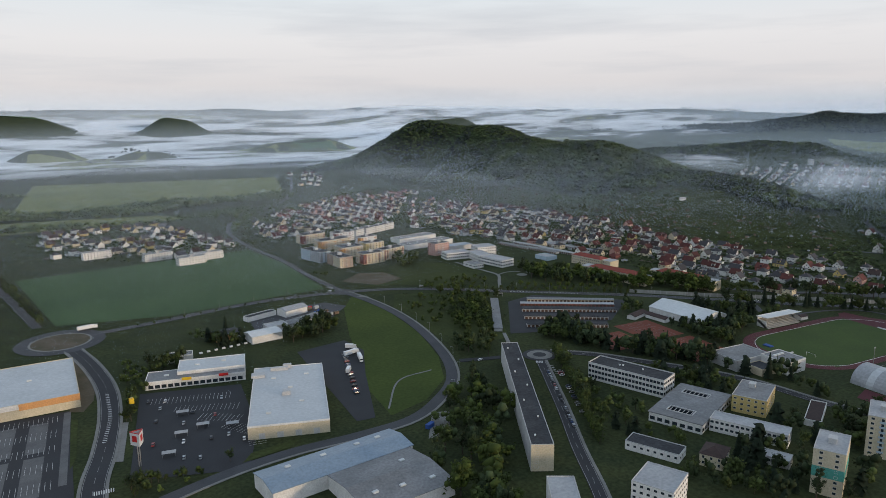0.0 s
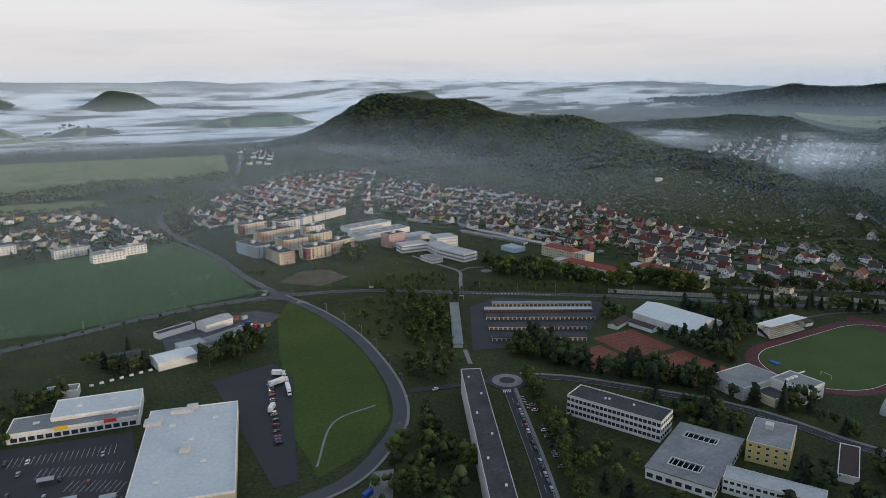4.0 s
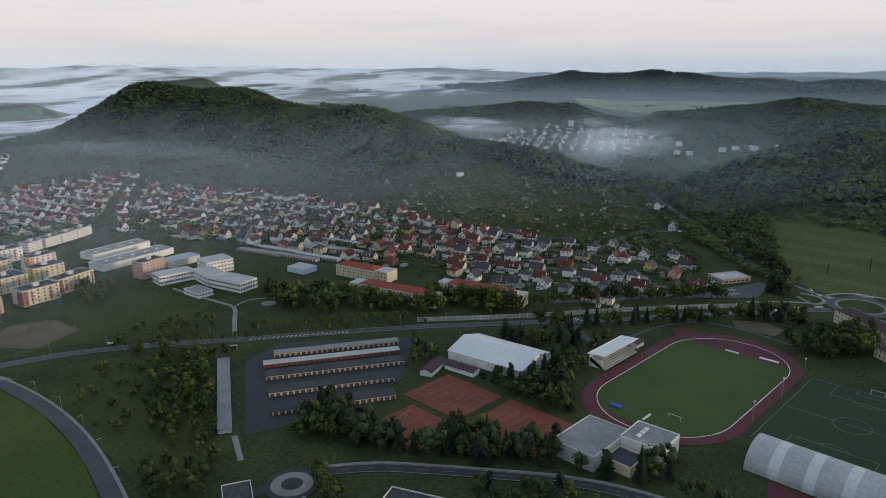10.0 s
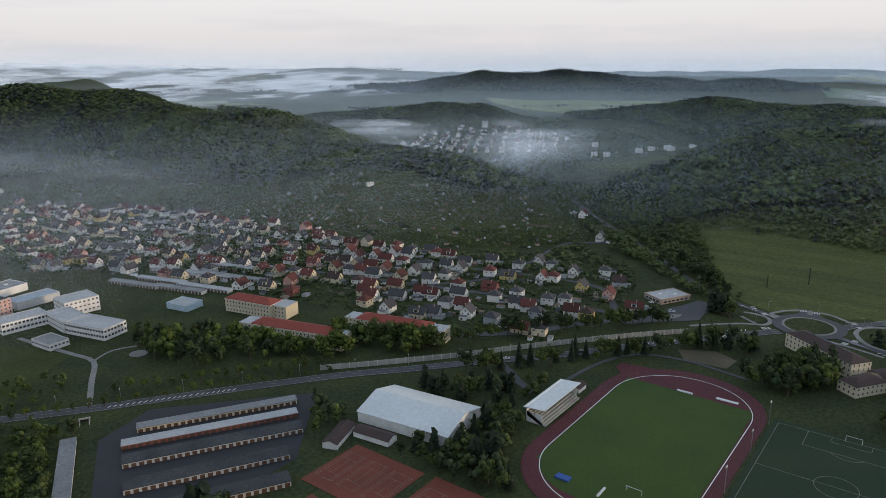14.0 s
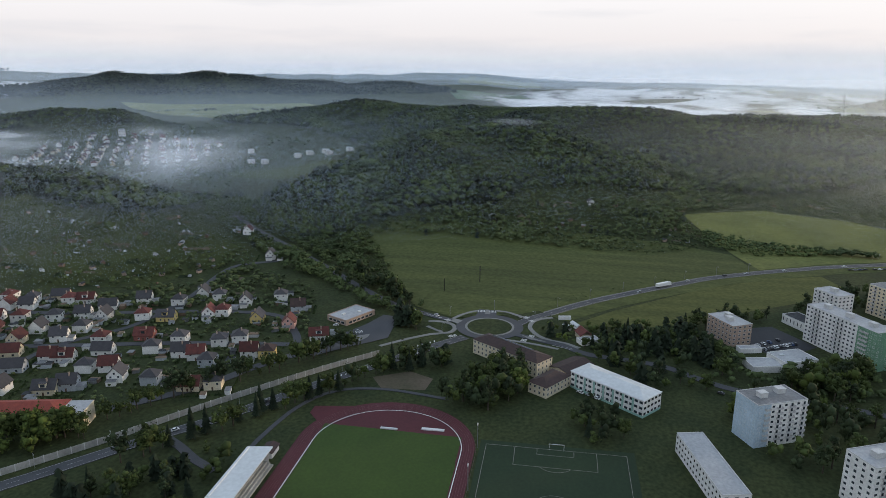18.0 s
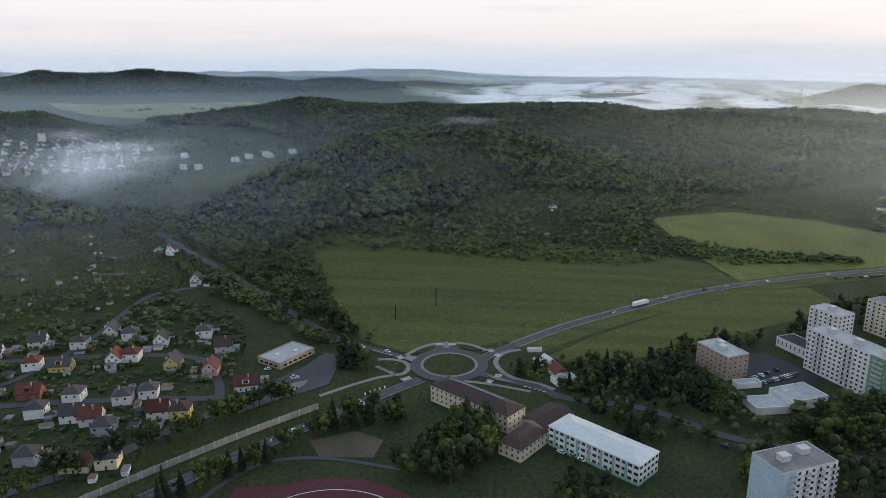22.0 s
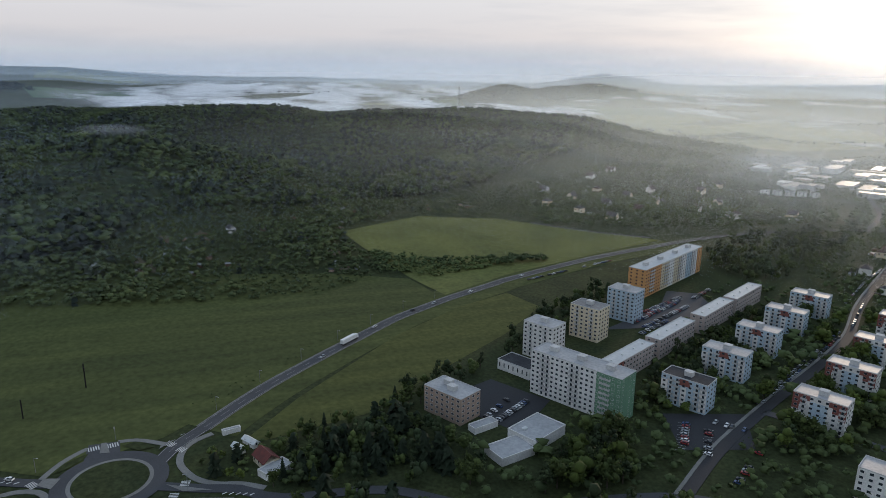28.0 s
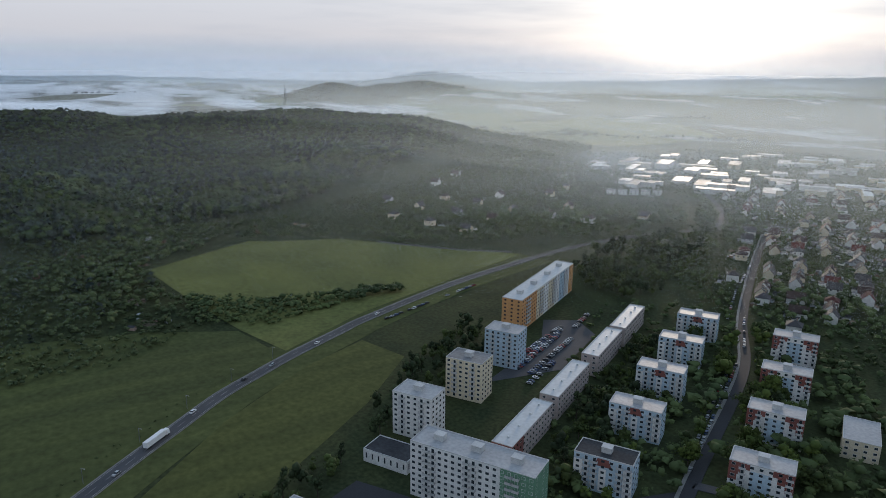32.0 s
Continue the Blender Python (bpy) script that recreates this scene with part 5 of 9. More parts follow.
flat_block("tower_block", "white eight-storey tower with pale blue end", "apartment block", 609, 147, 29, 17, -66, 8, 2.8, WHITE, FLAT_GREY, pitch=3.2, balc=(1, 3, 5, 7), balc_side="s", heads=((-6, 0), (6, 2)), ends=PALEBLUE)
flat_block("tower_block", "white eight-storey tower block with balconies", "apartment block", 558, 113, 29, 16, -66, 8, 2.8, WHITE, FLAT_PALE, pitch=3.2, balc=(1, 3, 5, 7), balc_side="s", heads=((-6, 0), (6, 2)))
flat_block("long_hall", "long white building with flat roof", "hall", 562, 184, 52, 13, 12, 3, 3.0, WHITE, FLAT_PALE, sides="w", heads=())

# ---- panel estate ----
PINKGREY = mat("pinkish_grey_render", (0.42, 0.36, 0.33), (0.34, 0.29, 0.27), 0.15, 0.85)
flat_block("slab_block", "long nine-storey white slab with green end", "apartment block", 732, 66, 57, 15, 26, 9, 2.8, WHITE, FLAT_PALE, sides="nw", pitch=3.1, balc=(2, 3, 8, 9, 14, 15), balc_side="n", heads=((-18, 0), (0, 0), (18, 0)), ends=GREENWALL)
for x, y, wall in ((797, 53, WHITE), (816, 7, CREAM), (838, -38, PALEBLUE)):
    flat_block("point_block", "eight-storey point block with balconies", "apartment block", x, y, 22, 15, 28, 8, 2.8, wall, FLAT_PALE if wall is not CREAM else FLAT_GREY, sides="nw", pitch=3.3, balc=(1, 4), balc_side="n", heads=((0, 0),), group="point blocks")
striped, H = flat_block("slab_block", "long eight-storey slab striped orange and white", "apartment block", 901, -125, 108, 15, -64, 8, 2.8, WHITE, FLAT_STORE, sides="sw", pitch=3.6, balc=(2, 3, 9, 10, 16, 17, 23, 24), balc_side="s", heads=((-40, 0), (-14, 0), (14, 0), (40, 0)), ends=ORANGE)
for a, b, paint in ((-26, -12, CREAM), (-2, 12, CREAM), (22, 34, PALEBLUE), (44, 54.05, ORANGE)):
    part("painted_bay", Geo().box(a, b, -7.56, -7.5, -1, 22.9), paint, striped, "painted facade bay")
for x, y in ((757, 18), (781, -34), (806, -91), (828, -140)):
    flat_block("low_slab", "four-storey pinkish grey slab with pale roof", "apartment block", x, y, 50, 10.5, -65, 4, 3.1, PINKGREY, FLAT_STORE, sides="s", pitch=3.6, heads=(), vents=((-18, 0), (-6, 0), (8, 0), (19, 0)), ends=REDWALL if y == 18 else None, group="low slabs")
for x, y, roof in ((711, 10, FLAT_DARK), (734, -38, FLAT_PALE), (756, -85, FLAT_PALE), (777, -131, FLAT_PALE), (797, -176, FLAT_PALE)):
    top, H = flat_block("panel_house", "six-storey panel house in pale blue and white", "apartment block", x, y, 26, 13, 27, 6, 2.7, PALEBLUE, roof, pitch=3.2, balc=(1, 2, 5, 6), balc_side="n", heads=((0, 0),), group="panel houses")
    for a, b, z in ((-12.9, -9, 3), (-1.6, 1.6, 5), (9, 12.9, 3)):
        part("white_panel", Geo().box(a, b, 6.5, 6.55, 1.0, H - z), WHITE, top, "white painted facade strip")
    part("gable_panel", Geo().face([(-4, 6.57, H - 4), (4, 6.57, H - 4), (2.4, 6.57, H - 0.3), (-2.4, 6.57, H - 0.3)][::-1]), REDWALL, top, "red-brown painted gable shape")
for x, y in ((668, -41), (691, -91), (714, -141), (738, -194)):
    top, H = flat_block("panel_house", "six-storey panel house with red-brown top corners", "apartment block", x, y, 26, 13, 25, 6, 2.7, WHITE, FLAT_PALE, pitch=3.2, balc=(1, 6), balc_side="n", heads=((0, 0),), group="panel houses")
    for s in (-1, 1):
        for a, b, z in ((9.5, 13, 9), (6.5, 9.5, 6), (4.5, 6.5, 3)):
            x0, x1 = sorted((s * a, s * b))
            part("corner_panel", Geo().box(x0, x1, 6.5, 6.55, H - z, H - 0.2), REDWALL, top, "red-brown painted corner panel")
    part("blue_panel", Geo().box(-4, 4, 6.5, 6.55, 1, H - 3), PALEBLUE, top, "pale blue painted middle panel")
flat_block("hall", "cream hall with pale roof", "hall", 662, -118, 16, 26, 25, 3, 3, CREAM, FLAT_PALE, sides="n", heads=())
flat_block("tower_block", "white block by the road", "apartment block", 606, -12, 26, 13, 25, 5, 2.8, WHITE, FLAT_PALE, sides="nw", heads=((0, 0),))


# ---- family houses ----
_proto = {}


def house_shape(v):
    return ((11, 9, 5.2, 4.6), (13, 9, 4.2, 4.4), (10, 10, 5.8, 3.6))[v]


def house_wall(v):
    L, W, H, rise = house_shape(v)
    g = Geo().box(-L / 2, L / 2, -W / 2, W / 2, -2, H)
    if v != 2:
        for s in (-1, 1):
            q = [(s * L / 2, -W / 2, H), (s * L / 2, W / 2, H), (s * L / 2, 0, H + rise)]
            g.face(q if s > 0 else [q[1], q[0], q[2]])
    return g


def house_roof(v):
    L, W, H, rise = house_shape(v)
    return Geo().hip(L, W, H, rise, 0.6) if v == 2 else Geo().gable(L, W, H, rise, 0.6)


def house_windows(v):
    """Side, place along the wall and height of each window."""
    L, W, H, rise = house_shape(v)
    rows = [(s, u, 1.7 if v == 1 else 4.0) for s, us in (("e", (-2.2, 2.2)), ("s", (-3, 3)), ("n", (-2.5, 2.5))) for u in us]
    return rows + ([("e", 0, H + 1.1)] if v != 2 else [])


def house_proto(kind, v, near):
    """A detached house: walls with gables, tiled roof, chimney, windows, door; kind: wall and roof letters."""
    key = (kind, v, near)
    if key in _proto:
        return _proto[key]
    wall, roof = WALLS[kind[0]], ROOFS[kind[1]]
    L, W, H, rise = house_shape(v)
    wn = dict(w="white", c="cream", y="yellow", p="pink", g="grey", r="red")[kind[0]]
    rn = dict(r="red", b="brown", d="dark")[kind[1]]
    top = thing("house", 0, 0, -900, 0, f"{wn} rendered family house with {rn} tiled roof", "house", "family houses")
    g = house_wall(v)
    if not near:
        for s, u, z in house_windows(v):
            nx, ny, turn = SIDE[s]
            m = pose(nx * L / 2, ny * W / 2, z, 0, 0, turn) @ pose(u, 0, 0)
            g.face([m @ Vector(q) for q in ((-0.65, -0.04, -0.7), (0.65, -0.04, -0.7), (0.65, -0.04, 0.7), (-0.65, -0.04, 0.7))], 1)
    if not near:
        g.box(1.2, 1.9, -1.6, -0.9, H + 1, H + rise + 0.95, 2)
    part("wall", g, [wall, GLASS, BEIGE], top)
    part("roof", house_roof(v), roof, top)
    if v == 0:
        part("annex", Geo().box(L / 2, L / 2 + 4.2, -W / 2 + 0.6, -W / 2 + 6, -1.5, 2.8).box(L / 2, L / 2 + 4.5, -W / 2 + 0.3, -W / 2 + 6.3, 2.8, 3.0, 1, True), [wall, FLAT_GREY], top, "low flat-roofed annex")
    if v == 1:
        part("dormer", Geo().box(-2.0, 2.0, -W / 2 + 0.5, -0.6, H + 0.4, H + rise * 0.72).box(-2.3, 2.3, -W / 2 + 0.1, -0.4, H + rise * 0.72, H + rise * 0.72 + 0.2, 1, True).face([(-1.3, -W / 2 + 0.46, H + 0.9), (1.3, -W / 2 + 0.46, H + 0.9), (1.3, -W / 2 + 0.46, H + rise * 0.62), (-1.3, -W / 2 + 0.46, H + rise * 0.62)], 2), [wall, roof, GLASS], top, "wide roof dormer")
    if near:
        part("chimney", Geo().box(1.2, 1.9, -1.6, -0.9, H + 1, H + rise + 0.9).box(1.1, 2.0, -1.7, -0.8, H + rise + 0.9, H + rise + 1.05), BEIGE, top)
        for s, u, z in house_windows(v):
            put_window(top, s, u, z, L, W, 1.3, 1.4)
        part("door", Geo().box(-0.5, 0.5, -W / 2 - 0.05, -W / 2, 0, 2.1), DOORM, top)
    _proto[key] = top
    return top


house_count = [0]
FAR_HOUSES, FAR_GLASS = {}, Geo()


def put_house(x, y, kind, turn, v):
    claim(rect(x, y, 12, 10, turn), 1.5)
    m = pose(x, y, gz(x, y), 0, 0, turn)
    house_count[0] += 1
    if house_count[0] > 300 or y > 1500 or x > 1200:
        for letter, g in ((kind[0], house_wall(v)), (kind[1].upper(), house_roof(v))):
            FAR_HOUSES.setdefault(letter, Geo())
            far, n = FAR_HOUSES[letter], len(FAR_HOUSES[letter].v)
            far.v += [tuple(m @ Vector(q)) for q in g.v]
            far.f += [tuple(n + i for i in f) for f in g.f]
            far.s += g.s
        if y < 1300 and x < 1200:
            L, W, H, rise = house_shape(v)
            for s_, u, z in house_windows(v):
                nx, ny, wt = SIDE[s_]
                q = m @ pose(nx * L / 2, ny * W / 2, z, 0, 0, wt) @ pose(u, 0, 0)
                FAR_GLASS.face([q @ Vector(c) for c in ((-0.65, -0.05, -0.7), (0.65, -0.05, -0.7), (0.65, -0.05, 0.7), (-0.65, -0.05, 0.7))])
        return
    p = house_proto(kind, v, 400 < y < 640)
    if p.matrix_basis.translation.z < -800:
        p.matrix_basis = m
    else:
        copy_thing(p, m)


STREETS = [
    "579,1302,wd 610,1286,pd 526,1258,cd 579,1246,cd 589,1233,wd 621,1233,wd 537,1222,pb 504,1216,cb 628,1206,wd 592,1204,wb 550,1176,cd 638,1172,wr 591,1167,pr 511,1162,wd 602,1146,wd 516,1139,cd 613,1137,cb 555,1126,cr 649,1124,wd 520,1120,wd 527,1109,wr 613,1103,cr 656,1102,wd 571,1093,cd 619,1082,yb",
    "534,1078,cd 659,1070,yd 470,1060,wr 627,1060,cb 667,1057,wd 568,1056,cb 537,1055,pb 573,1038,wd 679,1035,wd 481,1026,cb 681,1015,wd 450,1013,wr 578,1009,cd 623,1006,wr 542,1001,wd 598,994,wd 526,992,wr 493,991,cb 583,986,cd 633,975,wd 679,975,wb 545,970,cb 530,961,wd 647,959,wd 587,949,wd",
    "495,948,rr 676,943,wb 548,937,wd 645,934,wd 556,928,wd 679,927,wd 597,922,wd 502,920,yb 513,912,yb 566,906,wd 608,899,wb 682,894,wd 652,887,cd 569,881,wr 686,873,wb 604,872,wb 658,866,wd 576,860,cb 687,850,cb 604,840,wd 649,836,cd 573,835,yb 688,822,wb 614,821,cb 655,814,wd",
    "583,810,wr 617,798,cb 695,797,wd 586,795,wr 662,789,pr 620,775,wd 698,772,wr 595,766,wd 649,760,wd 548,755,cd 703,751,wd 666,747,yr 596,741,cr 631,740,wr 708,734,pr 676,730,wb 599,720,cr 555,718,wr 637,715,pr 685,713,wr 607,708,wd 714,700,wr 680,697,wr 566,696,cd 641,689,cr",
    "607,689,cr 726,687,wr 690,683,wr 640,669,wd 568,667,rr 726,667,wd 614,662,cb 646,660,wr 690,648,wr 621,640,wb 731,638,wr 735,626,wr 618,623,cr 652,619,cr 705,607,wd 598,604,wr 662,594,wd 705,590,wd 941,583,wr 744,581,wd 630,577,wr 585,574,wd 632,568,wr 664,564,wr 711,562,wr",
    "745,552,wd 589,547,cd 769,544,wd 711,543,yd 596,538,gd 675,538,rr 877,531,wd 762,526,wd 612,517,wd 723,515,wr 674,511,wd 729,507,wr 754,500,wd 652,498,wd 650,486,wr 674,482,wd 770,477,wd 722,476,yd 682,471,wd 608,468,cr 613,455,cd 748,454,gb 660,454,wr 714,448,pr 661,442,yb",
    "696,419,wr",
]
rng = random.Random(5)
placed = []
for street in STREETS:
    words = street.split()
    for wd in words:
        x, y, kind = wd.split(",")
        x, y = float(x), float(y)
        if any(math.hypot(x - a, y - b) < 9 for a, b in placed):
            continue
        placed.append((x, y))
        put_house(x, y, kind, -76 + rng.uniform(-5, 5) + (-90 if rng.random() < 0.3 else 0), rng.choice((0, 0, 1, 2)))


def fill_houses(poly, dx, dy, turn, keep, kinds, seed, limit):
    """Rows of houses inside an outline, off the roads."""
    r = random.Random(seed)
    c, s = math.cos(radians(turn)), math.sin(radians(turn))
    xs, ys = [p[0] for p in poly], [p[1] for p in poly]
    mx, my, R = sum(xs) / len(xs), sum(ys) / len(ys), 900
    n = 0
    for i in range(-int(R / dx), int(R / dx)):
        for j in range(-int(R / dy), int(R / dy)):
            a, b = i * dx + r.uniform(-2, 2), j * dy + r.uniform(-3, 3)
            x, y = mx + c * a - s * b, my + s * a + c * b
            if r.random() > keep or n >= limit or not in_poly(np.array(x), np.array(y), poly) or is_taken(np.array([x]), np.array([y]))[0]:
                continue
            if any(math.hypot(x - p, y - q) < 13 for p, q in placed):
                continue
            placed.append((x, y))
            put_house(x, y, r.choice(kinds), turn + r.uniform(-6, 6) + (90 if r.random() < 0.3 else 0), r.choice((0, 0, 1, 2)))
            n += 1


fill_houses([(845, -265), (890, -330), (975, -480), (960, -600), (900, -640), (700, -420), (760, -240)], 19, 25, -62, 0.62, ["wd", "wb", "wd", "cd", "wr", "gd", "cb"], 5, 90)
fill_houses([(1060, -470), (1060, -330), (1120, -190), (1260, -170), (1380, -330), (1370, -480), (1240, -570), (1120, -560)], 50, 58, 24, 0.42, ["gd", "cb", "cd", "wb"], 15, 24)
fill_houses([(210, 1000), (440, 1040), (490, 1060), (520, 1200), (640, 1420), (560, 1500), (420, 1420), (300, 1290), (230, 1180)], 22, 34, -76, 0.8, ["wd", "wr", "cb", "cd", "wb", "pr"], 3, 110)
fill_houses([(-88, 1220), (16, 1249), (93, 1237), (165, 1000), (97, 930), (20, 1000), (-60, 1010)], 22, 30, 20, 0.75, ["wd", "wd", "cd", "yb", "wb"], 4, 60)
fill_houses([(1370, 1060), (1450, 920), (1620, 940), (1730, 1180), (1640, 1260), (1500, 1300), (1390, 1250)], 22, 28, 30, 0.8, ["wd", "wr", "cb", "wb"], 6, 150)
fill_houses([(560, 1250), (690, 1100), (720, 800), (750, 640), (745, 600), (690, 600), (690, 480), (640, 470), (590, 510), (560, 700), (470, 950)], 15, 23, -76, 0.6, ["wd", "wr", "wd", "cr", "wb", "cd", "pr", "gd"], 21, 120)
fill_houses([(430, 1700), (540, 1700), (560, 2000), (470, 2050)], 28, 36, 20, 0.6, ["wd", "wr", "cb"], 7, 30)
fill_houses([(700, -420), (900, -640), (1010, -560), (1150, -700), (1000, -1000), (700, -900), (560, -500)], 26, 36, -62, 0.6, ["wd", "wb", "cb", "wr"], 8, 130)
tagged(new("far_house_windows", FAR_GLASS.mesh("far_house_windows", GLASS)), "dark windows of far houses", "windows", kind="stuff")
for letter, g in FAR_HOUSES.items():
    up = letter.isupper()
    tagged(new("far_house_roofs" if up else "far_house_walls", g.mesh("far_houses", ROOFS[letter.lower()] if up else WALLS[letter])), "tiled roofs of far houses" if up else "rendered walls of far houses", "houses", kind="stuff")

# ---- sheds, garages, hedges and garden odds and ends round the houses ----
gr = random.Random(44)
clutter, hedge = Geo(), Geo()
for x, y in placed:
    if y > 1250 or x > 1200:
        continue
    for _ in range(3):
        a, d = gr.uniform(0, 2 * math.pi), gr.uniform(9, 15)
        px, py = x + d * math.cos(a), y + d * math.sin(a)
        if is_taken(np.array([px]), np.array([py]))[0]:
            continue
        m = pose(px, py, gz(px, py), 0, 0, gr.choice((-76, 14)) + gr.uniform(-6, 6))
        w, l, h = gr.uniform(1.3, 2.6), gr.uniform(1.6, 3.4), gr.uniform(1.8, 2.7)
        n = len(clutter.v)
        g = Geo().box(-l, l, -w, w, -1, h, gr.choice((0, 1, 2, 2, 3))).box(-l - 0.2, l + 0.2, -w - 0.2, w + 0.2, h, h + 0.15, gr.choice((3, 3, 4, 4, 0)), True)
        clutter.v += [tuple(m @ Vector(q)) for q in g.v]
        clutter.f += [tuple(n + i for i in f) for f in g.f]
        clutter.s += g.s
    for _ in range(3):
        a, d = gr.choice((-76, 14)), gr.uniform(9, 13) * gr.choice((-1, 1))
        ca, sa = math.cos(radians(a)), math.sin(radians(a))
        for k in range(-5, 6):
            px, py = x + ca * k * 1.7 - sa * d, y + sa * k * 1.7 + ca * d
            if not is_taken(np.array([px]), np.array([py]))[0] and gr.random() < 0.85:
                z, h, w = gz(px, py), gr.uniform(1.0, 2.0), gr.uniform(0.7, 1.1)
                hedge.v += [(px - w, py - w, z - 0.3), (px + w, py - w, z - 0.3), (px + w, py + w, z - 0.3), (px - w, py + w, z - 0.3), (px + gr.uniform(-0.3, 0.3), py + gr.uniform(-0.3, 0.3), z + h)]
                n = len(hedge.v) - 5
                hedge.f += [(n, n + 1, n + 4), (n + 1, n + 2, n + 4), (n + 2, n + 3, n + 4), (n + 3, n, n + 4)]
                hedge.s += [0] * 4
tagged(new("garden_clutter", clutter.mesh("garden_clutter", [WOOD, WHITE, GREYR, FLAT_GREY, FLAT_DARK])), "small garden sheds and garages between the houses", "sheds", kind="stuff")
HEDGE_GREEN = mat("hedge_leaves", (0.032, 0.048, 0.016), (0.020, 0.032, 0.012), 0.3, 0.9, island=0.3, spec=0.1)
tagged(new("garden_hedges", hedge.mesh("garden_hedges", HEDGE_GREEN)), "clipped dark green hedges round gardens", "hedge", kind="stuff")

# ---- factories and halls far to the south-east ----
fr = random.Random(21)
FACTORY = [(1160, -600), (1330, -640), (1420, -740), (1440, -1000), (1300, -1180), (1000, -1180), (820, -1060), (870, -860), (1000, -740)]
made = 0
for k in range(700):
    x, y = fr.uniform(820, 1440), fr.uniform(-1180, -560)
    L, W = fr.choice((fr.uniform(14, 30), fr.uniform(30, 64))), fr.uniform(11, 26)
    if made < 84 and in_poly(np.array(x), np.array(y), FACTORY) and not is_taken(np.array([x]), np.array([y]))[0]:
        made += 1
        shed_hall("factory_hall", fr.choice(("pale factory hall with flat roof", "grey warehouse with flat roof", "white workshop with flat roof")), "factory", x, y, L, W, fr.choice((-62, 28)), fr.uniform(5, 9), fr.choice((WHITE, PANEL, CREAM)), fr.choice((FLAT_PALE, FLAT_PALE, METAL_WHITE, FLAT_GREY)), edge=False)
for k in range(5):
    flat_block("row_house", "white row house with roof terrace", "house", 1195 - 9 * k, -532 - 14 * k, 11, 9, 28, 2, 2.8, WHITE, FLAT_DARK, pitch=4, heads=(), group="white row houses")
for k, (x, y) in enumerate(((1550, 856), (1513, 722), (1545, 702), (1590, 668), (1472, 730), (1421, 797), (1408, 766), (1500, 680))):
    flat_block("modern_villa", "white flat-roofed modern villa", "house", x, y, 16, 11, 30, 2, 3.0, WHITE, FLAT_PALE, pitch=5, heads=(), group="modern villas")

flat_block("village_school", "long white village school below a wooded ridge", "school", 1675, 1214, 44, 14, 35, 3, 3.4, WHITE, FLAT_GREY, pitch=4, heads=())
pitched("hillside_house", "white cottage with grey roof on the wooded slope", "house", 1112, 220, 11, 7, 10, 1, WHITE, DARK_TILE, 2.6, hip=False)
flat_block("terrace_hut", "low white hut on a grassy terrace", "hut", 848, 836, 9, 5, -20, 1, 3.0, WHITE, FLAT_PALE, pitch=4, heads=())
drape("terrace", rect(880, 822, 62, 14, -20), 0.35, FIELD, step=8, label="mown grass terrace on a hillside", category="terrace", claimed=True)
# ---- trees ----
LEAF = mat("spring_leaves", (0.058, 0.076, 0.022), (0.032, 0.047, 0.016), 0.12, 0.9, island=0.35, rand=0.25, fine=1.2, spec=0.15)
LEAF_DARK = mat("dark_leaves", (0.038, 0.052, 0.022), (0.022, 0.034, 0.017), 0.1, 0.9, island=0.35, rand=0.25, fine=1.2, spec=0.15)
LEAF_BRIGHT = mat("fresh_leaves", (0.074, 0.098, 0.022), (0.042, 0.062, 0.016), 0.12, 0.9, island=0.3, rand=0.2, fine=1.2, spec=0.15)
NEEDLE = mat("spruce_needles", (0.022, 0.032, 0.018), (0.013, 0.021, 0.012), 0.2, 0.9, island=0.3, rand=0.2, fine=1.5, spec=0.15)
WOODS = mat("woodland_leaves", (0.076, 0.099, 0.036), (0.044, 0.064, 0.029), 0.022, 0.9, island=0.2, fine=0.012, spec=0.1, grain=1.8, detail=3)
WOODS_DARK = mat("spruce_woodland", (0.042, 0.050, 0.036), (0.017, 0.026, 0.022), 0.05, 0.9, island=0.35, fine=0.012, spec=0.12, grain=1.8, detail=2)
BUSH = mat("garden_leaves", (0.080, 0.100, 0.040), (0.046, 0.063, 0.031), 0.05, 0.9, island=0.25, fine=0.02, spec=0.12, grain=2.0, detail=2)
BARK = mat("bark", (0.075, 0.060, 0.045), (0.05, 0.04, 0.03), 1.5, 0.95)

ICO_V = np.array([(0, 0, -1), (0.7236, -0.5257, -0.4472), (-0.2764, -0.8506, -0.4472), (-0.8944, 0, -0.4472), (-0.2764, 0.8506, -0.4472), (0.7236, 0.5257, -0.4472),
                  (0.2764, -0.8506, 0.4472), (-0.7236, -0.5257, 0.4472), (-0.7236, 0.5257, 0.4472), (0.2764, 0.8506, 0.4472), (0.8944, 0, 0.4472), (0, 0, 1)])
ICO_F = np.array([(0, 2, 1), (1, 5, 0), (0, 3, 2), (0, 4, 3), (0, 5, 4), (1, 10, 5), (2, 6, 1), (3, 7, 2), (4, 8, 3), (5, 9, 4),
                  (1, 6, 10), (2, 7, 6), (3, 8, 7), (4, 9, 8), (5, 10, 9), (6, 11, 10), (7, 11, 6), (8, 11, 7), (9, 11, 8), (10, 11, 9)])
nr = np.random.RandomState(11)


def clump(c, r):
    """A ragged clump of leaves."""
    v = ICO_V * (1 + nr.uniform(-0.32, 0.32, (12, 1))) * np.asarray(r) @ np.linalg.qr(nr.normal(size=(3, 3)))[0] + c
    return v, ICO_F


def join(pieces):
    vs, fs, n = [], [], 0
    for v, f in pieces:
        vs.append(v)
        fs.append(f + n)
        n += len(v)
    return np.concatenate(vs), np.concatenate(fs)


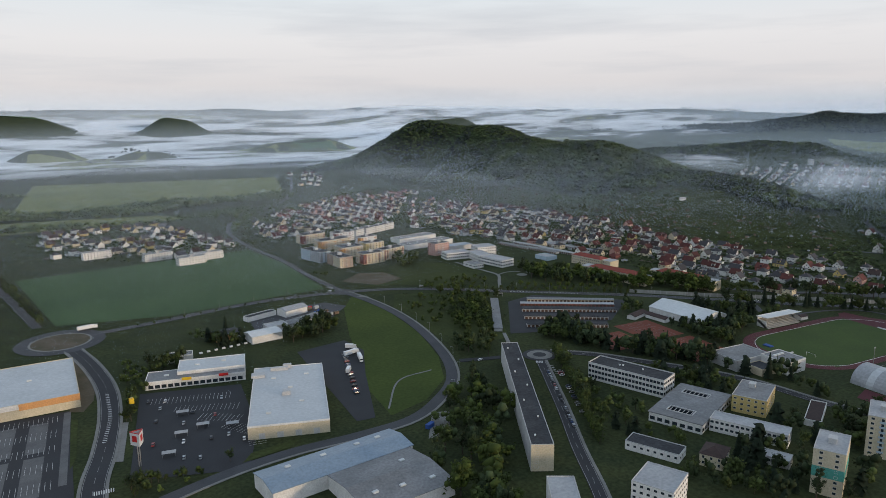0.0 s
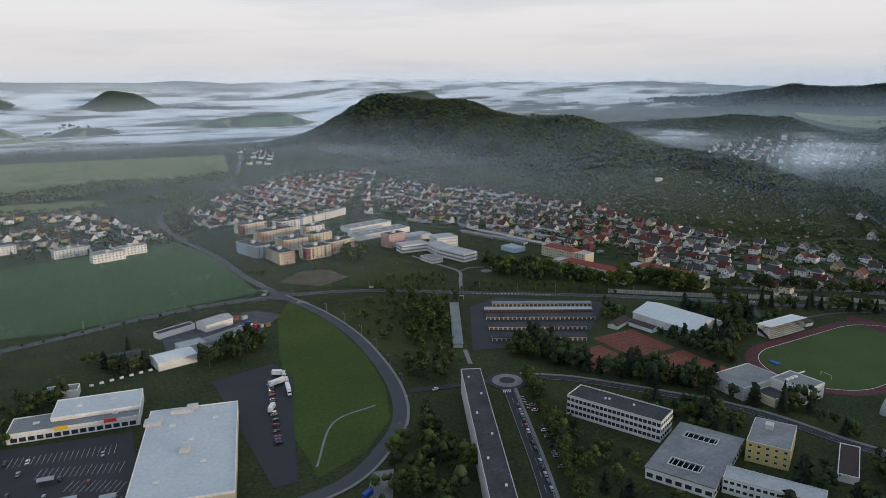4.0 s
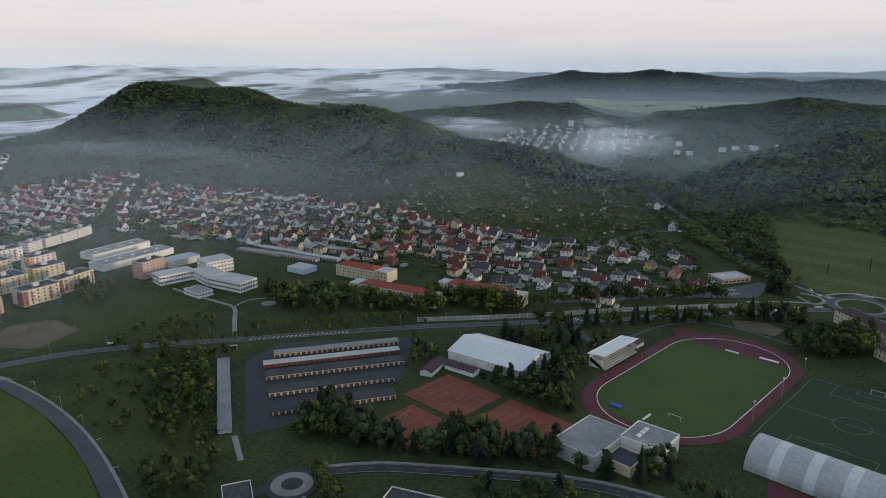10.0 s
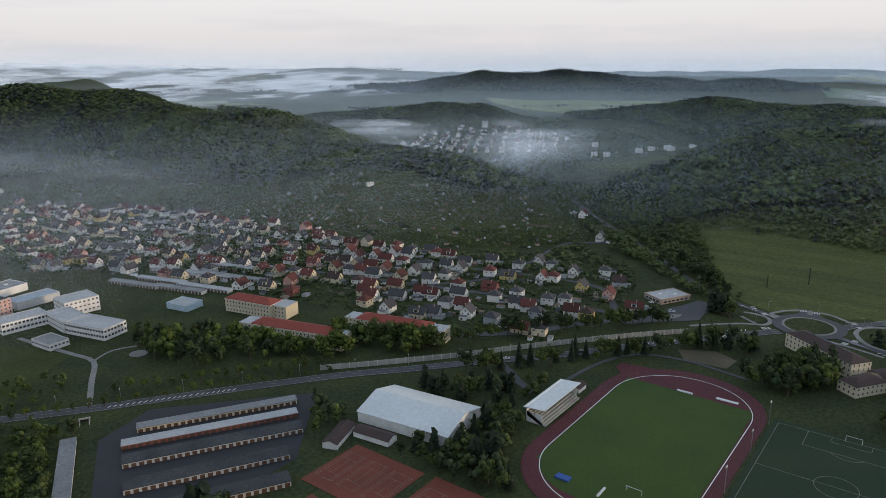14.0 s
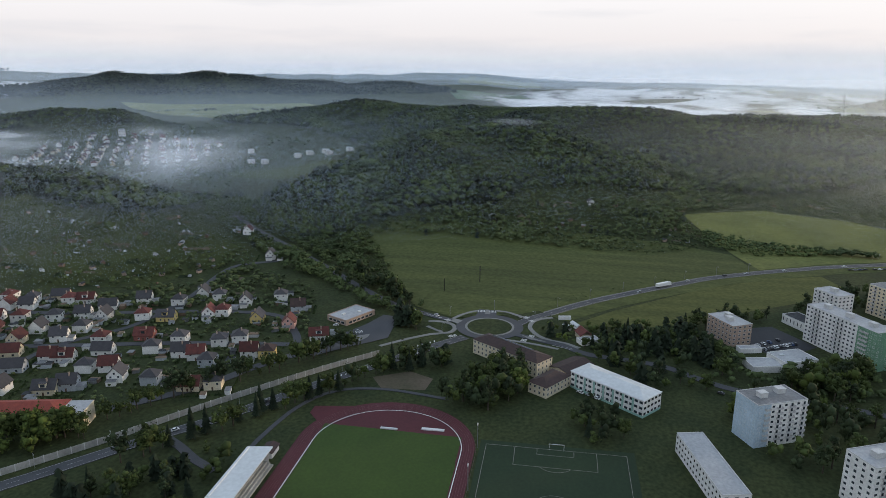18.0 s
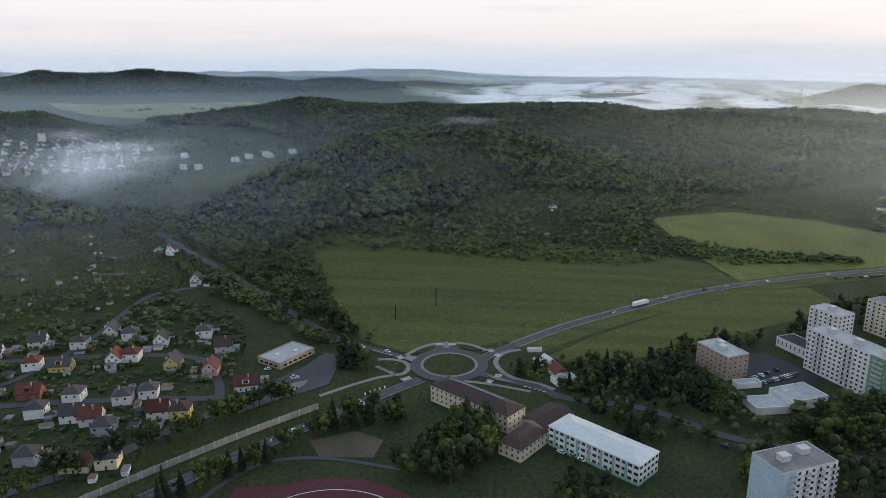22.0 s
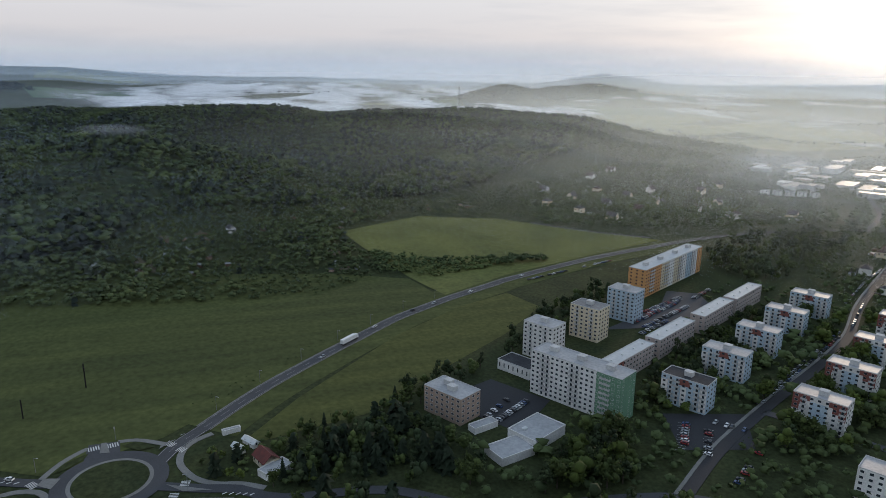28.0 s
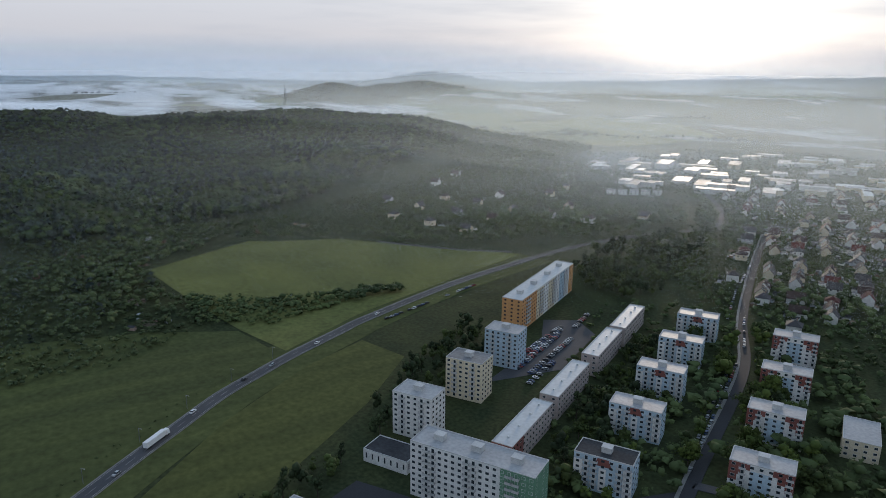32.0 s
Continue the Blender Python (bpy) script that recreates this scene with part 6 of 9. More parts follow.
def leaf_sprays(n, pts, spread, size):
    """Small three-cornered leaf sprays scattered round given points."""
    c = pts[nr.randint(len(pts), size=n)] + nr.normal(size=(n, 3)) * spread
    a, b = nr.normal(size=(n, 3)), nr.normal(size=(n, 3))
    a /= np.linalg.norm(a, axis=1)[:, None]
    b -= (a * b).sum(1)[:, None] * a
    b /= np.linalg.norm(b, axis=1)[:, None]
    s = size * nr.uniform(0.6, 1.5, (n, 1))
    v = np.stack([c - a * s, c + b * s * 0.9, c + a * s * 0.8 - b * s * 0.3], 1).reshape(-1, 3)
    k = 3 * np.arange(n)
    return v, np.stack([k, k + 1, k + 2], 1)


def broad_crown(h, w, n=22, sprays=650):
    """Crown of a broad-leaved tree of height h, width w, trunk foot at the origin."""
    pieces, tips = [], []
    lobes = [(nr.uniform(-0.24, 0.24) * w, nr.uniform(-0.24, 0.24) * w, h * nr.uniform(0.36, 0.80), w * nr.uniform(0.22, 0.34)) for _ in range(7)]
    for k in range(n):
        lx, ly, lz, lr = lobes[k % 7]
        d = nr.normal(size=3)
        d /= np.linalg.norm(d)
        d[2] = d[2] * 0.9 + 0.15
        c = np.array([lx, ly, lz]) + d * lr * nr.uniform(0.4, 1.0)
        c[2] = min(max(c[2], h * 0.18), h * 0.95)
        pieces.append(clump(c, w * nr.uniform(0.09, 0.16) * np.array([1, 1, 0.8])))
        tips.append(c)
    pieces.append(leaf_sprays(sprays, np.array(tips), w * 0.095, w * 0.055))
    return join(pieces)


def conifer_crown(h, w, tiers=9, arms=9):
    """Drooping tiers of ragged branches."""
    pieces = []
    for k in range(tiers):
        z = h * (0.10 + 0.86 * k / tiers)
        r = w / 2 * (1 - k / tiers) ** 0.85 * nr.uniform(0.85, 1.1) + 0.15
        tip = np.array([[0, 0, z + h * 0.17]])
        a = np.linspace(0, 2 * math.pi, 2 * arms, endpoint=False) + nr.uniform(0, 6)
        rr = r * np.where(np.arange(2 * arms) % 2, nr.uniform(0.45, 0.65, 2 * arms), nr.uniform(0.85, 1.15, 2 * arms))
        ring = np.stack([rr * np.cos(a), rr * np.sin(a), z - 0.12 * rr + nr.uniform(-0.15, 0.15, 2 * arms)], 1)
        v = np.concatenate([tip, ring])
        m = np.arange(2 * arms)
        pieces.append((v, np.stack([np.zeros_like(m), 1 + m, 1 + (m + 1) % (2 * arms)], 1)))
    return join(pieces)


def trunk_geo(h, r, limbs=5):
    g = Geo()
    def limb(a, b, ra, rb, n=6):
        a, b = Vector(a), Vector(b)
        d = (b - a).normalized()
        u = d.orthogonal().normalized()
        v = d.cross(u)
        pa = [a + ra * (math.cos(2 * math.pi * k / n) * u + math.sin(2 * math.pi * k / n) * v) for k in range(n)]
        pb = [b + rb * (math.cos(2 * math.pi * k / n) * u + math.sin(2 * math.pi * k / n) * v) for k in range(n)]
        for k in range(n):
            j = (k + 1) % n
            g.face([pa[k], pa[j], pb[j], pb[k]])
    limb((0, 0, -0.6), (0, 0, h * 0.35), r, r * 0.7)
    limb((0, 0, h * 0.35), (0.1, 0, h * 0.75), r * 0.7, r * 0.2)
    for k in range(limbs):
        a = 2.4 * k
        limb((0, 0, h * (0.25 + 0.05 * k)), (h * 0.22 * math.cos(a), h * 0.22 * math.sin(a), h * (0.5 + 0.05 * k)), r * 0.4, r * 0.12, 5)
    return g


def tree_proto(name, h, w, leaf, label, conifer=False, **k):
    """A tree: its stem with limbs is the thing, the crown its part."""
    top = new(name, trunk_geo(h, 0.02 * h + 0.08, 0 if conifer else 5).mesh("stem", BARK))
    tagged(top, label, "tree")
    v, f = conifer_crown(h, w) if conifer else broad_crown(h, w, **k)
    part("crown", mesh_tris("crown", v, f, leaf), None, top)
    return top


PROTO = dict(
    oak=[tree_proto("broadleaf_tree", 11, 9.5, LEAF, "round green broadleaf tree in leaf"), tree_proto("broadleaf_tree", 9, 7.5, LEAF, "smaller green broadleaf tree"), tree_proto("broadleaf_tree", 12, 8, LEAF_DARK, "dark green broadleaf tree in shade")],
    lime=[tree_proto("young_tree", 7, 4.6, LEAF_BRIGHT, "young bright green street tree", n=15, sprays=460), tree_proto("young_tree", 6, 4.2, LEAF, "young green street tree", n=14, sprays=440)],
    chestnut=[tree_proto("chestnut_tree", 14, 12, LEAF_BRIGHT, "large bright green chestnut tree", n=28, sprays=820), tree_proto("chestnut_tree", 13, 10, LEAF, "large spreading green tree", n=26, sprays=780)],
    spruce=[tree_proto("spruce", 14, 5.5, NEEDLE, "tall dark green spruce tree", True), tree_proto("spruce", 11, 5, NEEDLE, "smaller dark green spruce tree", True)],
    poplar=[tree_proto("tall_tree", 15, 6.5, LEAF_DARK, "tall narrow tree with dark leaves"), tree_proto("tall_tree", 13, 6, LEAF, "tall narrow tree with green leaves")],
)
trees_made = [0]


def put_tree(kind, x, y, scale=1.0):
    p = nr.choice(len(PROTO[kind]))
    p = PROTO[kind][p]
    s = 1.22 * scale * nr.uniform(0.8, 1.2)
    m = pose(x, y, gz(x, y), 0, 0, nr.uniform(0, 360))
    ob = copy_thing(p, m)
    ob.scale = (s * nr.uniform(0.92, 1.08), s * nr.uniform(0.92, 1.08), s)
    trees_made[0] += 1


def tree_row(kind, pts, step, scale=1.0, jitter=1.0, free=True):
    line = smooth_line(pts, 3.0)
    d = np.r_[0, np.cumsum(np.linalg.norm(np.diff(line, axis=0), axis=1))]
    for s in np.arange(0, d[-1], step):
        x = np.interp(s, d, line[:, 0]) + nr.uniform(-jitter, jitter)
        y = np.interp(s, d, line[:, 1]) + nr.uniform(-jitter, jitter)
        put_tree(kind if isinstance(kind, str) else kind[nr.randint(len(kind))], x, y, scale)


def grove_tree(conifer):
    """A mid-sized tree for a close grove, unit height."""
    if conifer:
        return conifer_crown(1.0, 0.42, 7, 6)
    ps, tips = [], []
    for _ in range(7):
        d = nr.normal(size=3)
        d /= np.linalg.norm(d)
        c = np.array([0, 0, 0.56]) + d * np.array([0.27, 0.27, 0.30]) * nr.uniform(0.5, 1.0)
        v, f = clump(c, nr.uniform(0.10, 0.18))
        ps.append((v, f))
        tips.append(c)
    ps.append(leaf_sprays(180, np.array(tips), 0.09, 0.052))
    return join(ps)


GROVE_T = {False: [grove_tree(False) for _ in range(8)], True: [grove_tree(True) for _ in range(5)]}
STYLE = dict(oak=(11, False, 0), chestnut=(13, False, 1), lime=(7, False, 1), poplar=(14, False, 2), spruce=(14, True, 3))


def spread(templates, x, y, z, h, name, label, leaf, category, slim=1.0):
    """Many trees in one mesh, each a turned and scaled copy of a template."""
    pick = nr.randint(len(templates), size=len(x))
    vs, fs, n = [], [], 0
    for k, (v, f) in enumerate(templates):
        q = pick == k
        if not q.any():
            continue
        c = int(q.sum())
        hh = (h[q] * nr.uniform(0.75, 1.2, c))[:, None, None]
        wide = hh * nr.uniform(0.8, 1.2, (c, 1, 1)) * slim
        a = nr.uniform(0, 6.28, c)
        rot = np.zeros((c, 3, 3))
        rot[:, 0, 0], rot[:, 0, 1], rot[:, 1, 0], rot[:, 1, 1], rot[:, 2, 2] = np.cos(a), -np.sin(a), np.sin(a), np.cos(a), 1
        p = np.einsum("nij,kj->nki", rot, v) * np.concatenate([wide, wide, hh], 2) + np.stack([x[q], y[q], z[q]], 1)[:, None]
        vs.append(p.reshape(-1, 3))
        fs.append((f[None] + (n + len(v) * np.arange(c))[:, None, None]).reshape(-1, 3))
        n += c * len(v)
    if n:
        tagged(new(name, mesh_tris(name, np.concatenate(vs), np.concatenate(fs), leaf)), label, category, kind="stuff")


def tree_patch(kinds, poly, step, scale=1.0, keep=1.0, every=4):
    """A grove: every few trees one of its own, the dense rest joined."""
    xs, ys = [p[0] for p in poly], [p[1] for p in poly]
    gx, gy = np.meshgrid(np.arange(min(xs), max(xs), step), np.arange(min(ys), max(ys), step))
    gx, gy = gx + nr.uniform(-0.45, 0.45, gx.shape) * step, gy + nr.uniform(-0.45, 0.45, gx.shape) * step
    m = in_poly(gx, gy, poly) & ~is_taken(gx, gy) & (nr.uniform(size=gx.shape) < keep)
    rest = {}
    for n, (x, y) in enumerate(zip(gx[m], gy[m])):
        kind = kinds[nr.randint(len(kinds))]
        if n % every == 0:
            put_tree(kind, x, y, scale)
        else:
            rest.setdefault(kind, []).append((x, y))
    for kind, pts in rest.items():
        h, con, leaf = STYLE[kind]
        x, y = np.array(pts).T
        spread(GROVE_T[con], x, y, ground(x, y) - 0.3, np.full(len(x), 1.22 * h * scale), "grove", "close grove of " + ("dark spruces" if con else "leafy green trees"), (LEAF, LEAF_BRIGHT, LEAF_DARK, NEEDLE)[leaf], "grove", 0.8 if kind == "poplar" else 1.0)


tree_patch(["oak", "poplar", "lime"], [(880, -225), (960, -215), (1004, -300), (1000, -400), (965, -440), (905, -340)], 9, 0.85, 0.75)
tree_patch(["oak", "poplar", "spruce"], [(285, 232), (330, 205), (345, 190), (300, 180), (262, 205)], 8, 0.8, 0.8)
tree_patch(["oak", "lime", "oak"], [(255, 300), (270, 290), (290, 330), (300, 392), (285, 380), (268, 335)], 9, 0.7, 0.6)
tree_patch(["oak", "spruce", "poplar"], [(330, 250), (352, 240), (372, 262), (352, 262)], 7, 0.7, 0.9)
tree_patch(["chestnut", "oak", "poplar"], [(612, 318), (640, 300), (668, 300), (655, 268), (632, 275), (612, 292)], 7.5, 1.05, 0.9)
# rows and groves round the slab, the school, the courts and the stadium
tree_row(["lime", "lime", "oak"], [(303, 419), (272, 352), (239, 287)], 3.6, 1.05, 0.8)
tree_patch(["oak", "oak", "lime", "oak"], [(245, 480), (300, 480), (350, 590), (345, 605), (300, 640), (262, 620), (248, 560)], 10.5, 0.72, 0.4)
tree_patch(["oak", "lime", "chestnut", "oak"], [(262, 490), (292, 486), (340, 590), (318, 618), (296, 600), (278, 550)], 7.5, 0.62, 0.85)
tree_row(["oak", "lime"], [(286, 490), (334, 592)], 4, 0.7, 0.8)
tree_patch(["oak", "chestnut", "poplar", "lime"], [(160, 330), (215, 330), (228, 400), (222, 410), (180, 370), (165, 350)], 8, 1.0, 0.8)
tree_patch(["oak", "chestnut", "poplar"], [(150, 230), (175, 280), (205, 330), (165, 330), (140, 300)], 8, 1.0, 0.8)
tree_patch(["poplar", "oak"], [(240, 440), (262, 442), (285, 480), (245, 482), (232, 460)], 8, 0.8, 0.8)
tree_patch(["poplar", "spruce", "poplar", "oak"], [(318, 462), (335, 425), (347, 405), (385, 400), (385, 352), (396, 325), (402, 352), (398, 358), (388, 404), (348, 446), (346, 466), (385, 458), (384, 468), (330, 476)], 6, 1.0, 1.0)
tree_patch(["spruce", "poplar", "poplar", "oak"], [(330, 438), (346, 402), (384, 345), (408, 300), (425, 302), (400, 330), (384, 356), (384, 402), (350, 404), (348, 444)], 6, 1.0, 1.0)
tree_patch(["spruce", "poplar"], [(386, 357), (430, 357), (430, 352), (400, 346), (388, 346)], 5, 0.9)
tree_patch(["poplar", "spruce", "oak"], [(430, 356), (440, 372), (452, 384), (500, 396), (500, 412), (462, 420), (440, 408), (430, 408)], 7, 0.85)
tree_patch(["spruce", "oak"], [(432, 400), (450, 405), (452, 432), (430, 432)], 7, 0.7)
tree_patch(["oak", "poplar", "oak"], [(436, 470), (452, 480), (445, 510), (428, 490), (412, 476)], 8, 0.8)
tree_patch(["oak", "spruce", "oak"], [(490, 425), (505, 412), (540, 405), (548, 430), (520, 460), (500, 470), (488, 455)], 8, 0.8, 0.8)
tree_row("lime", [(300, 650), (340, 622), (385, 592), (430, 562), (480, 528)], 8, 0.9)
tree_row("lime", [(385, 612), (440, 572), (490, 538)], 8, 1.1)
tree_patch(["oak", "lime"], [(300, 655), (345, 625), (380, 640), (372, 665), (340, 680), (310, 672)], 8, 0.6, 0.6)
tree_patch(["oak", "chestnut", "poplar"], [(430, 600), (470, 575), (488, 562), (490, 620), (470, 660), (440, 690), (420, 650)], 8, 0.9, 0.85)
tree_row("chestnut", [(522, 560), (540, 515), (550, 490)], 7, 1.0, 3)
tree_row("chestnut", [(482, 590), (490, 565), (510, 535)], 8, 0.9, 3)
tree_patch(["chestnut", "oak"], [(512, 545), (530, 500), (548, 486), (556, 495), (540, 520), (528, 556)], 8, 0.95, 0.9)
tree_row(["oak", "lime", "oak"], [(548, 506), (603, 463), (662, 413), (692, 386)], 6.5, 1.05, 2.5)
tree_row(["oak", "spruce", "lime"], [(530, 458), (562, 432), (604, 398), (640, 370), (676, 340)], 6, 1.0, 2.5)
tree_patch(["oak", "spruce", "oak", "poplar"], [(600, 396), (640, 366), (678, 334), (664, 318), (655, 345), (640, 368), (612, 388)], 7, 0.9, 0.8)
tree_patch(["oak", "lime", "spruce"], [(695, 235), (738, 268), (765, 232), (805, 150), (780, 150), (742, 165), (702, 180)], 8, 0.7, 0.8)
tree_patch(["oak", "poplar", "spruce"], [(480, 225), (500, 215), (560, 215), (600, 235), (596, 246), (540, 228), (490, 236)], 8, 0.8, 0.7)
tree_patch(["oak", "spruce", "oak"], [(340, 320), (372, 300), (395, 300), (378, 340), (352, 366), (338, 360)], 7, 0.7, 0.8)
tree_patch(["poplar", "oak", "poplar"], [(606, 330), (640, 305), (664, 292), (650, 275), (620, 280), (600, 300)], 7, 1.1, 0.9)
tree_patch(["oak", "poplar"], [(580, 245), (600, 250), (628, 240), (615, 215), (590, 215)], 8, 0.8, 0.7)
tree_patch(["oak", "spruce", "oak", "poplar"], [(645, 200), (700, 238), (738, 235), (745, 180), (735, 155), (700, 140), (662, 160)], 8.5, 0.85, 0.75)
tree_patch(["oak", "chestnut", "poplar"], [(618, 175), (660, 130), (690, 110), (700, 80), (690, 60), (650, 90), (620, 130)], 8, 1.0, 0.9)
tree_patch(["oak", "poplar"], [(575, 150), (600, 165), (640, 110), (640, 70), (600, 60), (570, 110)], 9, 0.9, 0.7)
tree_patch(["oak", "lime", "poplar"], [(720, 45), (690, 40), (700, 0), (730, -50), (770, -140), (790, -180), (800, -160), (770, -90), (745, -30)], 8, 0.85, 0.9)
tree_patch(["oak", "lime", "poplar"], [(742, 20), (770, -40), (795, -90), (815, -140), (805, -150), (780, -100), (755, -50), (732, 0)], 7, 0.8, 0.9)
tree_patch(["oak", "lime", "chestnut"], [(660, 10), (680, -30), (720, -110), (745, -170), (735, -175), (700, -120), (650, -70), (640, -20)], 8, 0.9, 0.85)
tree_patch(["oak", "lime", "chestnut"], [(700, -20), (715, -60), (745, -120), (770, -170), (790, -215), (770, -220), (740, -160), (712, -100), (690, -50)], 8, 0.85, 0.8)
tree_patch(["oak", "poplar"], [(745, 335), (760, 325), (800, 385), (850, 450), (840, 462), (780, 402)], 7, 1.0, 0.95)
tree_patch(["spruce", "oak"], [(722, 355), (740, 350), (750, 380), (735, 392), (722, 380)], 6, 1.0, 0.9)
tree_patch(["oak", "poplar"], [(820, 70), (860, 20), (885, -20), (905, -60), (880, -60), (850, -30), (830, 0), (800, 80)], 8, 0.8, 0.75)
tree_patch(["oak", "poplar"], [(742, 182), (770, 170), (800, 112), (790, 90), (765, 130), (750, 155)], 8, 0.75, 0.8)
tree_patch(["oak", "poplar", "lime"], [(875, -190), (930, -190), (960, -230), (930, -260), (870, -240)], 9, 0.9, 0.8)
tree_patch(["spruce", "oak", "oak"], [(60, 590), (75, 560), (100, 555), (90, 600)], 7, 0.9, 0.9)
tree_patch(["oak", "poplar", "oak"], [(118, 560), (165, 582), (178, 566), (150, 545), (130, 545)], 6, 0.9, 0.95)
tree_patch(["oak", "lime"], [(0, 565), (24, 540), (18, 480), (4, 440), (-2, 500)], 7, 0.75, 0.8)
tree_patch(["oak", "lime"], [(0, 350), (45, 345), (40, 365), (0, 375)], 6, 0.6, 0.8)
tree_row("oak", [(-58, 700), (-100, 860), (-140, 980)], 8, 0.8, 1)
tree_patch(["oak", "lime", "spruce"], [(285, 335), (300, 285), (280, 255), (252, 285), (262, 330)], 9, 0.6, 0.5)
tree_patch(["oak", "poplar", "oak"], [(262, 262), (285, 240), (300, 215), (270, 210), (250, 240)], 8, 0.7, 0.8)
tree_patch(["oak", "spruce", "poplar"], [(292, 250), (345, 236), (400, 238), (420, 285), (395, 295), (372, 240), (330, 222), (300, 212)], 8, 0.8, 0.85)
tree_patch(["oak", "poplar"], [(345, 225), (400, 205), (440, 205), (430, 250), (400, 240), (360, 238)], 8, 0.85, 0.8)
tree_row(["oak", "lime"], [(-2, 366), (12, 361), (24, 360)], 4, 0.6, 1)
tree_row(["oak", "lime"], [(3, 445), (5, 470), (8, 502)], 5, 0.6, 1)
tree_patch(["oak", "poplar"], [(15, 512), (30, 520), (46, 534), (44, 552), (28, 545)], 6, 0.8, 0.9)
put_tree("oak", 50, 365, 0.6)
tree_patch(["oak", "lime"], [(318, 745), (345, 775), (362, 800), (345, 825), (325, 800)], 7, 1.0, 0.95)
tree_patch(["oak", "lime"], [(208, 700), (225, 760), (212, 800), (205, 760)], 9, 0.5, 0.4)
tree_row("lime", [(20, 652), (100, 668), (180, 680)], 14, 0.6, 1)
for kinds in PROTO.values():
    for p in kinds:
        for o in (*p.children_recursive, p):
            bpy.data.objects.remove(o)


fq = random.Random(12)
for k in range(56):
    a, r = radians(fq.uniform(-15, 165)), fq.uniform(2100, 4250)
    if 38 < math.degrees(a) < 84 or (84 <= math.degrees(a) < 128 and r < 2300):
        continue
    cx, cy = 300 + r * math.sin(a), 300 + r * math.cos(a)
    drape("distant_field", rect(cx, cy, fq.uniform(160, 520), fq.uniform(120, 420), fq.uniform(-20, 20) - math.degrees(a)), 0.6, fq.choice((PALE_FIELD, PALE_FIELD, FIELD, CROP)), step=80, label="distant field in rolling country", category="field")

# ---- woods, orchards and scrub: too many to count ----
TOP_F = ICO_F[5:]


def far_tree(conifer, n, clumps):
    """A small tree for the woods, unit height."""
    out = []
    for _ in range(n):
        if conifer:
            v, f = conifer_crown(1.0, 0.36, 3, 4)
        else:
            ps, tips = [], []
            for k in range(clumps):
                c = np.array([nr.uniform(-0.26, 0.26), nr.uniform(-0.26, 0.26), nr.uniform(0.42, 0.78)])
                ps.append((clump(c, nr.uniform(0.13, 0.22) * (4 / clumps) ** 0.35)[0], TOP_F))
                tips.append(c)
            ps.append(leaf_sprays(11 * clumps, np.array(tips) + (0, 0, 0.04), 0.14, 0.085))
            v, f = join(ps)
        out.append((v, f))
    return out


def woods(name, label, poly, step, h, leaf, conifer=False, keep=1.0, free=True, category="woodland", gap=0.0, clumps=2):
    xs, ys = [p[0] for p in poly], [p[1] for p in poly]
    gx, gy = np.meshgrid(np.arange(min(xs), max(xs), step), np.arange(min(ys), max(ys), step))
    gx, gy = gx + nr.uniform(-0.5, 0.5, gx.shape) * step, gy + nr.uniform(-0.5, 0.5, gx.shape) * step
    m = in_poly(gx, gy, poly) & (nr.uniform(size=gx.shape) < keep)
    if gap:
        m &= (np.sin(gx / 37 + 2 * np.sin(gy / 51)) * np.sin(gy / 43 + 1.7 * np.sin(gx / 61)) < 1 - gap)
    if free:
        m &= ~is_taken(gx, gy)
    x, y = gx[m], gy[m]
    if len(x):
        size = h * (0.8 + 0.35 * np.sin(x / 57 + np.sin(y / 83)) * np.sin(y / 71))
        spread(far_tree(conifer, 12, clumps), x, y, ground(x, y) - 0.06 * h, size, name, label, leaf, category, 1.1 if conifer else 1.4)


HILL = [(560, 2080), (640, 1900), (690, 1620), (690, 1500), (770, 1460), (800, 1300), (810, 1100), (840, 980), (880, 900), (900, 820), (920, 740), (960, 680), (1060, 640), (1080, 700), (1050, 900), (1120, 1200), (1130, 1600), (1120, 1900), (1000, 2150), (760, 2200)]
woods("hill_wood", "dense mixed woodland over a long hill", HILL, 10.5, 14.5, WOODS, keep=0.95)
woods("hill_spruces", "dark spruces among the hill woodland", HILL, 9.5, 19, WOODS_DARK, True, 0.9, gap=0.86)
EAST_HILL = [(900, 560), (960, 475), (1000, 450), (1040, 400), (1060, 330), (1130, 290), (1170, 200), (1200, 120), (1250, 60), (1300, -30), (1360, -160), (1440, -300), (1480, -420), (1560, -560), (1680, -640), (1780, -560), (1880, -300), (1960, 0), (2080, 300), (2140, 700), (2100, 1080), (1960, 1150), (1880, 1060), (1800, 860), (1640, 640), (1400, 560), (1340, 540), (1240, 520), (1120, 600), (1020, 640)]
woods("east_wood", "dense woodland on the eastern hills", EAST_HILL, 10.5, 14, WOODS, keep=0.95)
woods("east_spruces", "dark spruces on the eastern hills", EAST_HILL, 10, 19, WOODS_DARK, True, 0.9, gap=0.78)
woods("stream_trees", "tall trees along a stream and lane", [(770, 352), (833, 398), (905, 426), (966, 460), (1010, 520), (1060, 640), (1020, 680), (960, 640), (900, 560), (850, 500), (790, 430), (755, 390)], 7, 10, WOODS, keep=0.9, clumps=6)
ALLOT = [(700, 1420), (790, 1300), (800, 1100), (830, 980), (880, 880), (900, 800), (930, 720), (960, 660), (900, 570), (850, 560), (775, 600), (760, 700), (735, 840), (710, 960), (690, 1060), (680, 1180), (660, 1330)]
woods("allotment_bushes", "fruit trees and bushes of the allotment gardens", ALLOT, 6, 4.8, BUSH, keep=0.72, category="orchard", gap=0.2)
